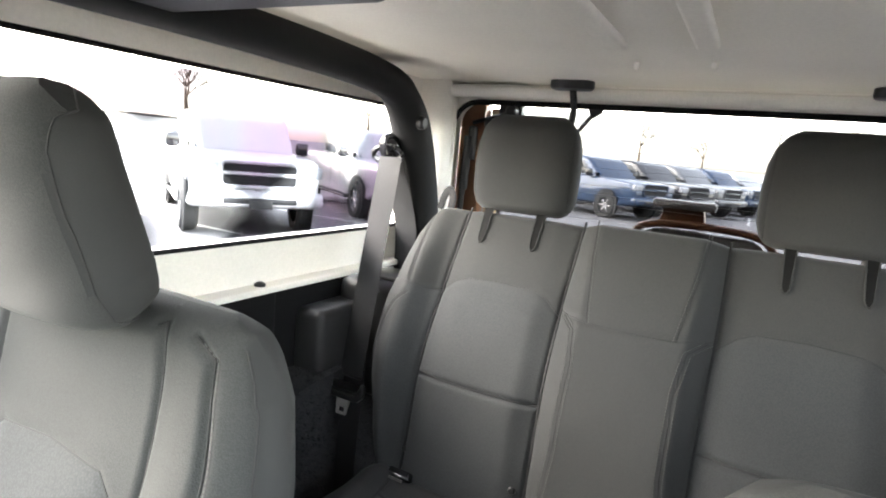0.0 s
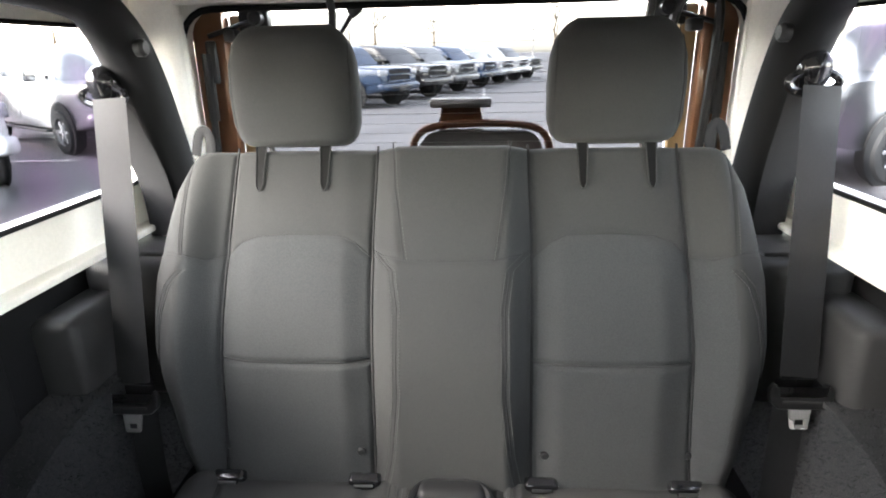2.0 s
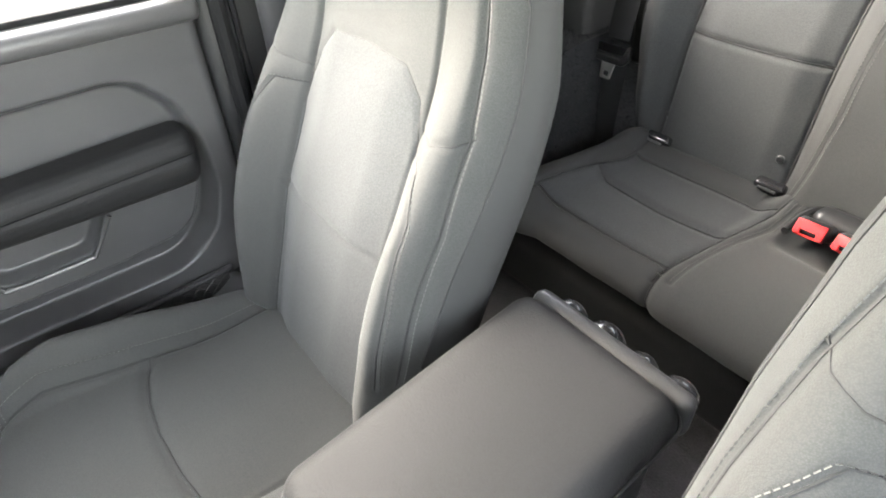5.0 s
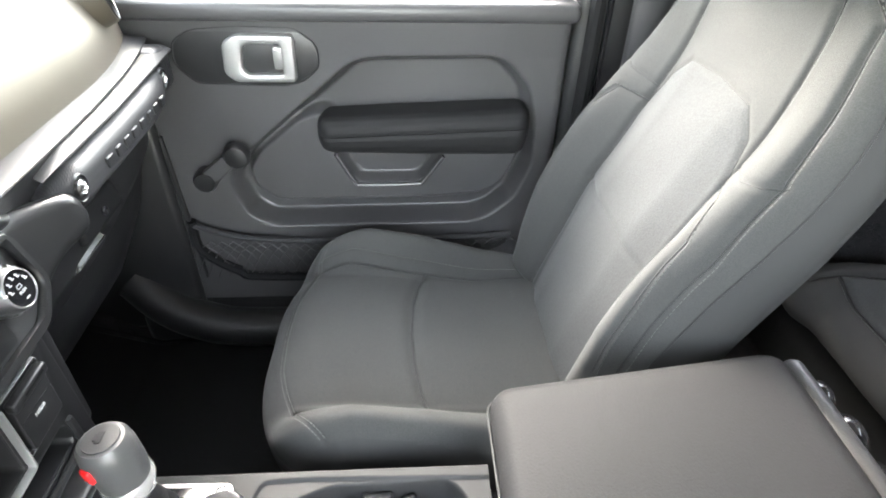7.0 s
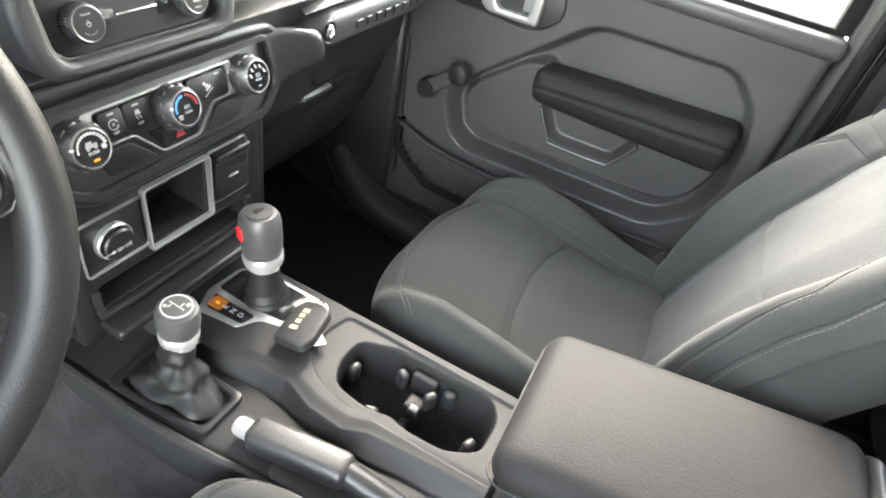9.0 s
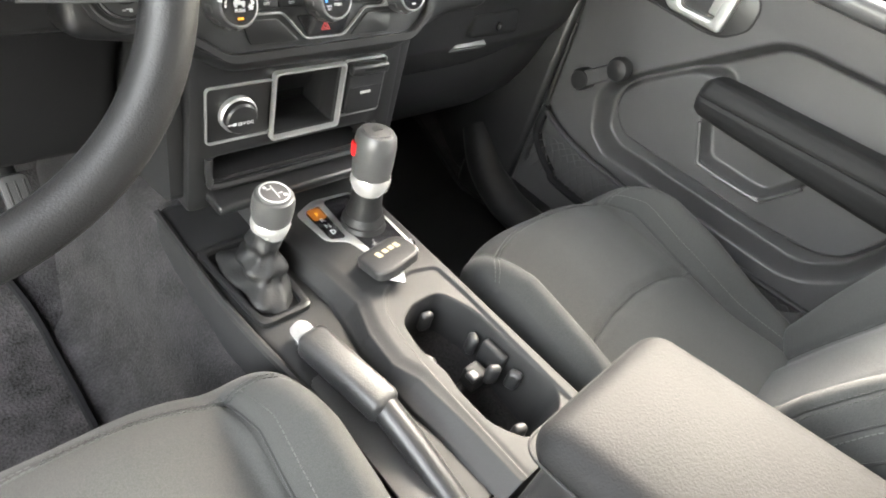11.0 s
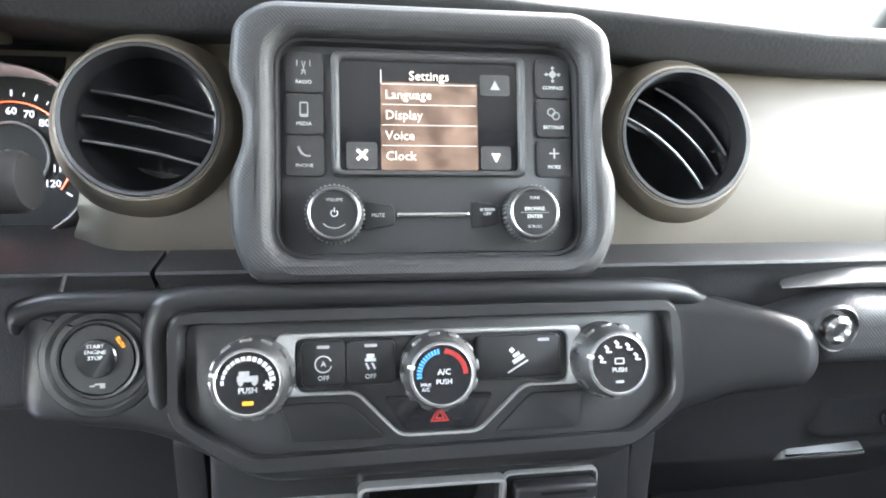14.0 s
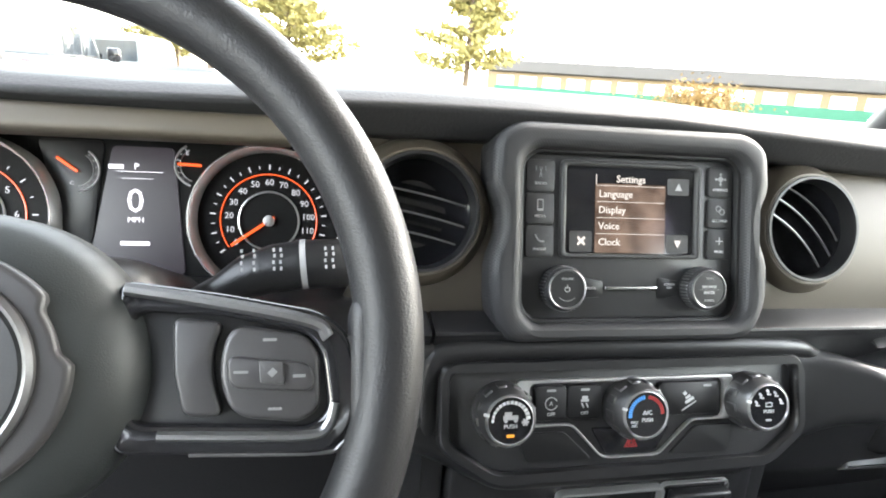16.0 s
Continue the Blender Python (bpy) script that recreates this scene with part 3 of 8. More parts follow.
part("wiring_loom", tube([(-0.49, -2.135, 1.70), (-0.51, -2.13, 1.755), (-0.57, -2.13, 1.755), (-0.592, -2.13, 1.72), (-0.590, -2.14, 1.50), (-0.588, -2.15, 1.40)], 0.011, 8, 40), BLACK, gate, "black wiring loom")
part("wiper_cable", tube([(0.34, -2.19, 1.62), (0.31, -2.18, 1.67), (0.285, -2.17, 1.70), (0.245, -2.16, 1.750)], 0.006, 6, 16), CABLE, gate)
part("wiper_plug", rbox((0.034, 0.014, 0.026), (0, 0, 0), 0.003, m=pose(0.243, -2.16, 1.752, 0, 35, 0)), SATIN, gate)
for s in (1, -1):
    t = thing("belt_guide_loop", "black webbing guide loop beside the headrest", "loop", "guide loops", at=(s * 0.50, -1.86, 1.47))
    part("loop", tube([(s * 0.500, -1.85, 1.46), (s * 0.496, -1.85, 1.495), (s * 0.506, -1.85, 1.512), (s * 0.520, -1.85, 1.498), (s * 0.530, -1.85, 1.46)], 0.01, 6, 20, flat=(0.010, 0.002)), BELT, t)

# spare wheel carrier outside the glass, with the high brake lamp
t = thing("spare_wheel", "spare wheel in a black cover with a copper rimmed carrier", "wheel", at=(-0.05, -2.42, 1.05))
part("tyre", lathe([(0.20, -0.02), (0.33, -0.03), (0.375, 0.02), (0.385, 0.10), (0.375, 0.18), (0.33, 0.22), (0.20, 0.22)], plane((-0.055, -2.62, 1.03), (-1, 0, 0), (0, 0, 1)), 48), RUBBER, t)
part("carrier_rim", tube([(0.14, -2.33, 1.36), (0.13, -2.33, 1.42), (0.09, -2.33, 1.452), (0.0, -2.33, 1.462), (-0.11, -2.33, 1.462), (-0.20, -2.33, 1.452), (-0.24, -2.33, 1.42), (-0.25, -2.33, 1.36)], 0.011, 8, 40), COPPER, t, "copper painted rim")
part("carrier_cover", slab(rrect(-0.12, 1.20, 0.23, 1.445, 0.06), 0.03, plane((0, -2.36, 0), (-1, 0, 0), (0, 0, 1)), 0.01), LAMPGREY, t)
part("carrier_arm", rbox((0.22, 0.30, 0.10), (-0.055, -2.37, 1.02), 0.02), BLACK, t)
t = thing("brake_lamp", "pale grey high-mounted brake lamp on a copper stem behind the glass", "lamp", at=(0, -2.36, 1.50))
part("housing", slab(soften([(-0.085, 0.02), (0.085, 0.02), (0.085, 0.045), (-0.085, 0.045)], 0.006), 0.05, plane((0.0, -2.38, 1.485), (-1, 0, 0), (0, 0, 1)), 0.006), LAMPGREY, t)
part("stem", slab(soften([(-0.065, -0.035), (0.065, -0.035), (0.055, 0.02), (-0.055, 0.02)], 0.006), 0.04, plane((0.0, -2.38, 1.485), (-1, 0, 0), (0, 0, 1)), 0.004), COPPER, t)

# two roof mounts with cables
for x in (0.275, -0.405):
    t = thing("roof_cable_mount", "black roof bracket with a hanging cable", "bracket", "roof mounts", at=(x, -2.02, 1.80))
    part("plate", slab(rrect(-0.055, -0.028, 0.055, 0.028, 0.024), 0.022, plane((x, -2.02, 1.81), (1, 0, 0), (0, -1, 0)), 0.008), SATIN, t)
    part("cable", tube([(x, -2.03, 1.79), (x - 0.008, -2.03, 1.74), (x - 0.005, -2.04, 1.68), (x - 0.03, -2.08, 1.60)], 0.009, 8, 16), CABLE, t)

# sport bar: padded hoops, side rails and shoulder belts
bar = thing("sport_bar", "black foam-padded roll bar along the roof", "roll bar", at=(0, -1.9, 1.0))
for s in (1, -1):
    r = 0.052
    part("rear_hoop", tube([(s * 0.655, -2.035, 1.20), (s * 0.655, -1.99, 1.34), (s * 0.655, -1.945, 1.50), (s * 0.655, -1.90, 1.62), (s * 0.646, -1.82, 1.715), (s * 0.632, -1.70, 1.760), (s * 0.622, -1.35, 1.776), (s * 0.62, -0.86, 1.778)], np.interp(np.linspace(0, 1, 60), [0, 0.5, 0.72, 1], [r, r, 0.040, 0.036]), 20, 60), FOAM, bar)
    part("side_rail", tube([(s * 0.62, -0.86, 1.778), (s * 0.62, -0.5, 1.775), (s * 0.62, 0.05, 1.76)], 0.036, 18, 20), FOAM, bar)
    part("main_hoop", tube([(s * 0.69, -0.86, 0.75), (s * 0.69, -0.86, 1.25), (s * 0.68, -0.86, 1.60), (s * 0.625, -0.86, 1.772)], 0.040, 18, 24), FOAM, bar)
    part("sleeve_seam", tube([(s * 0.655 + 0.0535 * math.cos(g), -1.858 + 0.04 * math.sin(g), 1.672 + 0.042 * math.sin(g)) for g in np.linspace(0, 6.28, 26)[:-1]], 0.002, 5, closed=True), SEAM, bar)
    part("bolt_cover", lathe([(0.017, 0), (0.017, 0.012), (0.012, 0.018), (0, 0.018)], plane((s * 0.605, -1.835, 1.672), (0, -s, 0), (0, 0.4, 1)), 18), BLACK, bar)
part("cross_bar", tube([(-0.62, -0.86, 1.780), (0.62, -0.86, 1.780)], 0.030, 18), FOAM, bar)
part("sound_pod", rbox((0.40, 0.30, 0.040), (0.42, -0.98, 1.782), 0.019, 4), BLACK, bar, "black overhead speaker pod")

for s in (1, -1):
    t = thing("shoulder_belt", "dark grey webbing seat belt hanging from the roll bar", "seat belt", "rear belts", at=(s * 0.66, -1.86, 1.5))
    kx, ky, kz = s * (0.688 if s > 0 else 0.660), -1.872, 1.605
    part("anchor_cover", lathe([(0.026, -0.030), (0.030, -0.010), (0.030, 0.008), (0.024, 0.026), (0.012, 0.036), (0, 0.038)], pose(kx, ky + 0.035, kz, -25), 24), GLOSSBLACK, t)
    part("guide_ring", tube([(kx + 0.045 * math.cos(g), ky + 0.045, kz - 0.020 + 0.020 * math.sin(g)) for g in np.linspace(0, 6.28, 30)[:-1]], 0.008, 8, closed=True), GLOSSBLACK, t)
    y_b, z_b = -1.665, 1.035 if s > 0 else 1.07
    head = Vector((s * 0.668, ky + 0.060, kz - 0.025))
    front = [head.lerp(Vector((s * 0.640, y_b, z_b)), f) for f in (0, 0.33, 0.66, 1)]
    part("webbing", tube(front, 0.01, 8, 24, flat=(0.034, 0.0012)), BELT, t)
    part("webbing", tube([(kx, ky + 0.03, kz - 0.03), (s * 0.672, -1.915, 1.40), (s * 0.672, -1.930, 1.22)], 0.01, 8, 12, flat=(0.034, 0.0012)), BELT, t)
    part("webbing", tube([(s * 0.640, y_b - 0.01, z_b - 0.01), (s * 0.640, -1.66, 0.85), (s * 0.640, -1.66, 0.70)], 0.01, 8, 12, flat=(0.034, 0.0012)), BELT, t)
    tm = plane((s * 0.632, -1.640, 1.010 if s > 0 else 1.048), (-1, 0, 0), (0, -0.22, 1))
    grip = soften([(-0.040, -0.024), (0.040, -0.024), (0.056, -0.008), (0.056, 0.014), (0.047, 0.024), (0.041, 0.020), (0.039, 0.004), (-0.039, 0.004), (-0.041, 0.020), (-0.047, 0.024), (-0.056, 0.014), (-0.056, -0.008)], 0.007)
    part("tongue_grip", slab(grip, 0.012, tm, 0.004, 3), SATIN, t, "black plastic tongue grip")
    part("grip_slot", slab(rrect(-0.034, -0.012, 0.034, -0.007, 0.002), 0.002, tm @ pose(0, 0, 0.0115), 0.0005), GREYTRIM, t)
    bm = slab(soften([(-0.015, -0.062), (0.015, -0.062), (0.020, -0.022), (-0.020, -0.022)], 0.004), 0.004, tm @ pose(0, 0, 0.003), 0.001, holes=[rrect(-0.008, -0.055, 0.008, -0.044, 0.002)])
    part("tongue", bm, BRIGHT, t, "bright steel tongue")

# trim beside the bench: retractor cover, shelf and carpeted wheel arch
for s in (1, -1):
    t = thing("side_trim", "black plastic quarter trim with belt outlet beside the bench", "trim", "side trims", at=(s * 0.67, -1.75, 0.9))
    part("retractor_cover", rbox((0.19, 0.24, 0.32), (s * 0.685, -1.885, 1.095), 0.03, 4), GREYTRIM, t)
    part("cover_cap", rbox((0.11, 0.12, 0.012), (s * 0.67, -1.87, 1.258), 0.005, 2), GREYTRIM, t)
    part("shelf", rbox((0.10, 0.19, 0.24), (s * 0.742, -1.700, 1.075), 0.022, 4), GREYTRIM, t)
    part("upper_trim", rbox((0.05, 0.60, 0.30), (s * 0.775, -1.22, 1.12), 0.02, 3), RUBBER, t)
    w = thing("wheel_arch", "carpeted wheel arch beside the bench, in dark pile", "wheel arch", "wheel arches", at=(s * 0.66, -1.5, 0.75))
    sec = soften([(-2.05, 0.55), (-2.05, 1.03), (-1.80, 1.05), (-1.50, 1.04), (-1.32, 0.96), (-1.22, 0.78), (-1.20, 0.55)], 0.12, 6)
    b2 = sweep_x(sec, s * 0.668, s * 0.79, 4)
    bmesh.ops.bevel(b2, geom=[e for e in b2.edges if all(abs(v.co.x - s * 0.668) < 1e-5 for v in e.verts)], offset=0.03, segments=4, affect="EDGES", profile=0.5)
    co = part("carpet", b2, PILE, w, "furry dark pile carpet")
    rnd = np.random.default_rng(5 + s)
    me = co.data
    me.calc_loop_triangles()
    tri = np.array([[me.vertices[i].co[:] for i in lt.vertices] for lt in me.loop_triangles])
    nrm = np.cross(tri[:, 1] - tri[:, 0], tri[:, 2] - tri[:, 0])
    area = np.linalg.norm(nrm, axis=1)
    nrm /= area[:, None] + 1e-12
    area[(tri[:, :, 1].mean(1) < -1.80) | (np.abs(tri[:, :, 0].mean(1)) > 0.785) | (tri[:, :, 2].mean(1) < 0.6)] = 0
    pick = rnd.choice(len(tri), 16000, p=area / area.sum())
    u, v = rnd.random((2, 16000, 1))
    u, v = np.where(u + v > 1, 1 - u, u), np.where(u + v > 1, 1 - v, v)
    base = tri[pick, 0] + u * (tri[pick, 1] - tri[pick, 0]) + v * (tri[pick, 2] - tri[pick, 0])
    lean = rnd.normal(0, 0.5, (16000, 3)) + nrm[pick] * 0.8
    side = rnd.normal(0, 1, (16000, 3))
    side *= 0.0010 / np.linalg.norm(side, axis=1)[:, None]
    tip = base + lean * rnd.uniform(0.003, 0.008, (16000, 1))
    VV = np.stack([base - side, base + side, tip], 1).reshape(-1, 3)
    tagged(from_arrays("fibre_nap", VV, np.arange(48000).reshape(-1, 3), PILE, w), kind="stuff")

# ---- seats ----


def bump(x, lo, hi):
    t = np.clip((x - lo) / (hi - lo), 0, 1)
    return t * t * (3 - 2 * t)


def headrest(parent_name, label, x, path, half, thick, group, post=None):
    t = thing(parent_name, label, "headrest", group, at=(x, path[0][0] - 0.04, path[0][1]))
    pad = Pad(x, path, lambda a: half * np.interp(a, [0, 0.04, 0.12, 0.3, 0.55, 0.75, 0.87, 0.95, 1], [0.72, 0.84, 0.92, 0.985, 1.0, 0.97, 0.90, 0.78, 0.62]), lambda a: thick + 0 * a,
              lambda xx, a: -0.006 * (np.abs(xx) / half) ** 2, n=4.2, m=2.2, wrinkle=0.0008,
              seams=[[(-half * 0.86, 0.06), (-half * 0.9, 0.5), (-half * 0.86, 0.97)], [(half * 0.86, 0.06), (half * 0.9, 0.5), (half * 0.86, 0.97)]], groove=0.0015, gw=0.003)
    pad.build("cushion", t, [("face_cover", CLOTH, lambda xx, a: abs(xx) < half * 0.88)], "side_cover", SIDECLOTH, nx=50, na=48, cap=0.17)
    pad.piping(pad.seams, t, 0.001)
    for s in (-1, 1):
        if post:
            (y0, z0), (y1, z1) = post
            part("post", tube([(x + s * 0.058, y0, z0), (x + s * 0.058, y1, z1)], 0.006, 10), DARKMETAL, t, "dark steel post")
    return t


# rear bench: one backrest with two inserts and a flat middle, one cushion
bench = thing("rear_bench_seat", "dark grey cloth rear bench seat with stitched bolsters, folded upright", "car seat", at=(0, -1.45, 0.62))
RB_PATH = [(-1.585, 0.80), (-1.610, 0.855), (-1.622, 0.92), (-1.632, 1.01), (-1.640, 1.105), (-1.672, 1.20), (-1.722, 1.30), (-1.783, 1.405), (-1.824, 1.480)]
zs = np.array([p[1] for p in smooth_path(RB_PATH, 200)])


def rb_a(z):
    """Share of the backrest's path at height z."""
    return float(np.interp(z, zs, np.linspace(0, 1, 200)))


def rb_width(a):
    return np.interp(a, [0, rb_a(0.87), rb_a(1.02), rb_a(1.13), rb_a(1.25), rb_a(1.40), 0.97, 1], [0.512, 0.532, 0.556, 0.572, 0.575, 0.555, 0.525, 0.505])


def rb_relief(x, a):
    k = np.abs(x)
    z = np.interp(a, np.linspace(0, 1, 200), zs)
    bol = 0.060 * bump(k, 0.435, 0.515) * np.interp(z, [0.85, 0.95, 1.15, 1.35, 1.48], [0.35, 0.8, 1.0, 0.75, 0.35])
    ins = 0.014 * bump(k, 0.150, 0.21) * (1 - bump(k, 0.37, 0.44)) * np.interp(z, [0.86, 0.95, 1.27, 1.33, 1.48], [0.7, 1, 1, 0.4, 0.55])
    mid = 0.034 * (1 - bump(k, 0.096, 0.156))
    return bol + ins + mid


Z = rb_a
rb_in, rb_out = [(0.152, Z(0.84)), (0.148, Z(1.10)), (0.150, Z(1.32)), (0.146, Z(1.485))], [(0.452, Z(0.84)), (0.440, Z(1.10)), (0.432, Z(1.32)), (0.428, Z(1.485))]
cross = [(0.150, Z(1.107)), (0.30, Z(1.104)), (0.438, Z(1.107))]
arch = [(0.150, Z(1.285)), (0.185, Z(1.312)), (0.215, Z(1.323)), (0.30, Z(1.326)), (0.375, Z(1.321)), (0.405, Z(1.312)), (0.433, Z(1.290))]
out1 = [(0.520, Z(1.48)), (0.512, Z(1.38)), (0.503, Z(1.285))]
out2 = [(0.435, Z(1.292)), (0.47, Z(1.280)), (0.503, Z(1.285)), (0.560, Z(1.295))]
out3 = [(0.500, Z(1.262)), (0.525, Z(1.235)), (0.540, Z(1.19)), (0.545, Z(1.13)), (0.550, Z(1.06))]
mid1 = [(0.112, Z(1.478)), (0.106, Z(1.40)), (0.085, Z(1.278))]
mid2 = [(0.150, Z(1.30)), (0.128, Z(1.288)), (0.085, Z(1.278)), (0.0, Z(1.276))]
mid3 = [(0.140, Z(1.292)), (0.108, Z(1.262)), (0.098, Z(1.20)), (0.100, Z(1.05)), (0.112, Z(0.93)), (0.126, Z(0.86))]


def both(lines):
    return [[(s * x, a) for x, a in ln] for ln in lines for s in (1, -1)]


rb_seams, rb_fine = both([rb_in, rb_out, cross]), both([arch, out1, out2, out3, mid1, mid2, mid3])
back = Pad(0.0, RB_PATH, rb_width, lambda a: np.interp(a, [0, 0.5, 1], [0.10, 0.13, 0.09]), rb_relief, rb_seams, n=16, m=2.4, groove=0.0075, gw=0.0050, fine=rb_fine)
za = lambda a: float(np.interp(a, np.linspace(0, 1, 200), zs))
backrest = thing("backrest")
backrest.parent = bench
backrest.location = -bench.location


def rb_insert(x, a):
    z = za(a)
    k = abs(x)
    top = np.interp(k, [0.15, 0.185, 0.215, 0.375, 0.405, 0.435], [1.285, 1.312, 1.324, 1.322, 1.312, 1.29])
    return 0.15 < k < 0.438 and z < top


back.build("backrest_cover", backrest, [
    ("insert_panel", MESHCLOTH, rb_insert),
    ("centre_panel", CLOTH, lambda x, a: abs(x) < 0.15),
    ("shoulder_panel", CLOTH, lambda x, a: za(a) > 1.285),
    ("side_bolster", MESHCLOTH, lambda x, a: abs(x) < 0.50),
    ("side_bolster", SIDECLOTH, lambda x, a: True)], "back_shell", BLACK, nx=260, na=190, cap=0.035)
back.piping(both([rb_in, rb_out]), backrest, 0.0025, lift=0.35)
back.piping(both([cross]), backrest, 0.0018)
back.piping(both([arch, mid1, mid2, out1, out2, out3, mid3]), backrest, 0.0013, lift=0.06)
off = lambda ln, d: [(x + d, a) for x, a in ln]
back.stitch(both([off(mid3, 0.007), off(mid3, -0.007), off(out3, 0.007), off(out3, -0.007), off(out1, 0.006), off(mid1, -0.005)]), backrest)
for x in (0.447, 0.176, -0.176, -0.445):
    p = back.surface(np.array(x), np.array(Z(0.921)))
    part("button", lathe([(0.0085, -0.004), (0.0085, 0.002), (0.006, 0.0045), (0, 0.005)], plane(p, (-1, 0, 0), (0, 0, 1)), 16), SATIN, backrest, "round black plastic button")

for sx in (0.376, 0.248, -0.248, -0.376):
    zz = np.linspace(1.400, 1.478, 16)
    hw = np.interp(zz, [1.400, 1.408, 1.44, 1.478], [0.002, 0.0070, 0.0086, 0.0105])
    V, F = [], []
    for z, h in zip(zz, hw):
        V += list(back.surface(np.array([sx - h, sx, sx + h]), np.full(3, Z(z)), 0.0022))
    for i in range(15):
        for j in (0, 1):
            F.append((3 * i + j, 3 * i + j + 1, 3 * i + j + 4, 3 * i + j + 3))
    from_arrays("headrest_slot", V, F, DIALBLACK, backrest, "black open headrest slot")
    left = [V[3 * i] for i in range(15, -1, -1)] + [V[3 * i + 2] for i in range(16)]
    part("slot_edge", tube(left, 0.0016, 5), CLOTH, backrest)

# the bench cushion
RC_PATH = [(-1.645, 0.835), (-1.60, 0.850), (-1.52, 0.842), (-1.42, 0.845), (-1.32, 0.852), (-1.25, 0.846), (-1.212, 0.830), (-1.197, 0.806), (-1.203, 0.782), (-1.235, 0.770)]
ys = np.array([p[0] for p in smooth_path(RC_PATH, 200)])
RCL = np.linspace(0, 1, 200)


def rc_a(y):
    """Share of the cushion's path at y on its upper side."""
    return float(np.interp(y, ys[:150], RCL[:150]))


def rc_relief(x, a):
    k = np.abs(x)
    bol = 0.035 * bump(k, 0.42, 0.50) * np.interp(a, [0, 0.2, 0.7, 1], [0.6, 1, 0.9, 0.3])
    mid = 0.026 * (1 - bump(k, 0.11, 0.165)) * np.interp(a, [0, 0.1, 0.35, 0.6, 0.8, 1], [0.4, 1, 0.9, 0.5, 0.25, 0.1])
    well = -0.030 * np.exp(-(k / 0.075) ** 6) * np.exp(-((a - rc_a(-1.53)) / 0.11) ** 6)
    strip = 0.012 * np.exp(-((a - rc_a(-1.59)) / 0.05) ** 2) * bump(k, 0.16, 0.19)
    return bol + mid + well + strip


W = rc_a
c_in = [(0.118, W(-1.61)), (0.118, W(-1.52)), (0.140, W(-1.40)), (0.160, W(-1.27)), (0.166, W(-1.22))]
c_out = [(0.452, W(-1.60)), (0.455, W(-1.50)), (0.475, W(-1.38)), (0.49, W(-1.27)), (0.50, W(-1.22))]
c_back = [(0.118, W(-1.548)), (0.28, W(-1.545)), (0.452, W(-1.54))]
c_front = [(0.163, W(-1.262)), (0.30, W(-1.258)), (0.49, W(-1.262))]
c_mid = [(0.145, W(-1.405)), (0.28, W(-1.392)), (0.42, W(-1.405)), (0.462, W(-1.425))]
c_lip = [(0.163, W(-1.262)), (0.158, 0.80), (0.15, 0.93)]
c_buck = [(0.098, W(-1.58)), (0.096, W(-1.47)), (0.115, W(-1.38)), (0.132, W(-1.28)), (0.135, W(-1.23))]
c_seams = both([c_in, c_out, c_back, c_front, c_mid, c_lip, c_buck])
cush = Pad(0.0, RC_PATH, lambda a: np.interp(a, [0, 0.3, 0.75, 1], [0.535, 0.56, 0.575, 0.56]), lambda a: np.interp(a, [0, 0.6, 1], [0.11, 0.10, 0.06]), rc_relief, c_seams, n=14, m=2.4, groove=0.0075, gw=0.007)
cush.flip = -1.0
cushion = thing("cushion")
cushion.parent = bench
cushion.location = -bench.location


def rc_insert(x, a):
    k = abs(x)
    lo, hi = np.interp(a, [W(-1.52), W(-1.27)], [0.118, 0.163]), np.interp(a, [W(-1.50), W(-1.27)], [0.455, 0.49])
    return lo < k < hi and W(-1.547) < a < W(-1.26)


cush.build("cushion_cover", cushion, [("insert_panel", MESHCLOTH, rc_insert), ("centre_panel", CLOTH, lambda x, a: abs(x) < 0.166),
                                      ("front_panel", SIDECLOTH, lambda x, a: a > W(-1.23)), ("side_bolster", SIDECLOTH, lambda x, a: True)],
           "base_shell", BLACK, nx=220, na=130, cap=0.05)
cush.piping(both([c_in, c_out, c_back]), cushion, 0.0021)
cush.piping(both([c_front, c_mid, c_lip]), cushion, 0.0016)
cush.stitch(both([off(c_buck, 0.005), off(c_buck, -0.005), [(x, a + 0.02) for x, a in c_front]]), cushion)
for x in (0.44, 0.17, -0.17, -0.44):
    t = thing("child_seat_anchor", "small black plastic child-seat anchor in the seat crease", "anchor", "seat anchors", at=(x, -1.60, 0.87))
    part("housing", slab(rrect(-0.032, -0.012, 0.032, 0.014, 0.009), 0.02, plane((x, -1.612, 0.866), (-1, 0, 0), (0, 0.35, 1)), 0.006, 3), GLOSSBLACK, t)
    part("slot", slab(rrect(-0.02, -0.005, 0.02, 0.006, 0.004), 0.004, plane((x, -1.591, 0.862), (-1, 0, 0), (0, 0.35, 1)), 0.001), DIALBLACK, t)
    part("bar", tube([(x - 0.018, -1.585, 0.866), (x + 0.018, -1.585, 0.866)], 0.0028, 8), DARKMETAL, t)

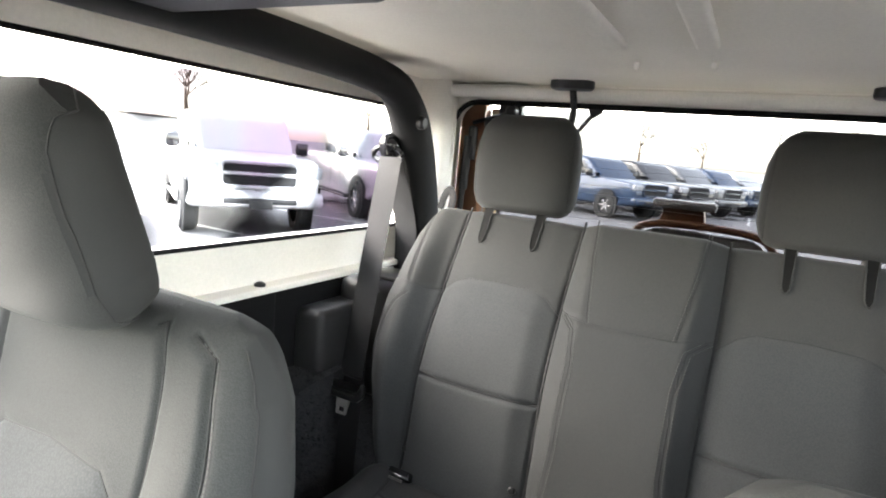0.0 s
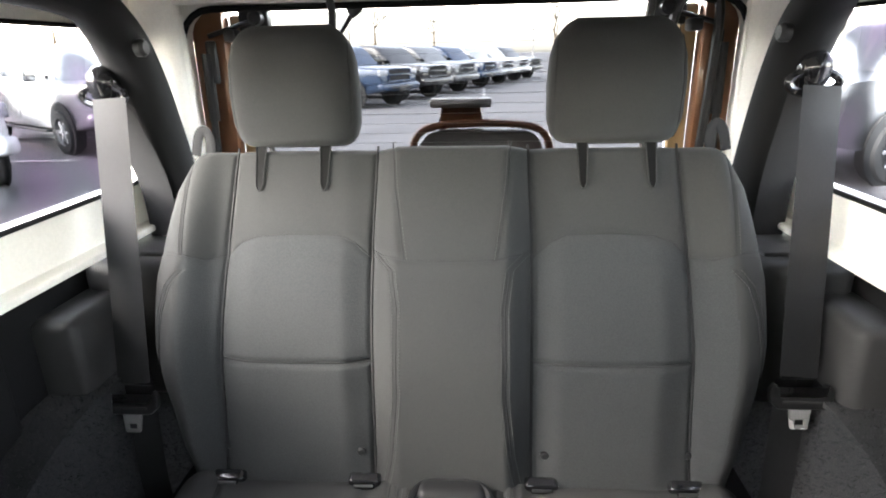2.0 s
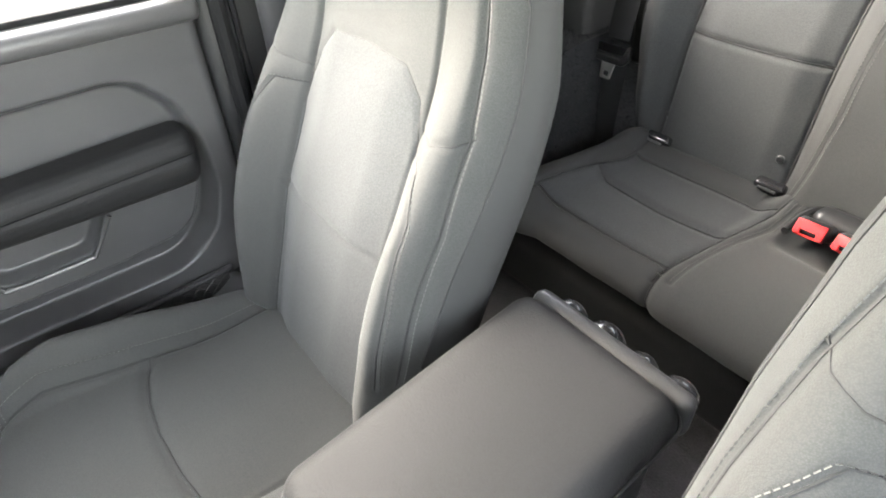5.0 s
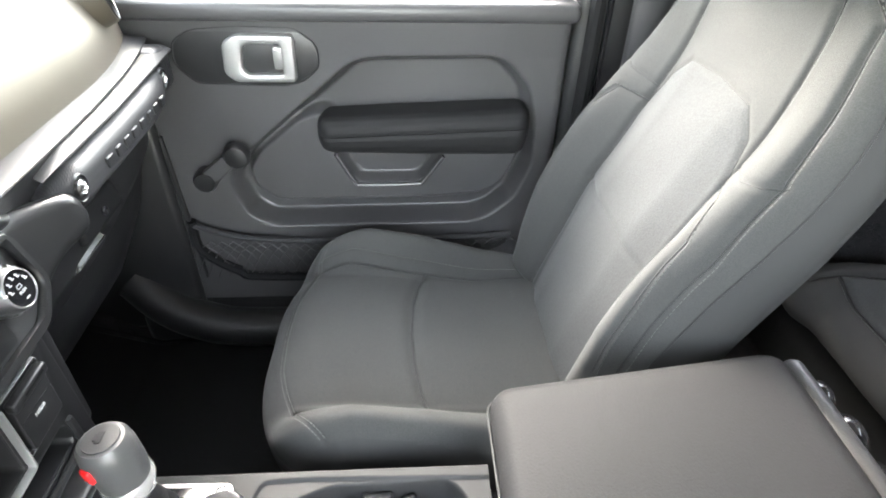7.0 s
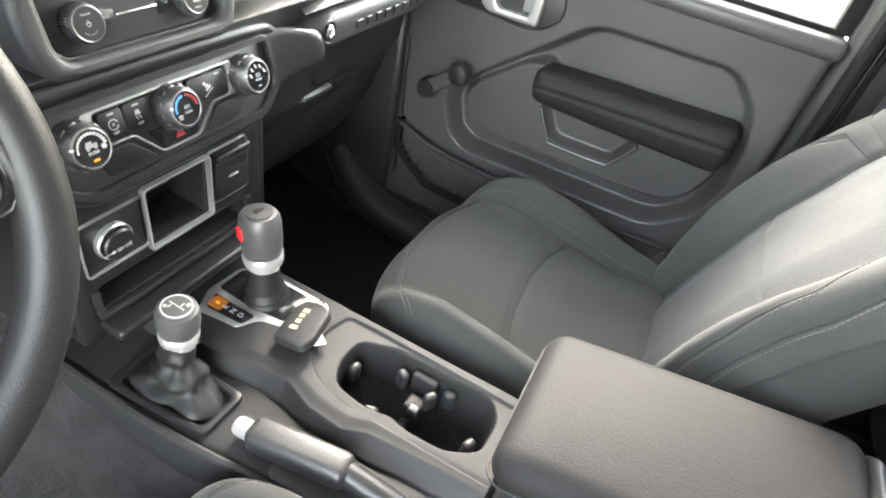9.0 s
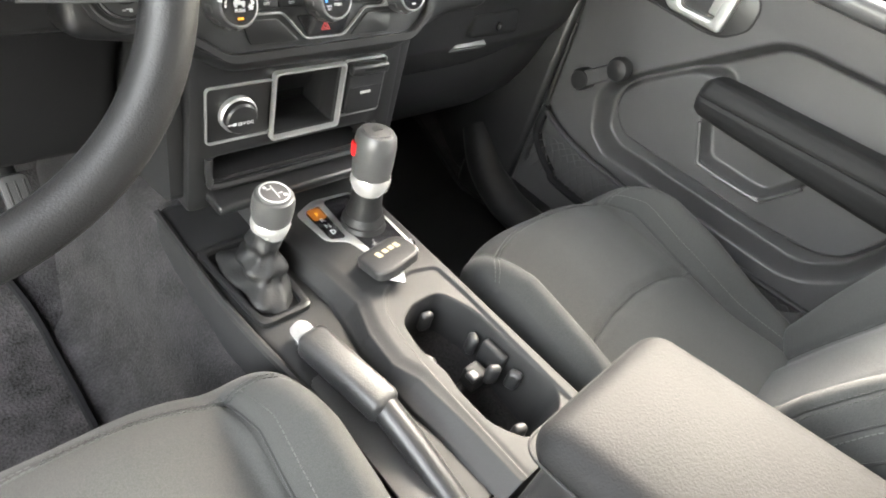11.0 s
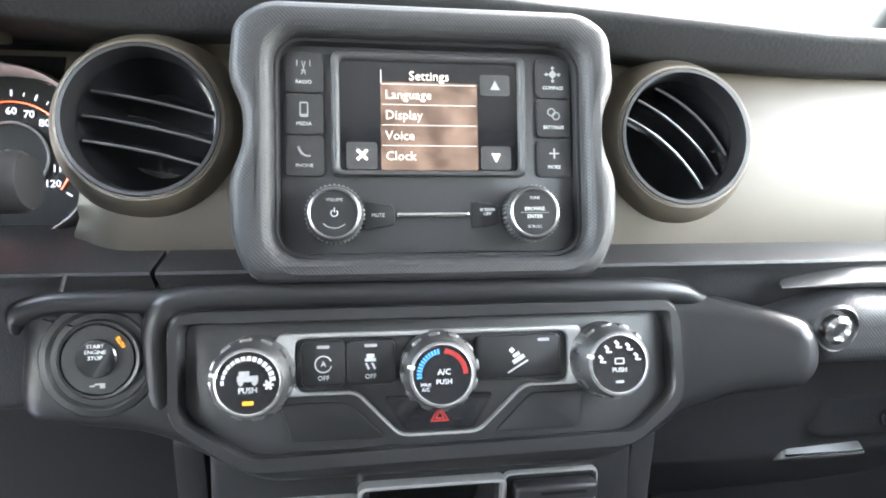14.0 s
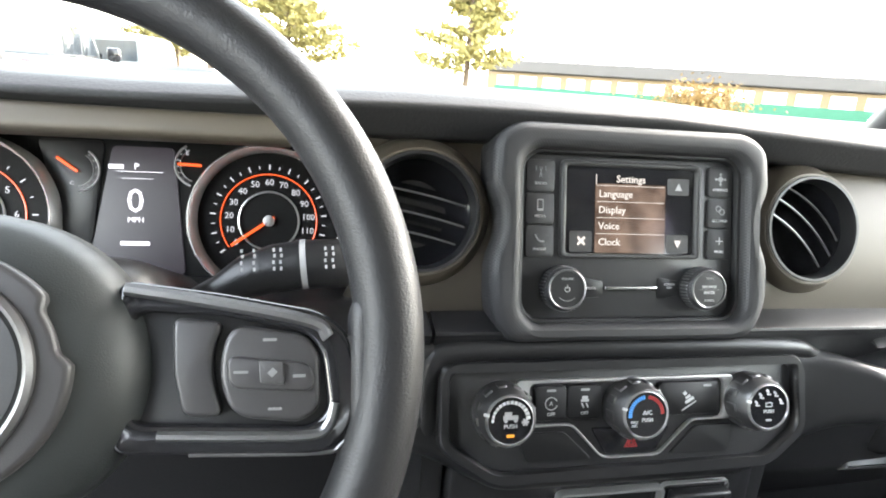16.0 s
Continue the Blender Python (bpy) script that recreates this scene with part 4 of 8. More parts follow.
# belt buckles standing in the middle of the cushion
for x, lean in ((0.034, 4), (-0.038, -5)):
    t = thing("belt_buckle", "black belt buckle with a red release button, in the seat well", "belt buckle", "rear buckles", at=(x, -1.49, 0.87))
    m = pose(x, -1.500, 0.884, -58, 0, lean)
    part("body", rbox((0.052, 0.032, 0.105), (0, 0, 0), 0.009, 3, m), BLACK, t)
    part("button", slab([(-0.024, -0.013), (0.024, -0.013), (0.024, 0.013), (0.013, 0.013), (0.013, 0.004), (-0.013, 0.004), (-0.013, 0.013), (-0.024, 0.013)], 0.010, m @ Matrix.Translation((0, 0.003, 0.050)), 0.002), RED, t, "red release button")
    part("button_top", rbox((0.046, 0.004, 0.026), (0, 0.0165, 0.040), 0.0015, 1, m), RED, t, "red release button")
    part("stalk", tube([(x, -1.53, 0.865), (x, -1.57, 0.84)], 0.014, 8), BLACK, t)
t = thing("buckle_pocket", "black plastic buckle pocket rim in the seat", "trim", at=(0, -1.53, 0.86))
part("pocket_back", rbox((0.135, 0.055, 0.050), (0, -1.568, 0.866), 0.022, 5), SATIN, t)
part("rim", tube([(-0.074, -1.475, 0.872), (-0.074, -1.54, 0.876), (-0.055, -1.575, 0.882), (0, -1.588, 0.886), (0.055, -1.575, 0.882), (0.074, -1.54, 0.876), (0.074, -1.475, 0.872)], 0.007, 8, 30), SATIN, t)

for sx in (0.308, -0.310):
    headrest("rear_headrest", "dark grey cloth headrest on the rear bench", sx, [(-1.800, 1.474), (-1.797, 1.53), (-1.797, 1.62), (-1.808, 1.712)], 0.130, 0.105, "rear headrests",
             ((-1.84, 1.44), (-1.845, 1.52)))

# ---- front seats ----
FB_PATH = [(-0.665, 0.80), (-0.690, 0.88), (-0.718, 0.97), (-0.752, 1.07), (-0.798, 1.17), (-0.843, 1.27), (-0.866, 1.36), (-0.878, 1.446)]
fzs = np.array([p[1] for p in smooth_path(FB_PATH, 200)])
FZ = lambda z: float(np.interp(z, fzs, np.linspace(0, 1, 200)))
fza = lambda a: float(np.interp(a, np.linspace(0, 1, 200), fzs))
FC_PATH = [(-0.72, 0.815), (-0.66, 0.828), (-0.56, 0.822), (-0.44, 0.832), (-0.32, 0.842), (-0.245, 0.838), (-0.195, 0.805), (-0.180, 0.755), (-0.190, 0.700), (-0.22, 0.675)]
fys = np.array([p[0] for p in smooth_path(FC_PATH, 200)])
FY = lambda y: float(np.interp(y, fys[:150], np.linspace(0, 1, 200)[:150]))


def front_seat(label, x0, group):
    seat = thing("bucket_seat", label, "car seat", group, at=(x0, -0.5, 0.55))
    brest = thing("backrest")
    brest.parent, brest.location = seat, -seat.location
    base = thing("cushion")
    base.parent, base.location = seat, -seat.location

    def relief(x, a):
        k = np.abs(x)
        z = np.interp(a, np.linspace(0, 1, 200), fzs)
        bol = 0.060 * bump(k, 0.120, 0.215) * np.interp(z, [0.8, 0.9, 1.0, 1.12, 1.22, 1.32, 1.43], [1.05, 1.35, 1.45, 1.25, 0.9, 0.45, 0.1])
        ins = 0.012 * (1 - bump(k, 0.06, 0.14)) * np.interp(z, [0.85, 1.0, 1.25, 1.31], [1, 1, 1, 0.2])
        return bol + ins

    b_side = [(0.142, FZ(0.82)), (0.136, FZ(1.0)), (0.134, FZ(1.12)), (0.135, FZ(1.25)), (0.132, FZ(1.36)), (0.124, FZ(1.43)), (0.114, 0.965)]
    b_arch = [(0.134, FZ(1.200)), (0.116, FZ(1.255)), (0.084, FZ(1.284)), (0.0, FZ(1.290))]
    b_fold = [(0.139, FZ(1.065)), (0.06, FZ(1.062)), (0.0, FZ(1.062))]
    b_cross = [(0.136, FZ(1.228)), (0.19, FZ(1.228)), (0.215, FZ(1.236)), (0.229, FZ(1.250))]
    b_edge = [(0.222, FZ(0.83)), (0.232, FZ(1.0)), (0.233, FZ(1.15)), (0.225, FZ(1.24)), (0.208, FZ(1.33)), (0.190, FZ(1.41)), (0.165, 0.965)]
    b_curve = [(0.136, FZ(1.205)), (0.180, FZ(1.198)), (0.205, FZ(1.15)), (0.214, FZ(1.06)), (0.216, FZ(0.95))]
    width = lambda a: np.interp(a, [0, FZ(0.9), FZ(1.05), FZ(1.2), FZ(1.3), FZ(1.38), 0.98, 1], [0.235, 0.245, 0.257, 0.262, 0.256, 0.242, 0.214, 0.190])
    pad = Pad(x0, FB_PATH, width, lambda a: np.interp(a, [0, 0.4, 0.75, 1], [0.12, 0.118, 0.108, 0.082]), relief, both([b_side, b_edge]), n=5.0, m=2.0, groove=0.0060, gw=0.0050, fine=both([b_arch, b_fold, b_cross, b_curve]))

    def insert(x, a):
        z, k = fza(a), abs(x)
        side = np.interp(z, [0.82, 1.0, 1.12, 1.25], [0.142, 0.136, 0.134, 0.135])
        return k < side and z < np.interp(k, [0.0, 0.084, 0.116, 0.134], [1.290, 1.284, 1.255, 1.200])

    pad.build("cover", brest, [("insert_panel", MESHCLOTH, insert), ("upper_panel", CLOTH, lambda x, a: abs(x) < np.interp(fza(a), [1.2, 1.25, 1.36, 1.43], [0.134, 0.135, 0.132, 0.122])),
                               ("side_bolster", CLOTH, lambda x, a: abs(x) < 0.968 * float(width(np.array(a))))], "back_cover", SIDECLOTH, nx=190, na=200, nb=24, cap=0.06)
    pad.piping(both([b_edge]), brest, 0.0013, lift=0.1)
    pad.piping(both([b_side]), brest, 0.0012, lift=0.1)
    pad.piping(both([b_arch, b_cross]), brest, 0.0011, lift=0.05)
    pad.piping(both([b_fold]), brest, 0.0006, lift=0.0)
    pad.stitch(both([off(b_edge, 0.006)]), brest)
    pad.piping(both([b_curve]), brest, 0.0013, lift=0.05)
    rim_line = [(float(width(np.array(a))) * 0.968, a) for a in np.linspace(0.03, 0.96, 24)]
    pad.piping(both([rim_line]), brest, 0.0014)
    pad.stitch(both([off(b_curve, 0.006)]), brest)

    def crelief(x, a):
        k = np.abs(x)
        return 0.062 * bump(k, 0.150, 0.236) * np.interp(a, [0, 0.08, 0.2, 0.32, 0.44, 0.55, 0.66, 0.75], [0.3, 0.6, 1.25, 1.8, 1.95, 1.5, 0.55, 0.1]) + 0.010 * (1 - bump(k, 0.05, 0.16)) * np.interp(a, [0.5, 0.65], [1, 0])

    s_side = [(0.162, FY(-0.70)), (0.165, FY(-0.56)), (0.170, FY(-0.42)), (0.178, FY(-0.30)), (0.170, FY(-0.235))]
    s_cross = [(0.168, FY(-0.462)), (0.13, FY(-0.448)), (0.07, FY(-0.437)), (0.0, FY(-0.433))]
    s_front = [(0.238, FY(-0.26)), (0.17, FY(-0.235)), (0.08, FY(-0.222)), (0.0, FY(-0.220))]
    s_low = [(0.24, 0.80), (0.19, 0.81), (0.0, 0.815)]
    s_cor = [(0.17, FY(-0.235)), (0.176, 0.72), (0.182, 0.80)]
    cseams = both([s_side, s_cross])
    cpad = Pad(x0, FC_PATH, lambda a: np.interp(a, [0, 0.15, 0.35, 0.5, 0.58, 0.64, 0.70, 0.76, 0.82, 1], [0.230, 0.252, 0.264, 0.264, 0.260, 0.253, 0.242, 0.229, 0.220, 0.212]), lambda a: np.interp(a, [0, 0.6, 1], [0.13, 0.13, 0.10]), crelief, cseams, n=4.2, m=2.0, groove=0.0095, gw=0.0060, fine=both([s_front, s_low]))
    cpad.flip = -1.0
    cpad.sweep = lambda x, a: -0.075 * (np.abs(x) / 0.262) ** 3.2 * bump(a, FY(-0.48), FY(-0.24))
    cpad.build("cover", base, [("insert_panel", CLOTH, lambda x, a: abs(x) < 0.168 and a < FY(-0.228)),
                               ("side_bolster", CLOTH, lambda x, a: a < 0.815 and abs(x) < 0.245)], "skirt", SIDECLOTH, nx=170, na=180, nb=14, cap=0.05)
    cpad.piping(both([s_side]), base, 0.0017, lift=0.12)
    cpad.piping(both([s_cross]), base, 0.0023, lift=0.15)
    cpad.piping(both([s_low]), base, 0.0013, lift=0.05)
    cpad.stitch(both([[(x, a + 0.006) for x, a in s_front], [(x, a - 0.006) for x, a in s_front], off(s_side, 0.012)]), base)
    part("seat_frame", rbox((0.42, 0.42, 0.13), (x0, -0.47, 0.625), 0.02), BLACK, seat, "black seat base on the floor")
    for s in (-1, 1):
        part("rail", rbox((0.03, 0.5, 0.035), (x0 + s * 0.17, -0.47, 0.547), 0.004), DARKMETAL, seat)
    headrest("front_headrest", "dark grey cloth headrest on a front seat", x0, [(-0.822, 1.408), (-0.800, 1.463), (-0.770, 1.553), (-0.760, 1.625)], 0.134, 0.095, "front headrests",
             ((-0.915, 1.39), (-0.845, 1.47)))
    return seat


front_seat("dark grey cloth bucket seat with stitched bolsters, beside the closed door", 0.402, "front seats")
front_seat("dark grey cloth bucket seat with stitched bolsters, at the steering wheel", -0.400, "front seats")

# ---- dashboard ----
# axes of the sloping centre stack: x across, y up the slope, z out towards the seats
MS = plane((0, 0, 1.30), (1, 0, 0), (0, 0.272, 0.962))


def st(x, v, out=0.0, turn=0.0):
    return MS @ pose(x, v, out, 0, 0, turn)


dash = thing("dashboard", "black soft-touch dashboard with a bronze centre panel", "dashboard", kind="structure", at=(0, 0.2, 1.2))
# upper pad: overhanging brow that runs back to the windscreen
sec = soften([(0.062, 1.384), (0.038, 1.389), (0.021, 1.4165), (0.040, 1.4255), (0.10, 1.4325), (0.25, 1.425), (0.50, 1.40), (0.50, 1.30), (0.22, 1.30), (0.19, 1.376)], 0.006, 4)


def pad_warp(x, y, z):
    # the brow rises slightly over the cluster
    k = math.exp(-((x + 0.405) / 0.20) ** 4)
    front = max(0.0, 1 - (y - 0.0) / 0.15)
    drop = 0.005 * min(1.0, max(0.0, (-x - 0.20) / 0.20)) + min(0.014, 0.052 * max(0.0, x - 0.03)) * min(1.0, max(0.0, (z - 1.34) / 0.03))
    lift = 0.010 * math.exp(-((x + 0.44) / 0.20) ** 6) * min(1.0, max(0.0, (1.412 - z) / 0.014)) * (z > 1.37)
    return (x, y - 0.030 * k * front + 0.05 * (abs(x) / 0.74) ** 3 * front, z - drop + lift)


part("upper_pad", sweep_x(sec, -0.745, 0.745, 60, pad_warp), PADTOP, dash, "black grained soft pad")
# bronze panel, gently hollow, from the cluster to the far door
def panel_out(x, j):
    """How far the bronze panel stands out of the stack's plane at share j of its height."""
    out = -0.034 + 0.014 * math.sin(math.pi * min(1.0, j * 1.05)) + 0.012 * (1 - j)
    out -= 0.045 * max(0.0, (x - 0.45) / 0.26) ** 2
    out -= 0.042 * min(1.0, max(0.0, (-x - 0.195) / 0.055)) ** 2
    return out


bronze = bmesh.new()
nx, nv = 220, 40
grid = [[bronze.verts.new(MS @ Vector((x, -0.066 + 0.170 * j / nv, panel_out(x, j / nv)))) for x in np.linspace(-0.70, 0.713, nx + 1)] for j in range(nv + 1)]
for j in range(nv):
    for i in range(nx):
        xc = -0.70 + 1.413 * (i + 0.5) / nx
        vc = -0.066 + 0.170 * (j + 0.5) / nv
        if not (-0.64 < xc < -0.262 and j < nv - 1) and math.hypot(xc + 0.310, 0.962 * vc - 0.003) > 0.075 and min(math.hypot(xc + 0.184, vc - 0.035), math.hypot(xc - 0.185, vc - 0.029)) > 0.050:
            bronze.faces.new((grid[j][i], grid[j][i + 1], grid[j + 1][i + 1], grid[j + 1][i]))
for v_ in bronze.verts:      # round edge beside the speedometer
    q_ = MS.inverted() @ v_.co
    d_ = math.hypot(q_.x + 0.310, 0.962 * q_.y - 0.003)
    if 0.065 < d_ < 0.0825 and q_.x > -0.30:
        f_ = 0.0765 / d_
        v_.co = MS @ Vector((-0.310 + (q_.x + 0.310) * f_, (0.003 + (0.962 * q_.y - 0.003) * f_) / 0.962, q_.z))
bmesh.ops.delete(bronze, geom=[v for v in bronze.verts if not v.link_faces], context="VERTS")
part("bronze_panel", bronze, BRONZE, dash, "bronze metallic painted panel")
# ledge under the panel and the body below it
sec = soften([(-0.022, 1.234), (-0.030, 1.244), (0.02, 1.252), (0.12, 1.25), (0.12, 0.99), (0.055, 0.99), (0.02, 1.05), (0.005, 1.16)], 0.008, 3)
part("mid_body", sweep_x(sec, -0.172, 0.72, 40, lambda x, y, z: (x, y + 0.05 * (abs(x) / 0.74) ** 4, z)), BLACK, dash)
sec = soften([(-0.022, 1.234), (-0.030, 1.244), (0.02, 1.252), (0.12, 1.25), (0.12, 1.115), (0.045, 1.118), (0.010, 1.135), (0.002, 1.165)], 0.008, 3)
part("mid_body", sweep_x(sec, -0.74, -0.175, 40, lambda x, y, z: (x, y + 0.05 * (abs(x) / 0.74) ** 4, z)), BLACK, dash)
# near-black in place of the dash plastic: shade under the column put into colour
part("knee_panel", rbox((0.56, 0.05, 0.30), (0, 0, 0), 0.03, 4, pose(-0.455, 0.115, 1.035, 22)), RUBBER, dash, "black knee panel, darkened for the shade under the dash")
part("inner_core", rbox((1.44, 0.22, 0.44), (0, 0.26, 1.19), 0.02), BLACK, dash)
part("seam", tube([MS @ Vector((-0.222, -0.062, 0.012)), MS @ Vector((-0.224, -0.072, 0.014))], 0.0012, 6), SEAM, dash)
part("ledge_strip", sweep_x(soften([(-0.034, 1.224), (-0.039, 1.230), (-0.024, 1.2385), (-0.004, 1.238), (-0.004, 1.224)], 0.003, 3), 0.250, 0.70, 40, lambda x, y, z: (x + (0.6 * (y + 0.037) if x < 0.26 else 0.0), y + 0.04 * max(0, x - 0.45) + 0.006 * max(0.0, 1 - (x - 0.25) / 0.06), z - 0.85 * (z - 1.224) * max(0.0, 1 - (x - 0.25) / 0.06))), GREYTRIM, dash, "smooth dark grey ledge strip")

# climate pod: broad raised surround that tapers to a point on the glovebox side
pod_poly = soften([(-0.258, -0.072), (-0.165, -0.074), (-0.05, -0.076), (0.10, -0.077), (0.190, -0.080), (0.272, -0.094), (0.272, -0.138), (0.215, -0.155), (0.150, -0.192), (0.120, -0.203), (-0.112, -0.203), (-0.140, -0.188), (-0.180, -0.166), (-0.262, -0.154)], 0.020, 6)
bm = slab(pod_poly, 0.044, st(0, 0, -0.047), 0.017, 6)
for xc in (0.178, 0.19, 0.20, 0.21, 0.22, 0.23, 0.24):
    bmesh.ops.bisect_plane(bm, geom=bm.verts[:] + bm.edges[:] + bm.faces[:], plane_co=(xc, 0, 0), plane_no=(1, 0, 0))
for v in bm.verts:
    v.co.y -= 0.030 * min(1.0, max(0.0, (v.co.x - 0.175) / 0.075)) ** 1.5
part("climate_surround", bm, SATIN, dash, "satin black raised surround")
well = soften([(-0.168, -0.086), (0.172, -0.086), (0.176, -0.155), (0.142, -0.184), (-0.122, -0.188), (-0.168, -0.158)], 0.012, 5)
lip = soften([(-0.158, -0.095), (0.163, -0.095), (0.166, -0.152), (0.134, -0.177), (-0.118, -0.180), (-0.158, -0.152)], 0.010, 5)
part("climate_lip", slab(well, 0.017, st(0, 0, -0.008), 0.008, 5, holes=[lip]), SATIN, dash)
roll = [(-0.170, -0.160, -0.022), (-0.174, -0.146, -0.013), (-0.176, -0.112, -0.008), (-0.172, -0.089, -0.004), (-0.158, -0.079, -0.003), (-0.10, -0.077, -0.003), (0.08, -0.078, -0.003), (0.165, -0.081, -0.004), (0.195, -0.088, -0.008), (0.235, -0.100, -0.024)]
part("climate_roll", tube([MS @ Vector(p) for p in roll], np.interp(np.linspace(0, 1, 90), [0, 0.08, 0.75, 1], [0.004, 0.0105, 0.0105, 0.002]), 16, 90), SATIN, dash, "rolled satin black edge")
part("start_bowl", lathe([(0.0385, -0.002), (0.0355, 0.0020), (0.0315, 0.0026), (0.0280, 0.0002), (0.0245, -0.004)], st(-0.209, -0.115, -0.004), 56), SATIN, dash)
left_roll = [(-0.264, -0.098, -0.014), (-0.258, -0.086, -0.009), (-0.236, -0.079, -0.006), (-0.205, -0.078, -0.005), (-0.178, -0.079, -0.005), (-0.160, -0.079, -0.005)]
part("start_roll", tube([MS @ Vector(p) for p in left_roll], np.interp(np.linspace(0, 1, 50), [0, 0.2, 1], [0.003, 0.0085, 0.0095]), 14, 50), SATIN, dash, "rolled satin black edge")

# climate control panel
hv = thing("climate_panel", "black climate control panel with three smoked chrome knobs", "control panel", at=MS @ Vector((0, -0.13, 0)))
part("face_plate", slab(lip, 0.004, st(0, 0, -0.004), 0.001), RADIOGREY, hv)
up_strip = soften([(-0.102, -0.103), (0.102, -0.103), (0.100, -0.143), (0.062, -0.143), (0.030, -0.172), (-0.024, -0.172), (-0.052, -0.143), (-0.102, -0.143)], 0.005, 3)
in_strip = soften([(-0.090, -0.106), (0.092, -0.106), (0.092, -0.1410), (0.0608, -0.1410), (0.0290, -0.1708), (-0.0230, -0.1708), (-0.0508, -0.1410), (-0.090, -0.1410)], 0.006, 3)
part("silver_trim", slab(up_strip, 0.004, st(0, 0, 0.000), 0.0012, holes=[in_strip]), SILVER, hv, "brushed silver trim")
for x0, x1, nm in ((-0.086, -0.058, 0), (-0.0575, -0.026, 1), (0.028, 0.086, 2)):
    part("switch", slab(rrect(x0, -0.137, x1, -0.108, 0.004), 0.006, st(0, 0, 0.0), 0.0015), SATIN, hv, "black switch")
    mx = x1 - 0.012 if nm == 2 else (x0 + x1) / 2
    part("indicator", slab(rrect(mx - 0.004, -0.1125, mx + 0.004, -0.1105, 0.0008), 0.0003, st(0, 0, 0.0062), 0), GREYPRINT, hv)
words("switch_print", "OFF", 0.0042, st(-0.072, -0.1315, 0.0063), WHITEPRINT, hv)
words("switch_print", "OFF", 0.0042, st(-0.042, -0.1315, 0.0063), WHITEPRINT, hv)
words("switch_print", "A", 0.0048, st(-0.072, -0.1225, 0.0063), WHITEPRINT, hv)
part("switch_print", tube([st(-0.072, -0.1225, 0.0064) @ Vector((0.0052 * math.cos(g), 0.0052 * math.sin(g), 0)) for g in np.linspace(0.4, 6.0, 24)], 0.0005, 4), WHITEPRINT, hv)
bars("switch_print", [(0, 0.004, 0.005, 0.0026, 0), (0, 0.0015, 0.007, 0.002, 0), (-0.002, -0.0025, 0.0012, 0.0045, 25), (0.002, -0.0025, 0.0012, 0.0045, 25)], st(-0.042, -0.1222, 0.0063), WHITEPRINT, hv, 0.0003)
bars("switch_print", [(0, -0.005, 0.016, 0.0011, 30), (0.0005, 0.0, 0.009, 0.0028, 30), (-0.001, 0.003, 0.005, 0.0022, 30), (-0.004, 0.006, 0.003, 0.003, 45)], st(0.056, -0.124, 0.0063), WHITEPRINT, hv, 0.0003)
part("filler_switch", slab(soften([(-0.100, -0.148), (-0.058, -0.148), (-0.032, -0.173), (-0.092, -0.173)], 0.004), 0.002, st(0, 0, 0.0), 0.0008), SATIN, hv)
part("filler_switch", slab(soften([(0.104, -0.148), (0.066, -0.148), (0.040, -0.173), (0.100, -0.173)], 0.004), 0.002, st(0, 0, 0.0), 0.0008), SATIN, hv)
part("hazard_switch", slab(soften([(-0.034, -0.146), (0.040, -0.146), (0.026, -0.169), (-0.020, -0.169)], 0.004), 0.003, st(0, 0, 0.0), 0.001), GLOSSBLACK, hv)
tri_pts = lambda r: [(r * math.cos(radians(a)), r * math.sin(radians(a))) for a in (90, 210, 330)]
part("hazard_mark", slab(tri_pts(0.0075), 0.0004, st(0.003, -0.1598, 0.0031), 0, holes=[tri_pts(0.0055)]), REDPRINT, hv, "red triangle")
part("hazard_mark", slab(tri_pts(0.004), 0.0004, st(0.003, -0.1598, 0.0031), 0, holes=[tri_pts(0.0024)]), REDPRINT, hv)


def climate_knob(x, v):
    k = thing("knob")
    k.parent, k.location = hv, -hv.location
    prof = [(0.0248, 0.0), (0.0248, 0.010), (0.0238, 0.016), (0.0218, 0.026), (0.0205, 0.0285), (0.0188, 0.0285), (0.0184, 0.0275)]
    part("skirt", lathe(prof, st(x, v), 64), SMOKE, k, "smoked chrome knob skirt")
    for i in range(12):
        part("grip_rib", rbox((0.003, 0.0075, 0.012), (0.0240, 0, 0.012), 0.0015, 2, st(x, v) @ pose(0, 0, 0, 0, 0, i * 30 + 8)), SMOKE, k)
    part("cap", lathe([(0.0188, 0.024), (0.0188, 0.0278), (0.0182, 0.0283), (0, 0.0284)], st(x, v), 48), GLOSSBLACK, k, "black printed cap")
    part("cap_ring", lathe([(0.0192, 0.0270), (0.0192, 0.0290), (0.0187, 0.0292), (0.0184, 0.0285)], st(x, v), 48), BRIGHT, k, "bright ring")
    part("pointer", rbox((0.0045, 0.0022, 0.0012), (-0.0203, 0, 0.0287), 0, 1, st(x, v, 0, -15)), WHITEPRINT, k)
    return k


def arc_print(name, parent, m, r, a0, a1, n, w, h, material):
    bars(name, [(r * math.cos(radians(a)), r * math.sin(radians(a)), w * (0.5 + 0.5 * i / n if h < 0 else 1), abs(h), a) for i, a in enumerate(np.linspace(a0, a1, n))], m, material, parent, 0.0003)


KZ = 0.0286
k1 = climate_knob(-0.1145, -0.128)
arc_print("scale_print", k1, st(-0.1145, -0.128, KZ), 0.0145, 178, 8, 14, 0.0035, -0.0026, WHITEPRINT)
words("cap_print", "PUSH", 0.0046, st(-0.1145, -0.1325, KZ), WHITEPRINT, k1)
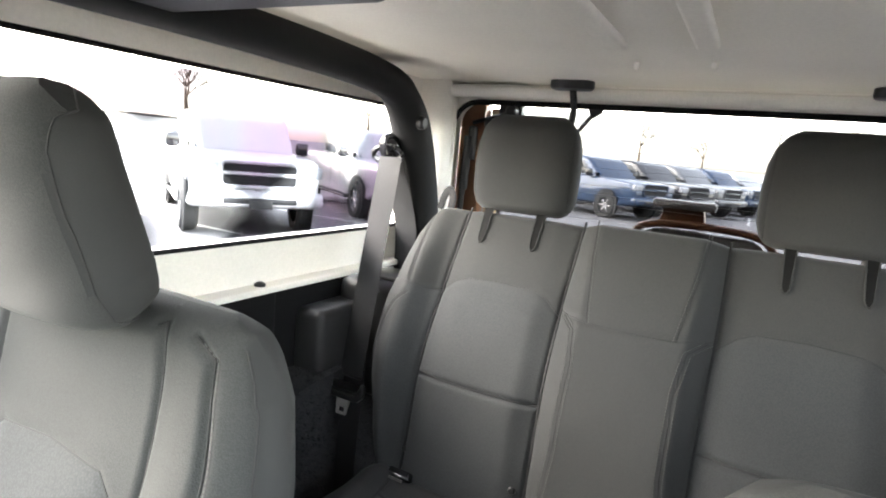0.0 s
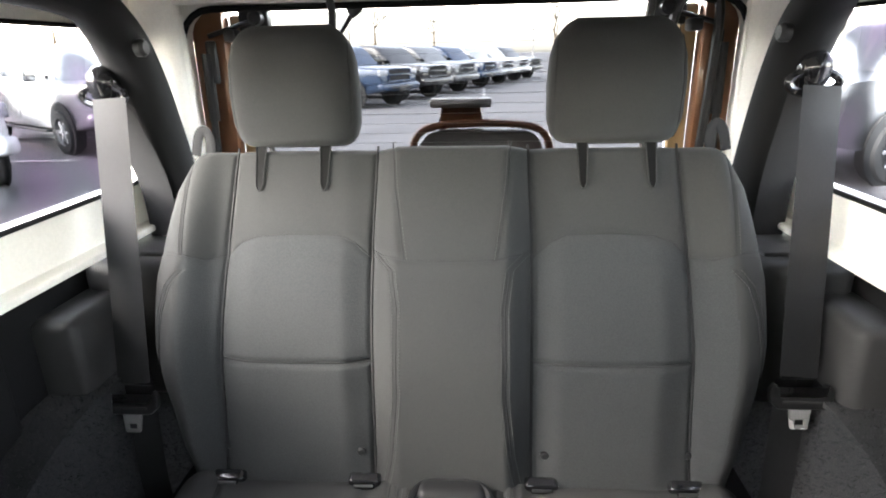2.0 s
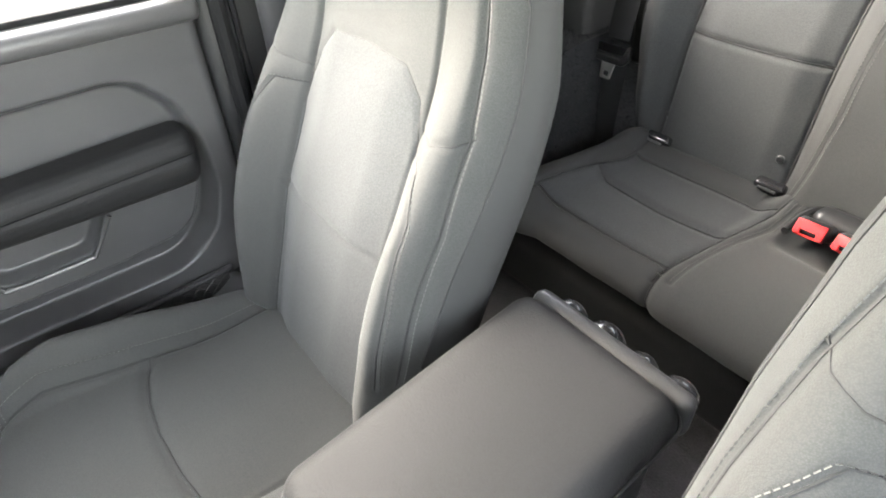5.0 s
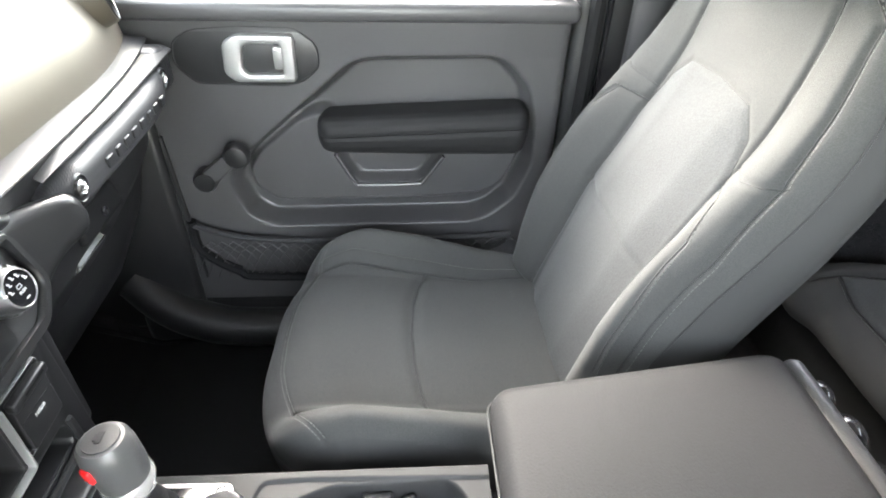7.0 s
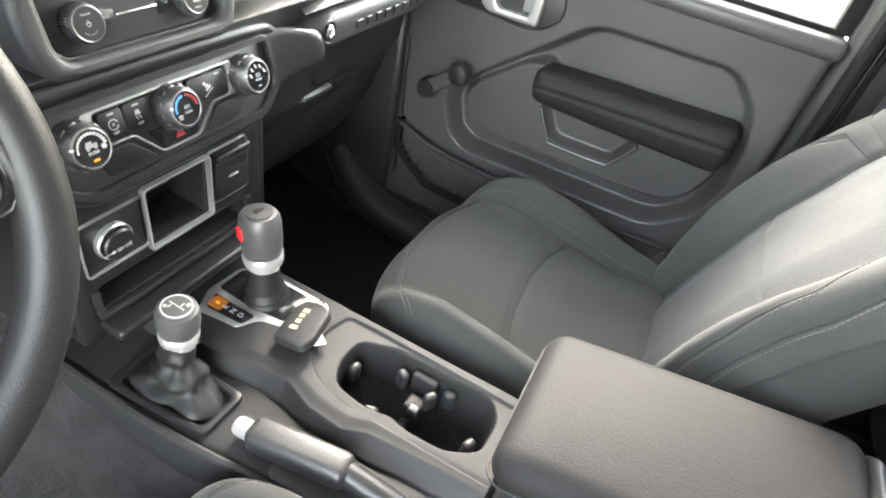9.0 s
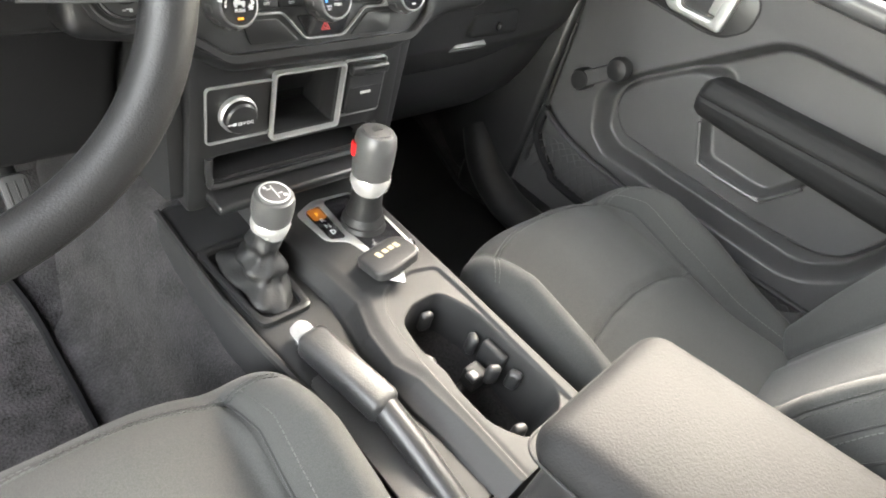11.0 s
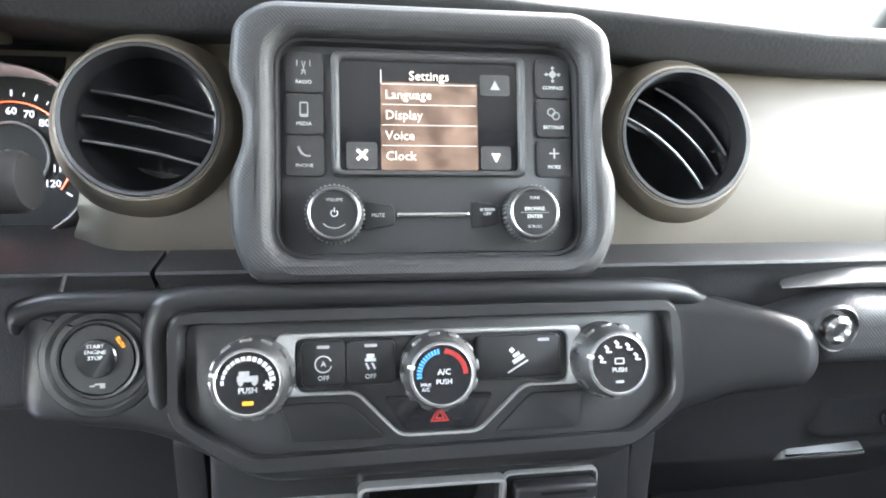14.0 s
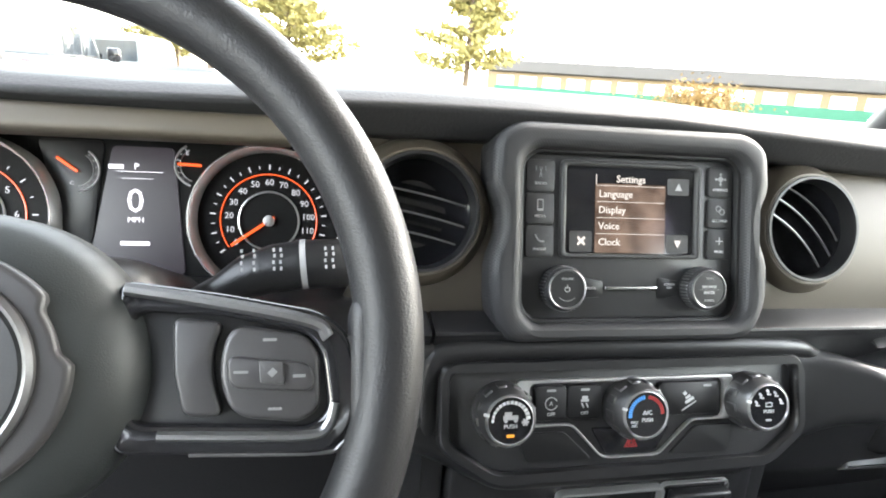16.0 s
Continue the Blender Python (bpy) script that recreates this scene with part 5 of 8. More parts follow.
bars("cap_print", [(0, 0.0, 0.012, 0.0034, 0), (-0.002, 0.003, 0.006, 0.0028, 0), (-0.004, -0.0026, 0.0026, 0.0026, 45), (0.004, -0.0026, 0.0026, 0.0026, 45)], st(-0.1145, -0.1255, KZ), GREYPRINT, k1, 0.0003)
bars("cap_print", [(0, 0, 0.006, 0.0014, a) for a in (0, 60, 120)], st(-0.1025, -0.1295, KZ), WHITEPRINT, k1, 0.0003)
part("amber_lamp", rbox((0.0062, 0.0022, 0.0006), (0, 0, 0), 0, m=st(-0.1145, -0.1400, KZ)), AMBER, k1, "lit amber lamp")
k2 = climate_knob(0.002, -0.128)
arc_print("scale_print", k2, st(0.002, -0.128, KZ), 0.0145, 185, 100, 12, 0.0030, 0.0013, BLUEPRINT)
arc_print("scale_print", k2, st(0.002, -0.128, KZ), 0.0145, 80, 5, 14, 0.0030, 0.0022, REDPRINT)
words("cap_print", "A/C", 0.0050, st(0.003, -0.1265, KZ), WHITEPRINT, k2)
words("cap_print", "PUSH", 0.0042, st(0.003, -0.1325, KZ), WHITEPRINT, k2)
words("cap_print", "MAX\nA/C", 0.0030, st(-0.0085, -0.1355, KZ), WHITEPRINT, k2)
k3 = climate_knob(0.1175, -0.126)
words("cap_print", "PUSH", 0.0042, st(0.1175, -0.1300, KZ), WHITEPRINT, k3)
for a in (165, 130, 95, 60, 20):
    x, v = 0.1175 + 0.0125 * math.cos(radians(a)), -0.126 + 0.0125 * math.sin(radians(a))
    bars("cap_print", [(-0.001, 0.0016, 0.0018, 0.0018, 45), (0, -0.0004, 0.0012, 0.0034, -25), (0.0014, -0.0018, 0.0030, 0.0010, 0)], st(x, v, KZ), WHITEPRINT, k3, 0.0003)
part("cap_print", slab(rrect(-0.0032, -0.002, 0.0032, 0.002, 0.0008), 0.0003, st(0.1175, -0.1242, KZ), 0, holes=[rrect(-0.0026, -0.0014, 0.0026, 0.0014, 0.0006)]), WHITEPRINT, k3)
part("cap_print", slab(rrect(-0.0028, -0.0008, 0.0028, 0.0008, 0.0005), 0.0003, st(0.1175, -0.1375, KZ), 0), GREYPRINT, k3)

# start button
t = thing("start_button", "round black engine start button with a lit amber word", "button", at=MS @ Vector((-0.209, -0.115, 0)))
part("ring", lathe([(0.0250, -0.006), (0.0250, -0.001), (0.0240, 0.0008), (0.0225, 0.0004), (0.022, -0.002)], st(-0.209, -0.115), 48), SATIN, t)
part("disc", lathe([(0.021, -0.002), (0.021, 0.001), (0, 0.0012)], st(-0.209, -0.115), 40), SATIN, t)
part("centre", lathe([(0.0120, 0.0), (0.0120, 0.0034), (0.0113, 0.0042), (0, 0.0044)], st(-0.209, -0.114), 40), GLOSSBLACK, t)
words("print", "START\nENGINE\nSTOP", 0.0035, st(-0.209, -0.1100, 0.0046), WHITEPRINT, t)
words("print", "RUN", 0.0038, st(-0.1955, -0.1045, 0.002, -58), AMBER, t)
bars("print", [(-0.003, 0, 0.003, 0.001, 0), (0.0, 0.001, 0.003, 0.001, 0), (0.003, 0, 0.003, 0.003, 0)], st(-0.209, -0.1310, 0.0014), GREYPRINT, t, 0.0003)

# ---- radio unit ----
radio = thing("radio_unit", "touchscreen radio in a knurled black surround, showing a settings menu", "car radio", at=MS @ Vector((0, 0.02, 0)))
bez = soften([(-0.106, 0.111), (0.104, 0.111), (0.124, 0.098), (0.127, 0.060), (0.118, 0.041), (0.118, 0.018), (0.127, -0.003), (0.126, -0.042), (0.111, -0.070), (-0.116, -0.070), (-0.128, -0.042), (-0.129, -0.003), (-0.120, 0.018), (-0.120, 0.041), (-0.129, 0.060), (-0.126, 0.098)], 0.016, 6)
inn = rrect(-0.1015, -0.0545, 0.1035, 0.0895, 0.018, 6)
part("surround", slab(bez, 0.062, st(0, 0, -0.045), 0.0105, 6, holes=[inn]), KNURL, radio, "knurled black surround")
part("inner_lip", slab(rrect(-0.103, -0.056, 0.105, 0.091, 0.019, 6), 0.03, st(0, 0, -0.025), 0.003, holes=[rrect(-0.0985, -0.0515, 0.1005, 0.0865, 0.016, 6)]), SATIN, radio)
part("face_plate", slab(rrect(-0.0995, -0.0525, 0.1015, 0.0875, 0.016, 6), 0.012, st(0, 0, -0.014), 0.002), RADIOGREY, radio)
part("screen_bezel", slab(rrect(-0.0655, -0.0005, 0.0665, 0.0825, 0.005), 0.005, st(0, 0, -0.002), 0.003, 3, holes=[rrect(-0.060, 0.0035, 0.061, 0.0775, 0.003)]), GREYTRIM, radio, "grey screen bezel")
part("display", slab(rrect(-0.060, 0.0035, 0.061, 0.0775, 0.003), 0.001, st(0, 0, -0.002), 0), GLOSSBLACK, radio, "lit display")


def screen_glow():
    # a lit menu picture: warm brown stone in the middle, dark to the sides
    m = bpy.data.materials.new("lit_menu")
    m.use_nodes = True
    nt = m.node_tree
    b = nt.nodes["Principled BSDF"]
    tc, noi, ramp = nt.nodes.new("ShaderNodeTexCoord"), nt.nodes.new("ShaderNodeTexNoise"), nt.nodes.new("ShaderNodeValToRGB")
    noi.inputs["Scale"].default_value, noi.inputs["Detail"].default_value = 60, 6
    nt.links.new(tc.outputs["Object"], noi.inputs["Vector"])
    nt.links.new(noi.outputs["Fac"], ramp.inputs["Fac"])
    ramp.color_ramp.elements[0].color, ramp.color_ramp.elements[1].color = (0.075, 0.046, 0.032, 1), (0.22, 0.150, 0.112, 1)
    ramp.color_ramp.elements[0].position, ramp.color_ramp.elements[1].position = 0.35, 0.7
    nt.links.new(ramp.outputs["Color"], b.inputs["Emission Color"])
    b.inputs["Emission Strength"].default_value = 0.04
    b.inputs["Base Color"].default_value, b.inputs["Roughness"].default_value = (0.01, 0.01, 0.01, 1), 0.12
    return m


part("menu_picture", slab(rrect(-0.033, 0.004, 0.033, 0.0635, 0.001), 0.0004, st(0, 0, -0.0009), 0), screen_glow(), radio, "lit brown menu list")
words("menu_words", "Settings", 0.0088, st(0.0, 0.0675, -0.0006), SCREENTEXT, radio)
for i, wd in enumerate(("Language", "Display", "Voice", "Clock")):
    words("menu_words", wd, 0.0086, st(-0.030, 0.0545 - 0.0138 * i, -0.0003), SCREENTEXT, radio, "LEFT")
bars("menu_lines", [(0, 0.0618 - 0.0138 * i, 0.064, 0.0004, 0) for i in range(4)] + [(-0.0325, 0.067, 0.0006, 0.009, 0)], st(0, 0, -0.0004), SCREENTEXT, radio, 0.0002)
for x0, v0, x1, v1 in ((-0.056, 0.0045, -0.0355, 0.0225), (0.0350, 0.0045, 0.0560, 0.0205), (0.0350, 0.0555, 0.0560, 0.0700)):
    part("menu_button", slab(rrect(x0, v0, x1, v1, 0.002), 0.0004, st(0, 0, -0.0010), 0), GREYTRIM, radio)
bars("menu_marks", [(0, 0, 0.0095, 0.0022, 45), (0, 0, 0.0095, 0.0022, -45)], st(-0.0455, 0.0140, -0.0004), SCREENTEXT, radio, 0.0003)
part("menu_marks", slab([(-0.0034, 0.003), (0.0034, 0.003), (0, -0.0035)], 0.0003, st(0.0455, 0.0125, -0.0004), 0), SCREENTEXT, radio)
part("menu_marks", slab([(-0.0034, -0.003), (0.0034, -0.003), (0, 0.0035)], 0.0003, st(0.0455, 0.0625, -0.0004), 0), GREYPRINT, radio)
for side, names in ((-1, ("RADIO", "MEDIA", "PHONE")), (1, ("COMPASS", "SETTINGS", "MORE"))):
    for i, wd in enumerate(names):
        x0, x1 = (-0.0955, -0.0705) if side < 0 else (0.0745, 0.0985)
        v1 = 0.0815 - i * 0.0276
        part("key", slab(rrect(x0, v1 - 0.0268, x1, v1, 0.0035), 0.0022, st(0, 0, -0.002), 0.0007), RADIOGREY, radio, "black key")
        xm = (x0 + x1) / 2
        words("key_print", wd, 0.0034, st(xm, v1 - 0.0200, 0.0004), WHITEPRINT, radio)
        ic = st(xm, v1 - 0.0105, 0.0004)
        if wd == "RADIO":
            bars("key_print", [(0, 0, 0.0005, 0.009, 14), (0, 0, 0.0005, 0.009, -14), (0, -0.002, 0.003, 0.0005, 0), (-0.0042, 0.003, 0.0006, 0.004, 0), (0.0042, 0.003, 0.0006, 0.004, 0)], ic, GREYPRINT, radio, 0.0003)
        elif wd == "MEDIA":
            part("key_print", slab(rrect(-0.0028, -0.005, 0.0028, 0.005, 0.001), 0.0003, ic, 0, holes=[rrect(-0.002, -0.003, 0.002, 0.004, 0.0005)]), GREYPRINT, radio)
        elif wd == "PHONE":
            part("key_print", tube([ic @ Vector(p) for p in ((-0.004, 0.003, 0), (-0.002, -0.001, 0), (0.001, -0.003, 0), (0.004, -0.003, 0))], 0.0008, 5, 10), GREYPRINT, radio)
        elif wd == "MORE":
            bars("key_print", [(0, 0, 0.007, 0.0009, 0), (0, 0, 0.0009, 0.007, 0)], ic, WHITEPRINT, radio, 0.0003)
        elif wd == "SETTINGS":
            for dx, dv in ((-0.0015, 0.0012), (0.0018, -0.0014)):
                part("key_print", lathe([(0.0030, 0), (0.0030, 0.0003), (0.0021, 0.0003), (0.0021, 0)], ic @ pose(dx, dv, 0), 12), GREYPRINT, radio)
        else:
            bars("key_print", [(0, 0, 0.0045, 0.0045, 45), (0, 0.0045, 0.002, 0.002, 45), (0, -0.0045, 0.002, 0.002, 45), (0.0045, 0, 0.002, 0.002, 45), (-0.0045, 0, 0.002, 0.002, 45)], ic, GREYPRINT, radio, 0.0003)
for x, nm in ((-0.0635, "POWER"), (0.0675, "BROWSE\nENTER")):
    k = thing("knob")
    k.parent, k.location = radio, -radio.location
    v = -0.0262
    part("skirt", lathe([(0.0185, -0.002), (0.0185, 0.010), (0.0178, 0.0125), (0.0165, 0.014)], st(x, v), 60), KNURL, k, "ribbed black skirt")
    part("chrome_ring", lathe([(0.0166, 0.0135), (0.0166, 0.0148), (0.0158, 0.0153), (0.0150, 0.0148), (0.0149, 0.0130)], st(x, v), 48), SMOKE, k, "bright chrome ring")
    kn = bmesh.new()
    for i in range(40):
        rbox((0.0012, 0.0014, 0.0095), (0.0187, 0, 0.0055), 0.0004, 1, st(x, v) @ pose(0, 0, 0, 0, 0, i * 9), kn)
    tagged(part("knurling", kn, SMOKE, k, "fine bright knurling"), kind="stuff")
    part("cap", lathe([(0.0150, 0.012), (0.0150, 0.0142), (0, 0.0146)], st(x, v), 40), SATIN, k)
    if nm == "POWER":
        part("cap_print", tube([st(x, v, 0.0148) @ Vector((0.0021 * math.sin(g), 0.0021 * math.cos(g), 0)) for g in np.linspace(0.6, 5.7, 16)], 0.00035, 4), WHITEPRINT, k)
        bars("cap_print", [(0, 0.002, 0.0006, 0.0028, 0)], st(x, v, 0.0148), WHITEPRINT, k, 0.0003)
        words("cap_print", "VOLUME", 0.0027, st(x, v + 0.0085, 0.0148), GREYPRINT, k)
        part("cap_print", tube([st(x, v, 0.0148) @ Vector((0.0095 * math.cos(g), 0.0095 * math.sin(g), 0)) for g in np.linspace(3.9, 5.5, 16)], 0.0003, 4), GREYPRINT, k)
    else:
        words("cap_print", "BROWSE", 0.0035, st(x, v + 0.0022, 0.0148), WHITEPRINT, k)
        words("cap_print", "ENTER", 0.0035, st(x, v - 0.0028, 0.0148), WHITEPRINT, k)
        bars("cap_print", [(0, -0.0002, 0.019, 0.0003, 0)], st(x, v, 0.0148), GREYPRINT, k, 0.0003)
        words("cap_print", "TUNE", 0.0027, st(x, v + 0.0095, 0.0148), GREYPRINT, k)
        words("cap_print", "SCROLL", 0.0027, st(x, v - 0.0095, 0.0148), GREYPRINT, k)
part("chrome_bar", rbox((0.050, 0.0042, 0.004), (0.0015, -0.0262, 0.0), 0.0018, 3, MS), CHROME, radio, "bright chrome bar")
for x0, x1 in ((-0.045, -0.0245), (0.0275, 0.047)):
    part("key", slab(soften([(x0, -0.036), (x1, -0.033), (x1, -0.020), (x0, -0.017)], 0.003), 0.0018, st(0, 0, -0.002), 0.0006), SATIN, radio)
words("key_print", "MUTE", 0.0034, st(-0.0355, -0.0265, 0.0), WHITEPRINT, radio)
words("key_print", "SCREEN\nOFF", 0.0029, st(0.0385, -0.0245, 0.0), WHITEPRINT, radio)


def vent(x, v, tilt):
    t = thing("air_vent", "round air vent with angled slats in a bronze ring", "air vent", "dash vents", at=MS @ Vector((x, v, 0)))
    m = st(x, v)
    part("housing", lathe([(0.066, -0.060), (0.064, -0.026), (0.061, -0.015), (0.0565, -0.007), (0.0535, -0.002), (0.0515, 0.0), (0.0495, 0.0)], m, 64), BRONZE, t, "bronze housing")
    part("ring", lathe([(0.0498, -0.001), (0.0485, 0.002), (0.0462, 0.002), (0.0450, -0.002), (0.0445, -0.035)], m, 64), SATIN, t, "black ring")
    part("bright_edge", lathe([(0.0503, -0.0005), (0.0500, 0.0012), (0.0493, 0.0012), (0.0490, -0.0005)], m, 64), BRONZE, t)
    part("cup", lathe([(0.0445, -0.014), (0.040, -0.034), (0.030, -0.048), (0, -0.050)], m, 40), GLOSSBLACK, t)
    for i, o in enumerate((0.019, 0.003, -0.013) if abs(tilt) > 20 else (0.014, -0.003, -0.019)):
        half = math.sqrt(0.043 ** 2 - o ** 2) * 0.95
        bow = 0.006 if abs(tilt) > 20 else 0.0015
        line = [(half * k, o + bow * (1 - k * k), -0.014) for k in np.linspace(-1, 1, 13)]
        mm = m @ pose(0, 0, 0, 0, 0, tilt)
        bm = bmesh.new()
        rows_ = [[bm.verts.new(mm @ Vector((x * f, v + dv, z + dz))) for x, v, z in line] for dv, dz, f in ((-0.0012, 0.0, 1), (0.0012, 0.0, 1), (0.0080, -0.020, 0.9), (0.0056, -0.020, 0.9))]
        for a, b in zip(rows_, rows_[1:] + rows_[:1]):
            for j in range(12):
                bm.faces.new((a[j], a[j + 1], b[j + 1], b[j]))
        part("slat", bm, GLOSSBLACK, t)
        part("slat_edge", tube([mm @ Vector((x, v, z + 0.0006)) for x, v, z in line], 0.0008, 5), SMOKE, t)
    return t


vent(-0.184, 0.035, -12)
vent(0.185, 0.029, -42)
t = thing("air_vent", "round air vent at the far end of the dashboard", "air vent", "dash vents", at=(0.66, 0.06, 1.33))
em = plane((0.645, 0.040, 1.335), (0.92, 0.38, 0), (0, 0.25, 0.96))
part("housing", lathe([(0.060, -0.04), (0.052, -0.010), (0.0485, 0.010), (0.0455, 0.010)], em, 48), BRONZE, t)
part("ring", lathe([(0.046, 0.009), (0.0455, 0.0125), (0.0425, 0.0115), (0.0415, -0.03)], em, 48), SATIN, t)
part("cup", lathe([(0.0415, -0.004), (0.034, -0.03), (0, -0.04)], em, 32), GLOSSBLACK, t)
for o in (0.014, -0.006, -0.022):
    half = math.sqrt(0.040 ** 2 - o ** 2) * 0.92
    part("slat", slab(soften([(-half, -0.010), (half, -0.010), (half, 0.006), (-half, 0.006)], 0.003), 0.002, em @ pose(0, o, -0.010, 62), 0.0005), SATIN, t)

# ---- lower stack ----
low = thing("lower_console_panel", "black socket panel with three silver-rimmed bays under the climate controls", "console panel", at=(0, 0, 1.0))
ML = plane((0, -0.030, 0), (1, 0, 0), (0, 0, 1))
part("face", slab(soften([(-0.160, 0.905), (0.160, 0.905), (0.150, 1.128), (-0.150, 1.128)], 0.01), 0.03, ML @ pose(0, 0, -0.030), 0.006, holes=[rrect(-0.044, 1.000, 0.047, 1.082, 0.006), rrect(-0.128, 0.948, 0.118, 0.982, 0.010)]), SATIN, low)
part("pocket_back", slab([(-0.05, 0.99), (0.052, 0.99), (0.052, 1.09), (-0.05, 1.09)], 0.003, ML @ pose(0, 0, -0.075), 0), BLACK, low)
for x0, x1, v0, v1 in ((-0.0475, -0.0445, 0.995, 1.086), (0.0475, 0.0505, 0.995, 1.086), (-0.05, 0.05, 0.996, 0.999), (-0.05, 0.05, 1.083, 1.086)):
    part("pocket_wall", slab([(x0, v0), (x1, v0), (x1, v1), (x0, v1)], 0.072, ML @ pose(0, 0, -0.074), 0), BLACK, low)
part("tray_floor", slab([(-0.13, 0.944), (0.12, 0.944), (0.12, 0.949), (-0.13, 0.949)], 0.075, ML @ pose(0, 0, -0.078), 0), SATIN, low)
part("tray_back", slab([(-0.13, 0.94), (0.12, 0.94), (0.12, 0.99), (-0.13, 0.99)], 0.003, ML @ pose(0, 0, -0.078), 0), BLACK, low)
part("tray_lip", tube([ML @ Vector(p) for p in ((-0.132, 0.985, 0.002), (-0.132, 0.955, 0.004), (-0.118, 0.944, 0.006), (0.0, 0.942, 0.006), (0.112, 0.944, 0.006), (0.122, 0.955, 0.004), (0.122, 0.985, 0.002))], 0.005, 8, 40), SATIN, low)
part("lower_ledge", rbox((0.27, 0.05, 0.016), (0, -0.04, 0.925), 0.006, 3), SATIN, low)


def rim(x0, v0, x1, v1, w, h, nm="silver_rim"):
    part(nm, slab(rrect(x0, v0, x1, v1, 0.006), h, ML @ pose(0, 0, -0.001), 0.0015, holes=[rrect(x0 + w, v0 + w, x1 - w, v1 - w, 0.004)]), SILVER, low, "silver rim")


rim(-0.136, 1.005, -0.050, 1.080, 0.0020, 0.005)
rim(-0.052, 0.994, 0.054, 1.089, 0.0034, 0.009)
rim(0.052, 1.006, 0.124, 1.090, 0.0020, 0.005)
part("socket_ring", lathe([(0.0235, 0), (0.0235, 0.006), (0.0215, 0.008), (0.020, 0.004)], ML @ pose(-0.096, 1.041, 0), 40), SILVER, low)
part("socket_cap", lathe([(0.0205, 0), (0.0200, 0.011), (0.0180, 0.0135), (0, 0.0140)], ML @ pose(-0.095, 1.039, 0), 40), SATIN, low, "black socket cap")
words("socket_print", "12V DC", 0.0062, ML @ pose(-0.092, 1.035, 0.0142), WHITEPRINT, low)
bars("socket_print", [(-0.006, 0, 0.012, 0.0014, 0), (0.001, 0, 0.004, 0.004, 0)], ML @ pose(-0.107, 1.0355, 0.0142), WHITEPRINT, low, 0.0003)
part("media_door", slab(rrect(0.060, 1.012, 0.119, 1.083, 0.004), 0.009, ML, 0.002), SATIN, low, "black media hatch")
bars("media_groove", [(0, 0, 0.055, 0.0012, 0)], ML @ pose(0.0895, 1.052, 0.0092), SEAM, low, 0.0003)
part("media_lip", rbox((0.061, 0.013, 0.012), (0.0895, 1.0785, 0.009), 0.003, 3, ML), SATIN, low, "hatch lip")
bars("media_slot", [(0, 0, 0.034, 0.0028, 0)], ML @ pose(0.094, 1.080, 0.0152), DIALBLACK, low, 0.0003)
words("media_print", "MEDIA", 0.0062, ML @ pose(0.090, 1.043, 0.0093), WHITEPRINT, low)
for s in (1, -1):
    part("side_cheek", slab(soften([(0.06, 0.90), (0.115, 0.90), (0.115, 1.11), (-0.02, 1.13), (-0.02, 0.92)], 0.015), 0.02, plane((s * 0.165 - 0.010, 0, 0), (0, 1, 0), (0, 0, 1)), 0.004), BLACK, low)

# ---- far side of the dashboard: grab bar and glovebox ----
gb = thing("grab_bar", "black moulded grab bar with raised lettering shapes along the dashboard", "grab handle", at=(0.45, -0.04, 1.2))
sec = soften([(-0.052, 1.178), (-0.050, 1.214), (-0.032, 1.224), (-0.008, 1.221), (0.0, 1.196), (0.0, 1.17), (-0.035, 1.166)], 0.012, 4)
part("bar", sweep_x(sec, 0.250, 0.665, 60, lambda x, y, z: (x, y + 0.06 * max(0, (x - 0.5) / 0.165) ** 2 * 0.6 + 0.012 * max(0.0, 1 - (x - 0.25) / 0.03), z - (0.020 * max(0.0, 1 - (x - 0.25) / 0.05) if z > 1.2 else 0))), KNURL, gb)
part("end_block", rbox((0.06, 0.07, 0.075), (0.672, 0.010, 1.205), 0.018, 3), BLACK, gb)
for x in (0.281, 0.640):
    m = plane((x, -0.049 + (0.025 if x > 0.5 else 0), 1.200), (1, 0, 0), (0, 0, 1))
    part("bolt_recess", lathe([(0.018, 0.001), (0.016, 0.003), (0.0125, -0.002)], m, 28), SATIN, gb)
    part("bolt", lathe([(0.0105, -0.002), (0.0105, 0.004), (0.007, 0.006), (0.006, 0.003), (0, 0.003)], m, 20), CHROME, gb, "bright bolt head")
for i, w_ in enumerate((0.018, 0.014, 0.015, 0.016, 0.015, 0.012, 0.014, 0.015)):
    part("raised_mark", rbox((w_, 0.004, 0.014), (0.36 + i * 0.028, -0.0515, 1.195), 0.001, 1), SATIN, gb)
gl = thing("glovebox", "black moulded glovebox lid with a latch under the grab bar", "glovebox", at=(0.45, 0.03, 1.05))
sec = soften([(0.010, 1.175), (0.028, 1.11), (0.050, 1.02), (0.080, 0.92), (0.12, 0.84), (0.24, 0.82), (0.22, 1.17)], 0.03, 5)
part("lid", sweep_x(sec, 0.225, 0.70, 10, lambda x, y, z: (x, y + 0.03 * max(0, (x - 0.55) / 0.15), z)), BLACK, gl)
# bezel in near-black: the dark of the latch recess is put into its colour
part("latch_bezel", rbox((0.125, 0.030, 0.044), (0, 0, 0), 0.010, 3, pose(0.402, 0.024, 1.090, -14)), RUBBER, gl)
part("lock", lathe([(0.0075, 0), (0.0075, 0.003), (0.0065, 0.004), (0, 0.004)], plane((0.405, 0.0085, 1.089), (1, 0, 0), (0, 0.25, 1)), 20), GLOSSBLACK, gl)
part("lock_slot", rbox((0.0014, 0.002, 0.006), (0.405, 0.0040, 1.089), 0), DARKMETAL, gl)
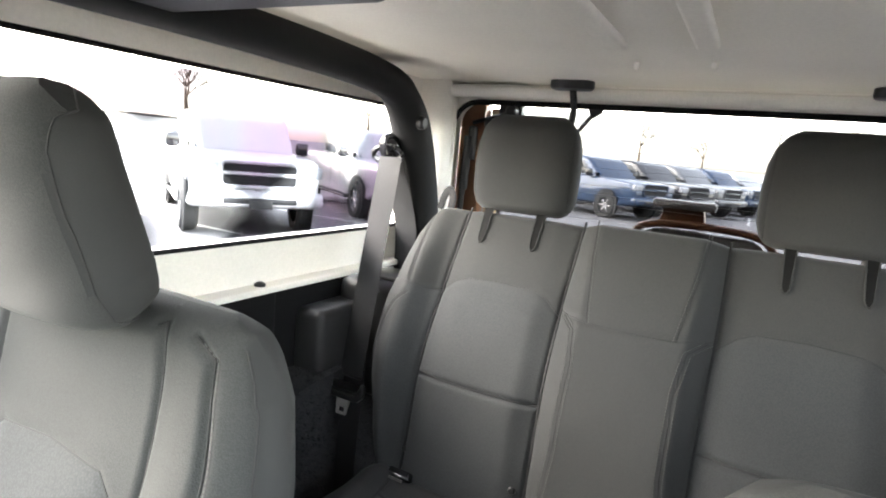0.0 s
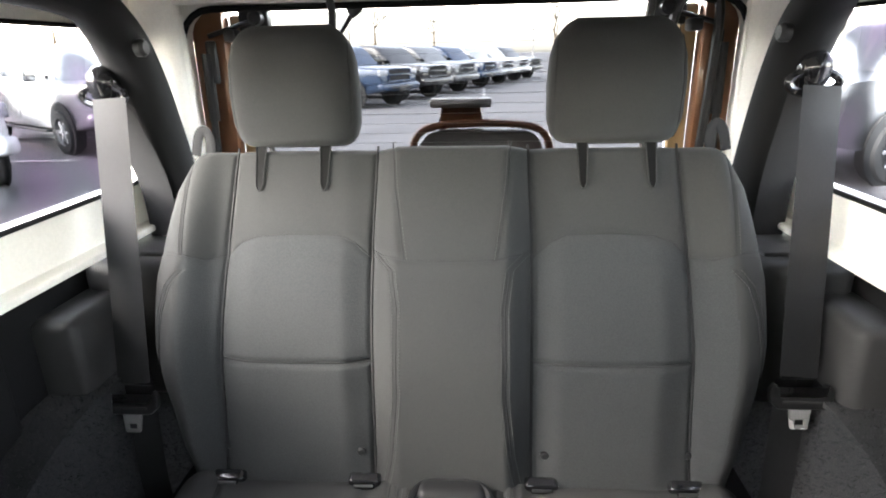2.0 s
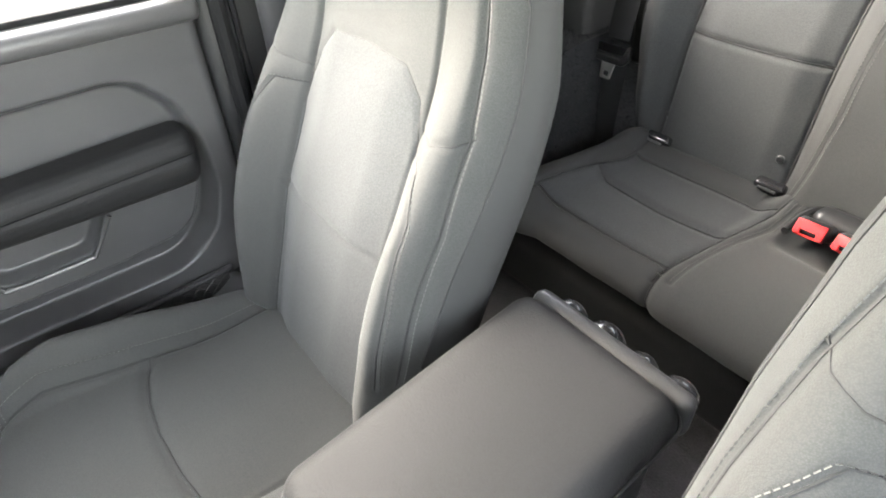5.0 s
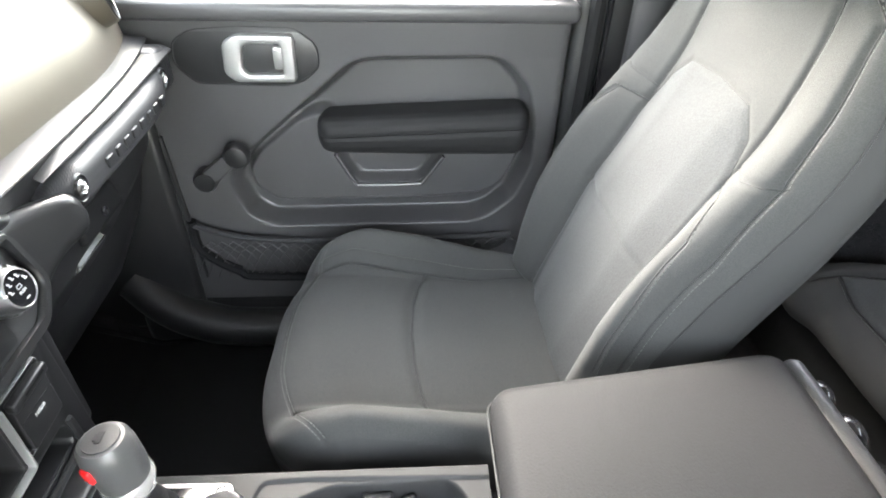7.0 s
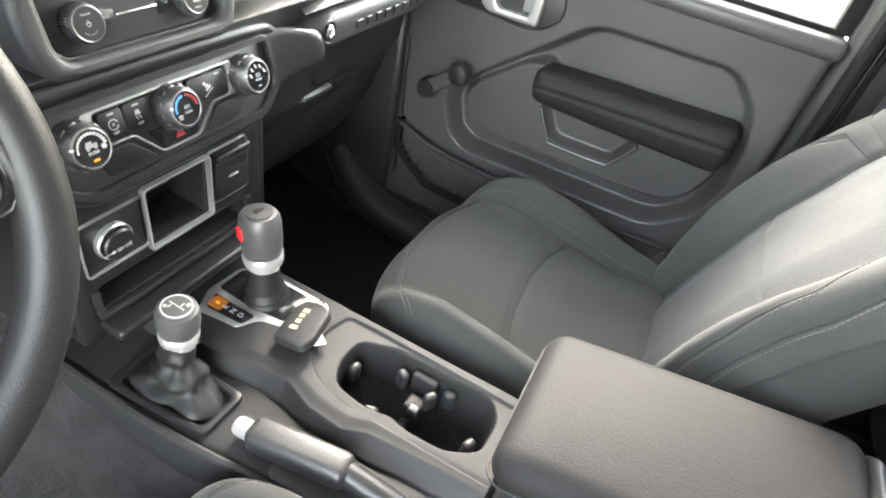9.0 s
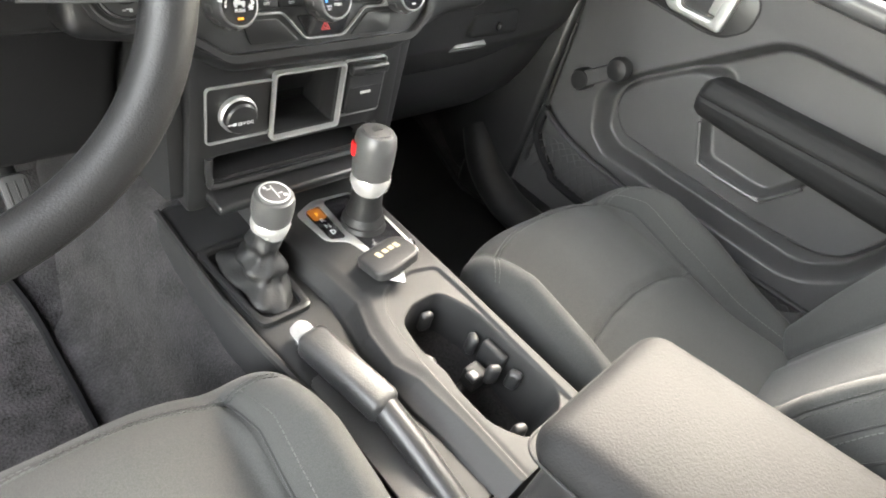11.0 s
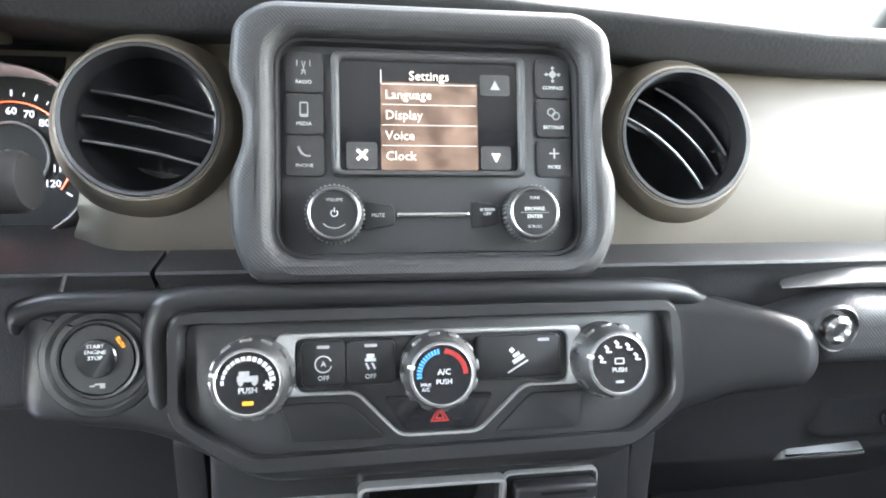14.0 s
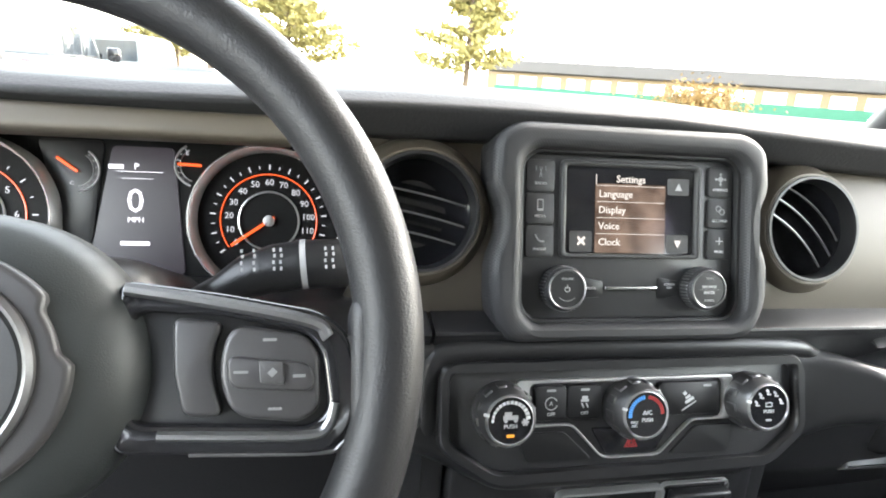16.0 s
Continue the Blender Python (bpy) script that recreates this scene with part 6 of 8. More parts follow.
# lever in paler grey than the lid, painting in the light on its scoop
part("latch_lever", slab(soften([(-0.055, -0.014), (0.032, -0.014), (0.022, 0.016), (-0.040, 0.016)], 0.005), 0.020, plane((0.372, 0.040, 1.047), (1, 0, 0), (0, 0.62, 0.78)), 0.004, 3), KNOBGREY, gl, "latch lever, paler for the light it catches")

# ---- instrument cluster ----
cl = thing("instrument_cluster", "instrument cluster with two round dials and a lit centre display", "instrument cluster", at=(-0.41, 0.07, 1.32))
MC = plane((-0.412, 0.096, 1.312), (1, 0, 0), (0, 0.25, 0.97))
part("hood", slab(rrect(-0.205, -0.100, 0.195, 0.096, 0.06), 0.030, MC @ pose(0, 0, -0.005), 0.008, holes=[rrect(-0.192, -0.090, 0.187, 0.087, 0.055)]), SATIN, cl)
part("back_plate", slab(rrect(-0.195, -0.093, 0.195, 0.090, 0.055), 0.004, MC @ pose(0, 0, -0.010), 0), DIALBLACK, cl)
part("bronze_brow", sweep_x(soften([(0.075, 1.381), (0.010, 1.379), (-0.001, 1.386), (0.006, 1.402), (0.075, 1.404)], 0.005, 3), -0.64, -0.285, 10), BRONZE, cl, "bronze brow over the dials")
part("binnacle_side", slab(soften([(-0.089, 0.056), (-0.036, 0.056), (-0.046, -0.034), (-0.066, -0.034), (-0.074, 0.0)], 0.006), 0.004, MC @ pose(0, 0, -0.008), 0.001), SATIN, cl)
part("centre_display", slab(soften([(-0.030, 0.052), (0.020, 0.052), (0.030, -0.060), (-0.050, -0.060)], 0.005), 0.002, MC @ pose(0, 0, -0.006), 0), DISPLAYVIOLET, cl, "dim lit display")
words("display_words", "0", 0.030, MC @ pose(-0.0113, 0.0035, -0.0035), CLUSTERTEXT, cl)
words("display_words", "MPH", 0.0068, MC @ pose(-0.0110, -0.0125, -0.0035), CLUSTERTEXT, cl)
words("display_words", "P", 0.0080, MC @ pose(-0.0105, 0.0345, -0.0035), CLUSTERTEXT, cl)
bars("display_words", [(-0.0270, 0.0340, 0.012, 0.0038, 0), (-0.0115, -0.0330, 0.024, 0.0036, 0), (-0.008, 0.0300, 0.038, 0.0005, 0), (-0.010, 0.0240, 0.026, 0.0004, 0)], MC @ pose(0, 0, -0.0038), CLUSTERTEXT, cl, 0.0003)


def dial(x, digits, needle, top):
    d = thing("dial")
    d.parent, d.location = cl, -cl.location
    m = MC @ pose(x, -0.0105, 0)
    part("bright_ring", lathe([(0.070, -0.006), (0.0688, 0.010), (0.0668, 0.0125), (0.0645, 0.010), (0.062, -0.004)], m, 64), BRIGHT, d, "bright dial ring")
    part("face", lathe([(0.063, -0.004), (0, -0.004)], m, 48), DIALBLACK, d)
    part("hub_ring", tube([m @ Vector((0.0265 * math.cos(g), 0.0265 * math.sin(g), -0.002)) for g in np.linspace(0, 2 * math.pi, 49)[:-1]], 0.0010, 5, closed=True), SILVER, d)
    part("red_arc", tube([m @ Vector((0.0425 * math.cos(g), 0.0425 * math.sin(g), -0.003)) for g in np.linspace(radians(215), radians(-35), 50)], 0.0006, 4), NEEDLE, d)
    n = len(digits)
    for i, wd in enumerate(digits):
        a = radians(215 - 250 * i / (n - 1))
        words("numeral", wd, 0.0080, m @ pose(0.0352 * math.cos(a), 0.0352 * math.sin(a), -0.003), DIALTEXT, d)
        bars("tick", [(0.0492 * math.cos(a), 0.0492 * math.sin(a), 0.0048, 0.0013, math.degrees(a))], m @ pose(0, 0, -0.0036), DIALTEXT, d, 0.0003)
        if i < n - 1:
            a = radians(215 - 250 * (i + 0.5) / (n - 1))
            bars("tick", [(0.0490 * math.cos(a), 0.0490 * math.sin(a), 0.0030, 0.0008, math.degrees(a))], m @ pose(0, 0, -0.0036), DIALTEXT, d, 0.0003)
    part("needle", rbox((0.046, 0.0026, 0.0015), (0.017, 0, 0.0005), 0.0006, 1, m @ pose(0, 0, 0, 0, 0, needle)), NEEDLE, d, "orange needle")
    part("needle_cap", lathe([(0.005, -0.003), (0.005, 0.002), (0, 0.003)], m, 20), SILVER, d)


dial(0.102, ("0", "10", "20", "30", "40", "50", "60", "70", "80", "90", "100", "110", "120"), 215, 120)
dial(-0.139, ("0", "1", "2", "3", "4", "5", "6", "7"), 215, 7)
for x, v, g0, g1, rot, hand in ((-0.0595, 0.030, -80, 55, 144, "C"), (0.0405, 0.0375, 120, 250, 178, "E")):
    g_ = thing("fuel_gauge" if hand == "E" else "heat_gauge")
    g_.parent, g_.location = cl, -cl.location
    m = MC @ pose(x, v, -0.003)
    for r_, w_ in ((0.0195, 0.0009), (0.0150, 0.0004)):
        part("arc", tube([m @ Vector((r_ * math.cos(g), r_ * math.sin(g), 0)) for g in np.linspace(radians(g0), radians(g1), 18)], w_, 4), GREYPRINT, g_)
    for a in np.linspace(radians(g0 + 8), radians(g1 - 8), 7):
        bars("tick", [(0.0172 * math.cos(a), 0.0172 * math.sin(a), 0.0020, 0.0006, math.degrees(a))], m, DIALTEXT, g_, 0.0003)
    part("needle", rbox((0.020, 0.0024, 0.001), (0.007, 0, 0.001), 0.0004, 1, m @ pose(0, 0, 0, 0, 0, rot)), NEEDLE, g_, "short orange needle")
    words("letter", hand, 0.0048, m @ pose(0.010 * math.cos(radians(g0)) - 0.004, 0.012 * math.sin(radians(g0)), 0), DIALTEXT, g_)

# ---- steering wheel ----
sw = thing("steering_wheel", "black grained steering wheel with spoke buttons", "steering wheel", at=(-0.405, -0.16, 1.28))
MW = plane((-0.4285, -0.1494, 1.295), (1, 0, 0), (0, 0.407, 0.914)) @ Matrix.Scale(1.12, 4)
R = 0.184
rimpts = [MW @ Vector((R * math.cos(g), R * math.sin(g), 0)) for g in np.linspace(0, 2 * math.pi, 97)[:-1]]
part("rim", tube(rimpts, 0.0192, 18, closed=True), WHEELSKIN, sw, "grained black rim")
part("hub_pad", lathe([(0.070, -0.035), (0.0775, -0.012), (0.0765, 0.002), (0.070, 0.013), (0.056, 0.021), (0.035, 0.025), (0, 0.026)], MW @ pose(0, -0.010, 0) @ Matrix.Diagonal((1.0, 0.92, 1, 1)), 64), HUBPAD, sw, "smooth black airbag pad")
lobes = []
for g in np.linspace(0, 2 * math.pi, 121)[:-1]:
    notch = sum(bump(math.cos(g - c), 0.955, 0.985) for c in (0.36, math.pi - 0.36, -1.57))
    lobes.append(((0.0535 - 0.0045 * notch) * math.cos(g), -0.008 + (0.0500 - 0.0045 * notch) * math.sin(g)))
part("badge_bezel", slab(lobes, 0.010, MW @ pose(0, 0, 0.0165), 0.003, 3), KEYBLACK, sw, "black lobed bezel")
part("badge_disc", lathe([(0.040, 0.0), (0.036, 0.004), (0, 0.005)], MW @ pose(0, -0.008, 0.0245), 48), SATIN, sw)
part("hub_ring", lathe([(0.0418, 0.024), (0.0414, 0.0285), (0.0395, 0.0300), (0.0376, 0.0285), (0.0372, 0.024)], MW @ pose(0, -0.008, 0), 64), SMOKE, sw, "broad satin metal ring")
MP = MW @ pose(0, -0.002, 0) @ Matrix.Diagonal((1, 0.80, 1, 1))
mirror = lambda pts, s: [(s * x, v) for x, v in pts]
for s in (1, -1):
    sp = soften(mirror([(0.062, 0.031), (0.1085, 0.0245), (0.151, 0.0165), (0.164, 0.006), (0.168, -0.008), (0.168, -0.034), (0.161, -0.046), (0.150, -0.049), (0.062, -0.045)], s), 0.008, 4)
    hole = soften(mirror([(0.070, 0.0165), (0.108, 0.0140), (0.144, 0.0065), (0.151, -0.002), (0.155, -0.029), (0.147, -0.0365), (0.070, -0.032)], s), 0.007, 4)
    part("spoke", slab(sp, 0.014, MW @ pose(0, 0, -0.014), 0.004, 3), SATIN, sw, "satin black spoke")
    part("spoke_rim", slab(sp, 0.008, MW @ pose(0, 0, -0.001), 0.0032, 4, holes=[hole]), GLOSSBLACK, sw, "gloss black spoke frame")
    oval = soften(mirror([(0.110, 0.0110), (0.144, 0.0055), (0.1505, -0.003), (0.1515, -0.028), (0.143, -0.0345), (0.112, -0.031), (0.1055, -0.010)], s), 0.010, 5)
    part("switch_pack", slab(oval, 0.006, MW @ pose(0, 0, 0.001), 0.0028, 4), KEYBLACK, sw, "black rounded spoke switches")
    part("switch_bar", slab(soften(mirror([(0.1095, -0.0035), (0.1475, -0.0078), (0.1490, -0.0205), (0.1115, -0.0182)], s), 0.0055, 4), 0.003, MW @ pose(0, 0, 0.0062), 0.0013, 3), KEYBLACK, sw)
    part("switch", slab(soften(mirror([(0.1238, -0.0055), (0.1345, -0.0065), (0.1355, -0.0170), (0.1248, -0.0160)], s), 0.0016, 3), 0.002, MW @ pose(0, 0, 0.0088), 0.0007), GREYTRIM, sw)
    bars("switch_print", [(s * 0.1285, 0.0034, 0.0060, 0.0013, 0), (s * 0.1164, -0.0108, 0.0062, 0.0012, 0), (s * 0.1418, -0.0130, 0.0056, 0.0014, 0), (s * 0.1315, -0.0272, 0.0060, 0.0012, 0), (s * 0.1300, -0.0112, 0.0034, 0.0030, 45)], MW @ pose(0, 0, 0.0109), DIMPRINT, sw, 0.0002)
    part("thumb_pad", slab(soften(mirror([(0.0855, 0.0140), (0.1075, 0.0115), (0.1030, -0.001), (0.1035, -0.014), (0.1085, -0.0310), (0.0915, -0.0300), (0.0865, -0.010)], s), 0.005, 4), 0.005, MW @ pose(0, 0, 0.0005), 0.0022, 3), KEYBLACK, sw)
    for ln, r_ in (((( 0.066, 0.0265), (0.1085, 0.0195), (0.1470, 0.0112), (0.1545, 0.0040)), 0.0036), (((0.082, -0.0375), (0.120, -0.0395), (0.148, -0.0400), (0.1555, -0.0350), (0.1580, -0.026)), 0.0028), (((0.1635, 0.004), (0.1672, -0.008), (0.1672, -0.034), (0.1605, -0.0455), (0.150, -0.0485), (0.095, -0.0465)), 0.0011)):
        part("spoke_bead", tube([MW @ Vector((s * x, v, 0.0066 if r_ > 0.0015 else 0.005)) for x, v in ln], r_, 8, 24), SMOKE, sw, "satin metal bead")
    part("rim_bridge", slab(soften([(s * 0.164, -0.046), (s * 0.172, -0.058), (s * 0.176, -0.082), (s * 0.189, -0.060), (s * 0.192, -0.01), (s * 0.190, 0.040), (s * 0.180, 0.062), (s * 0.172, 0.040), (s * 0.164, 0.024)], 0.006, 3), 0.022, MP @ pose(0, 0, -0.011), 0.008, 4), WHEELSKIN, sw, "grained thumb grip")
part("low_spoke", slab(soften([(-0.030, -0.08), (0.030, -0.08), (0.022, -0.178), (-0.022, -0.178)], 0.008), 0.016, MW @ pose(0, 0, -0.012), 0.005), SATIN, sw)
col = thing("steering_column", "black steering column shroud with a wiper stalk", "steering column", at=(-0.405, 0.0, 1.2))
part("shroud", rbox((0.13, 0.11, 0.20), (0, 0, 0), 0.03, 4, MW @ pose(0, -0.005, -0.15)), BLACK, col)
part("stalk_arm", tube([(-0.3846, 0.0134, 1.2427), (-0.3551, -0.0043, 1.2615), (-0.3292, -0.0161, 1.2769)], [0.0095, 0.0106, 0.0130], 14), SATIN, col)
part("stalk", tube([(-0.3339, -0.0161, 1.2745), (-0.3150, -0.0161, 1.2863), (-0.2938, -0.0161, 1.2934), (-0.2749, -0.0161, 1.2963)], [0.0124, 0.0160, 0.0180, 0.0184], 24), BLACK, col, "black stalk with printed symbols")
part("stalk_collar", tube([(-0.2755, -0.0161, 1.2963), (-0.2713, -0.0161, 1.2967)], 0.0188, 24), GREYPRINT, col)
part("stalk_end", tube([(-0.2719, -0.0161, 1.2967), (-0.2442, -0.0161, 1.2975), (-0.2401, -0.0161, 1.2976)], [0.0185, 0.0185, 0.0160], 24), SATIN, col, "turning end of the stalk")
marks = [(x + dx, v, 0.0014, 0.0022, 0) for x in (-0.041, -0.034, -0.0225, -0.0185, 0.008, 0.0125) for v, dx in ((-0.0055, 0.0004), (-0.0015, 0.0), (0.0025, 0.0006), (0.006, 0.0002))]
bars("stalk_print", marks, plane((-0.2678, -0.0330, 1.3067), (1, 0, 0.05), (0, 0.5, 0.866)) @ Matrix.Scale(1.18, 4), GREYPRINT, col, 0.0003)

# ---- pedals ----
for x, w_, h_, nm in ((-0.395, 0.085, 0.055, "brake_pedal"), (-0.285, 0.038, 0.062, "accelerator_pedal")):
    t = thing(nm, "metal pedal with rubber ribs in the driver footwell", "pedal", "pedals", at=(x, 0.25, 0.75))
    m = plane((x, 0.245, 0.775), (1, 0, 0), (0, 0.5, 0.86))
    part("pad", slab(rrect(-w_ / 2, -h_ / 2, w_ / 2, h_ / 2, 0.010), 0.010, m, 0.003), GREYTRIM, t, "worn grey pad")
    n = int(w_ / 0.011)
    for i in range(n):
        part("rib", rbox((0.0030, h_ * 0.7, 0.003), (-w_ / 2 + 0.009 + i * 0.011, 0, 0.011), 0.0015, 1, m), BLACK, t)
    part("arm", tube([m @ Vector((0, 0, 0)), m @ Vector((0, 0.05, -0.03)), (x, 0.33, 0.95)], 0.011, 10), BLACK, t)

# ---- centre console ----


def depth_in(poly, Y, Zz):
    """Distance inside a polygon's edge, negative outside."""
    best, sign = np.full(Y.shape, 9.0), np.zeros(Y.shape, bool)
    for (y0, z0), (y1, z1) in zip(poly, poly[1:] + poly[:1]):
        dy, dz = y1 - y0, z1 - z0
        k = np.clip(((Y - y0) * dy + (Zz - z0) * dz) / (dy * dy + dz * dz), 0, 1)
        best = np.minimum(best, np.hypot(Y - y0 - k * dy, Zz - z0 - k * dz))
        sign ^= ((z0 > Zz) != (z1 > Zz)) & (Y < (Zz - z0) * dy / (dz if abs(dz) > 1e-9 else 1e-9) + y0)
    return np.where(sign, best, -best)


con = thing("centre_console", "black moulded centre console with cup holders and shifter bays", "console", at=(0, -0.3, 0.6))
top = lambda y: 0.862 - 0.03 * max(0.0, (-y - 0.25)) / 0.25
deck = soften([(-0.168, 0.06), (0.125, 0.06), (0.128, -0.20), (0.118, -0.53), (-0.118, -0.53), (-0.150, -0.33), (-0.170, -0.16)], 0.02, 4)
cup_hole = soften([(-0.006, -0.292), (0.024, -0.276), (0.072, -0.278), (0.093, -0.330), (0.094, -0.482), (0.066, -0.502), (0.010, -0.500), (-0.013, -0.460), (-0.014, -0.406), (-0.008, -0.380), (-0.015, -0.340)], 0.014, 5)
part("deck", slab(deck, 0.30, pose(0, 0, 0.550), 0.014, 4, holes=[rrect(-0.022, -0.510, 0.100, -0.268, 0.02)]), CONSOLE, con)
part("deck_lip", tube([(-0.166, 0.05, 0.848), (-0.168, -0.16, 0.850), (-0.149, -0.33, 0.848), (-0.118, -0.52, 0.842)], 0.006, 8, 30), CONSOLE, con)
# raised spine: a stepped driver's flank, a framed tray and the cup opening
tray = soften([(0.100, -0.240), (0.056, -0.229), (0.006, -0.240), (-0.016, -0.268), (-0.027, -0.310), (-0.029, -0.370), (-0.028, -0.540), (0.096, -0.540), (0.102, -0.300)], 0.012, 4)
nu, nv_ = 150, 380
Yc = np.repeat(np.linspace(0.06, -0.53, nv_)[:, None], nu, 1)
foot = np.interp(-Yc, [-0.06, 0.09, 0.15, 0.207, 0.245, 0.292, 0.39, 0.43, 0.53], [-0.070, -0.070, -0.066, -0.059, -0.064, -0.073, -0.072, -0.066, -0.060])
ridge = np.interp(-Yc, [-0.06, 0.09, 0.14, 0.194, 0.236, 0.284, 0.336, 0.369, 0.458, 0.53], [-0.060, -0.059, -0.053, -0.043, -0.039, -0.056, -0.060, -0.046, -0.039, -0.037])
Xc = foot - 0.006 + (0.122 - foot + 0.006) * np.linspace(0, 1, nu)[None, :]
Hc = 0.846 + 0.008 * bump(Xc, foot - 0.004, foot + 0.003) + 0.018 * np.clip((Xc - foot) / (ridge - foot), 0, 1) ** 1.3 + 0.004 * bump(Xc, ridge, ridge + 0.020)
Hc -= 0.0045 * bump(depth_in(tray, Xc, Yc), -0.0015, 0.0025)
Hc -= 0.020 * bump(Xc, 0.108, 0.122) ** 2
bowl = bump(depth_in(cup_hole, Xc, Yc), -0.002, 0.0085)
Hc = Hc * (1 - bowl) + bowl * (0.775 + 0.034 * np.exp(-((Yc + 0.386) / 0.012) ** 4) + 0.03 * bump(-Xc, 0.02, 0.05))
me_v = np.stack([Xc, Yc, Hc], -1).reshape(-1, 3)
me_f = [(j * nu + i, (j + 1) * nu + i, (j + 1) * nu + i + 1, j * nu + i + 1) for j in range(nv_ - 1) for i in range(nu - 1)]
from_arrays("spine", me_v, me_f, CONSOLE, con, "raised black spine with a framed cup tray")
for cx, cy, turns in ((0.038, -0.332, (200, 80, 330)), (0.042, -0.442, (60, 20, 250))):
    part("cup_ring", lathe([(0.036, 0.0), (0.034, 0.004), (0.030, 0.004), (0.028, 0.0), (0, 0.0)], pose(cx, cy, 0.7755), 40), CONSOLE, con)
    for a in turns:
        part("cup_finger", rbox((0.014, 0.020, 0.034), (0.043, 0, 0.062), 0.0068, 4, pose(cx, cy, 0.776, 0, 0, a)), BLACKSOFT, con, "rounded rubber cup finger")
part("cup_clip", rbox((0.026, 0.026, 0.030), (0.052, -0.388, 0.822), 0.004, 3), CONSOLE, con)
part("clip_tab", rbox((0.014, 0.016, 0.010), (0.040, -0.392, 0.836), 0.003, 3), BLACKSOFT, con)
part("clip_back", rbox((0.014, 0.040, 0.040), (0.084, -0.386, 0.838), 0.004, 3), CONSOLE, con)

# automatic shifter
shf = thing("gear_shifter", "black gear shifter with silver collar in a silver-rimmed gate", "gear shifter", at=(0.058, -0.13, 0.865))
gate_poly = soften([(-0.020, -0.062), (0.020, -0.044), (0.086, -0.050), (0.102, -0.120), (0.100, -0.206), (0.060, -0.216), (0.026, -0.180), (0.016, -0.142), (-0.012, -0.128)], 0.010, 4)
part("gate", slab(gate_poly, 0.007, pose(0, 0, 0.870), 0.0025, 3), SILVER, shf, "silver gate plate")
part("boot_base", slab(soften([(0.032, -0.054), (0.082, -0.056), (0.095, -0.122), (0.094, -0.196), (0.062, -0.206), (0.034, -0.172), (0.028, -0.120)], 0.008, 4), 0.004, pose(0, 0, 0.8740), 0.001), GLOSSBLACK, shf)
part("position_window", slab(soften([(-0.006, -0.066), (0.020, -0.060), (0.018, -0.134), (-0.004, -0.128)], 0.005), 0.002, pose(0, 0, 0.8765), 0.0005), GLOSSBLACK, shf)
part("position_glow", slab(rrect(-0.004, -0.088, 0.018, -0.064, 0.004), 0.0004, pose(0, 0, 0.8784), 0), AMBERDIM, shf, "dim amber glow under the letter")
for i, wd in enumerate("PRND"):
    words("position_letter", wd, 0.0115, pose(0.0075, -0.077 - i * 0.0135, 0.8788, 0, 0, 0), AMBER if i == 0 else WHITEPRINT, shf)
bm = lathe([(0.036, 0.0), (0.031, 0.008), (0.032, 0.012), (0.0265, 0.022), (0.0275, 0.027), (0.0235, 0.038), (0.0225, 0.060), (0.0215, 0.075)], plane((0.060, -0.118, 0.874), (1, 0, 0), (0, 1, -0.08)), 28)
part("boot", bm, BOOT, shf, "gathered black boot")
mk = plane((0.058, -0.116, 0.955), (1, 0, 0), (0, 1, -0.08))
part("collar", lathe([(0.0225, -0.016), (0.0260, -0.011), (0.0284, -0.002), (0.0288, 0.007), (0.0270, 0.011)], mk, 36), BRIGHT, shf, "bright collar")
part("knob", lathe([(0.0245, 0.006), (0.0262, 0.012), (0.0278, 0.032), (0.0280, 0.058), (0.0262, 0.070), (0.0225, 0.0755), (0.0185, 0.0762)], mk @ Matrix.Diagonal((1.0, 1.04, 1, 1)), 40), KNOBGREY, shf, "dark grey knob")
part("knob_cap", lathe([(0.0190, 0.0755), (0.0182, 0.0778), (0, 0.0790)], mk @ Matrix.Diagonal((1.0, 1.04, 1, 1)), 32), GREYTRIM, shf)
bars("knob_mark", [(0, 0, 0.014, 0.006, 0), (0, 0.004, 0.008, 0.004, 0)], mk @ pose(0, 0, 0.0788), SATIN, shf, 0.001)
part("release_button", rbox((0.007, 0.014, 0.020), (0, 0, 0), 0.003, 3, mk @ pose(0, 0, 0, 0, 0, -28) @ pose(-0.0280, 0, 0.050)), RED, shf, "red release button")

# transfer lever
tc = thing("transfer_lever", "short black transfer lever with a printed cap and gathered boot", "lever", at=(-0.105, -0.13, 0.85))
part("bezel", slab(soften([(-0.162, -0.050), (-0.078, -0.050), (-0.080, -0.202), (-0.152, -0.202)], 0.012), 0.008, pose(0, 0, 0.852), 0.003, holes=[soften([(-0.152, -0.060), (-0.088, -0.060), (-0.090, -0.192), (-0.144, -0.192)], 0.010)]), SATIN, tc)
bm = bmesh.new()
rings = []
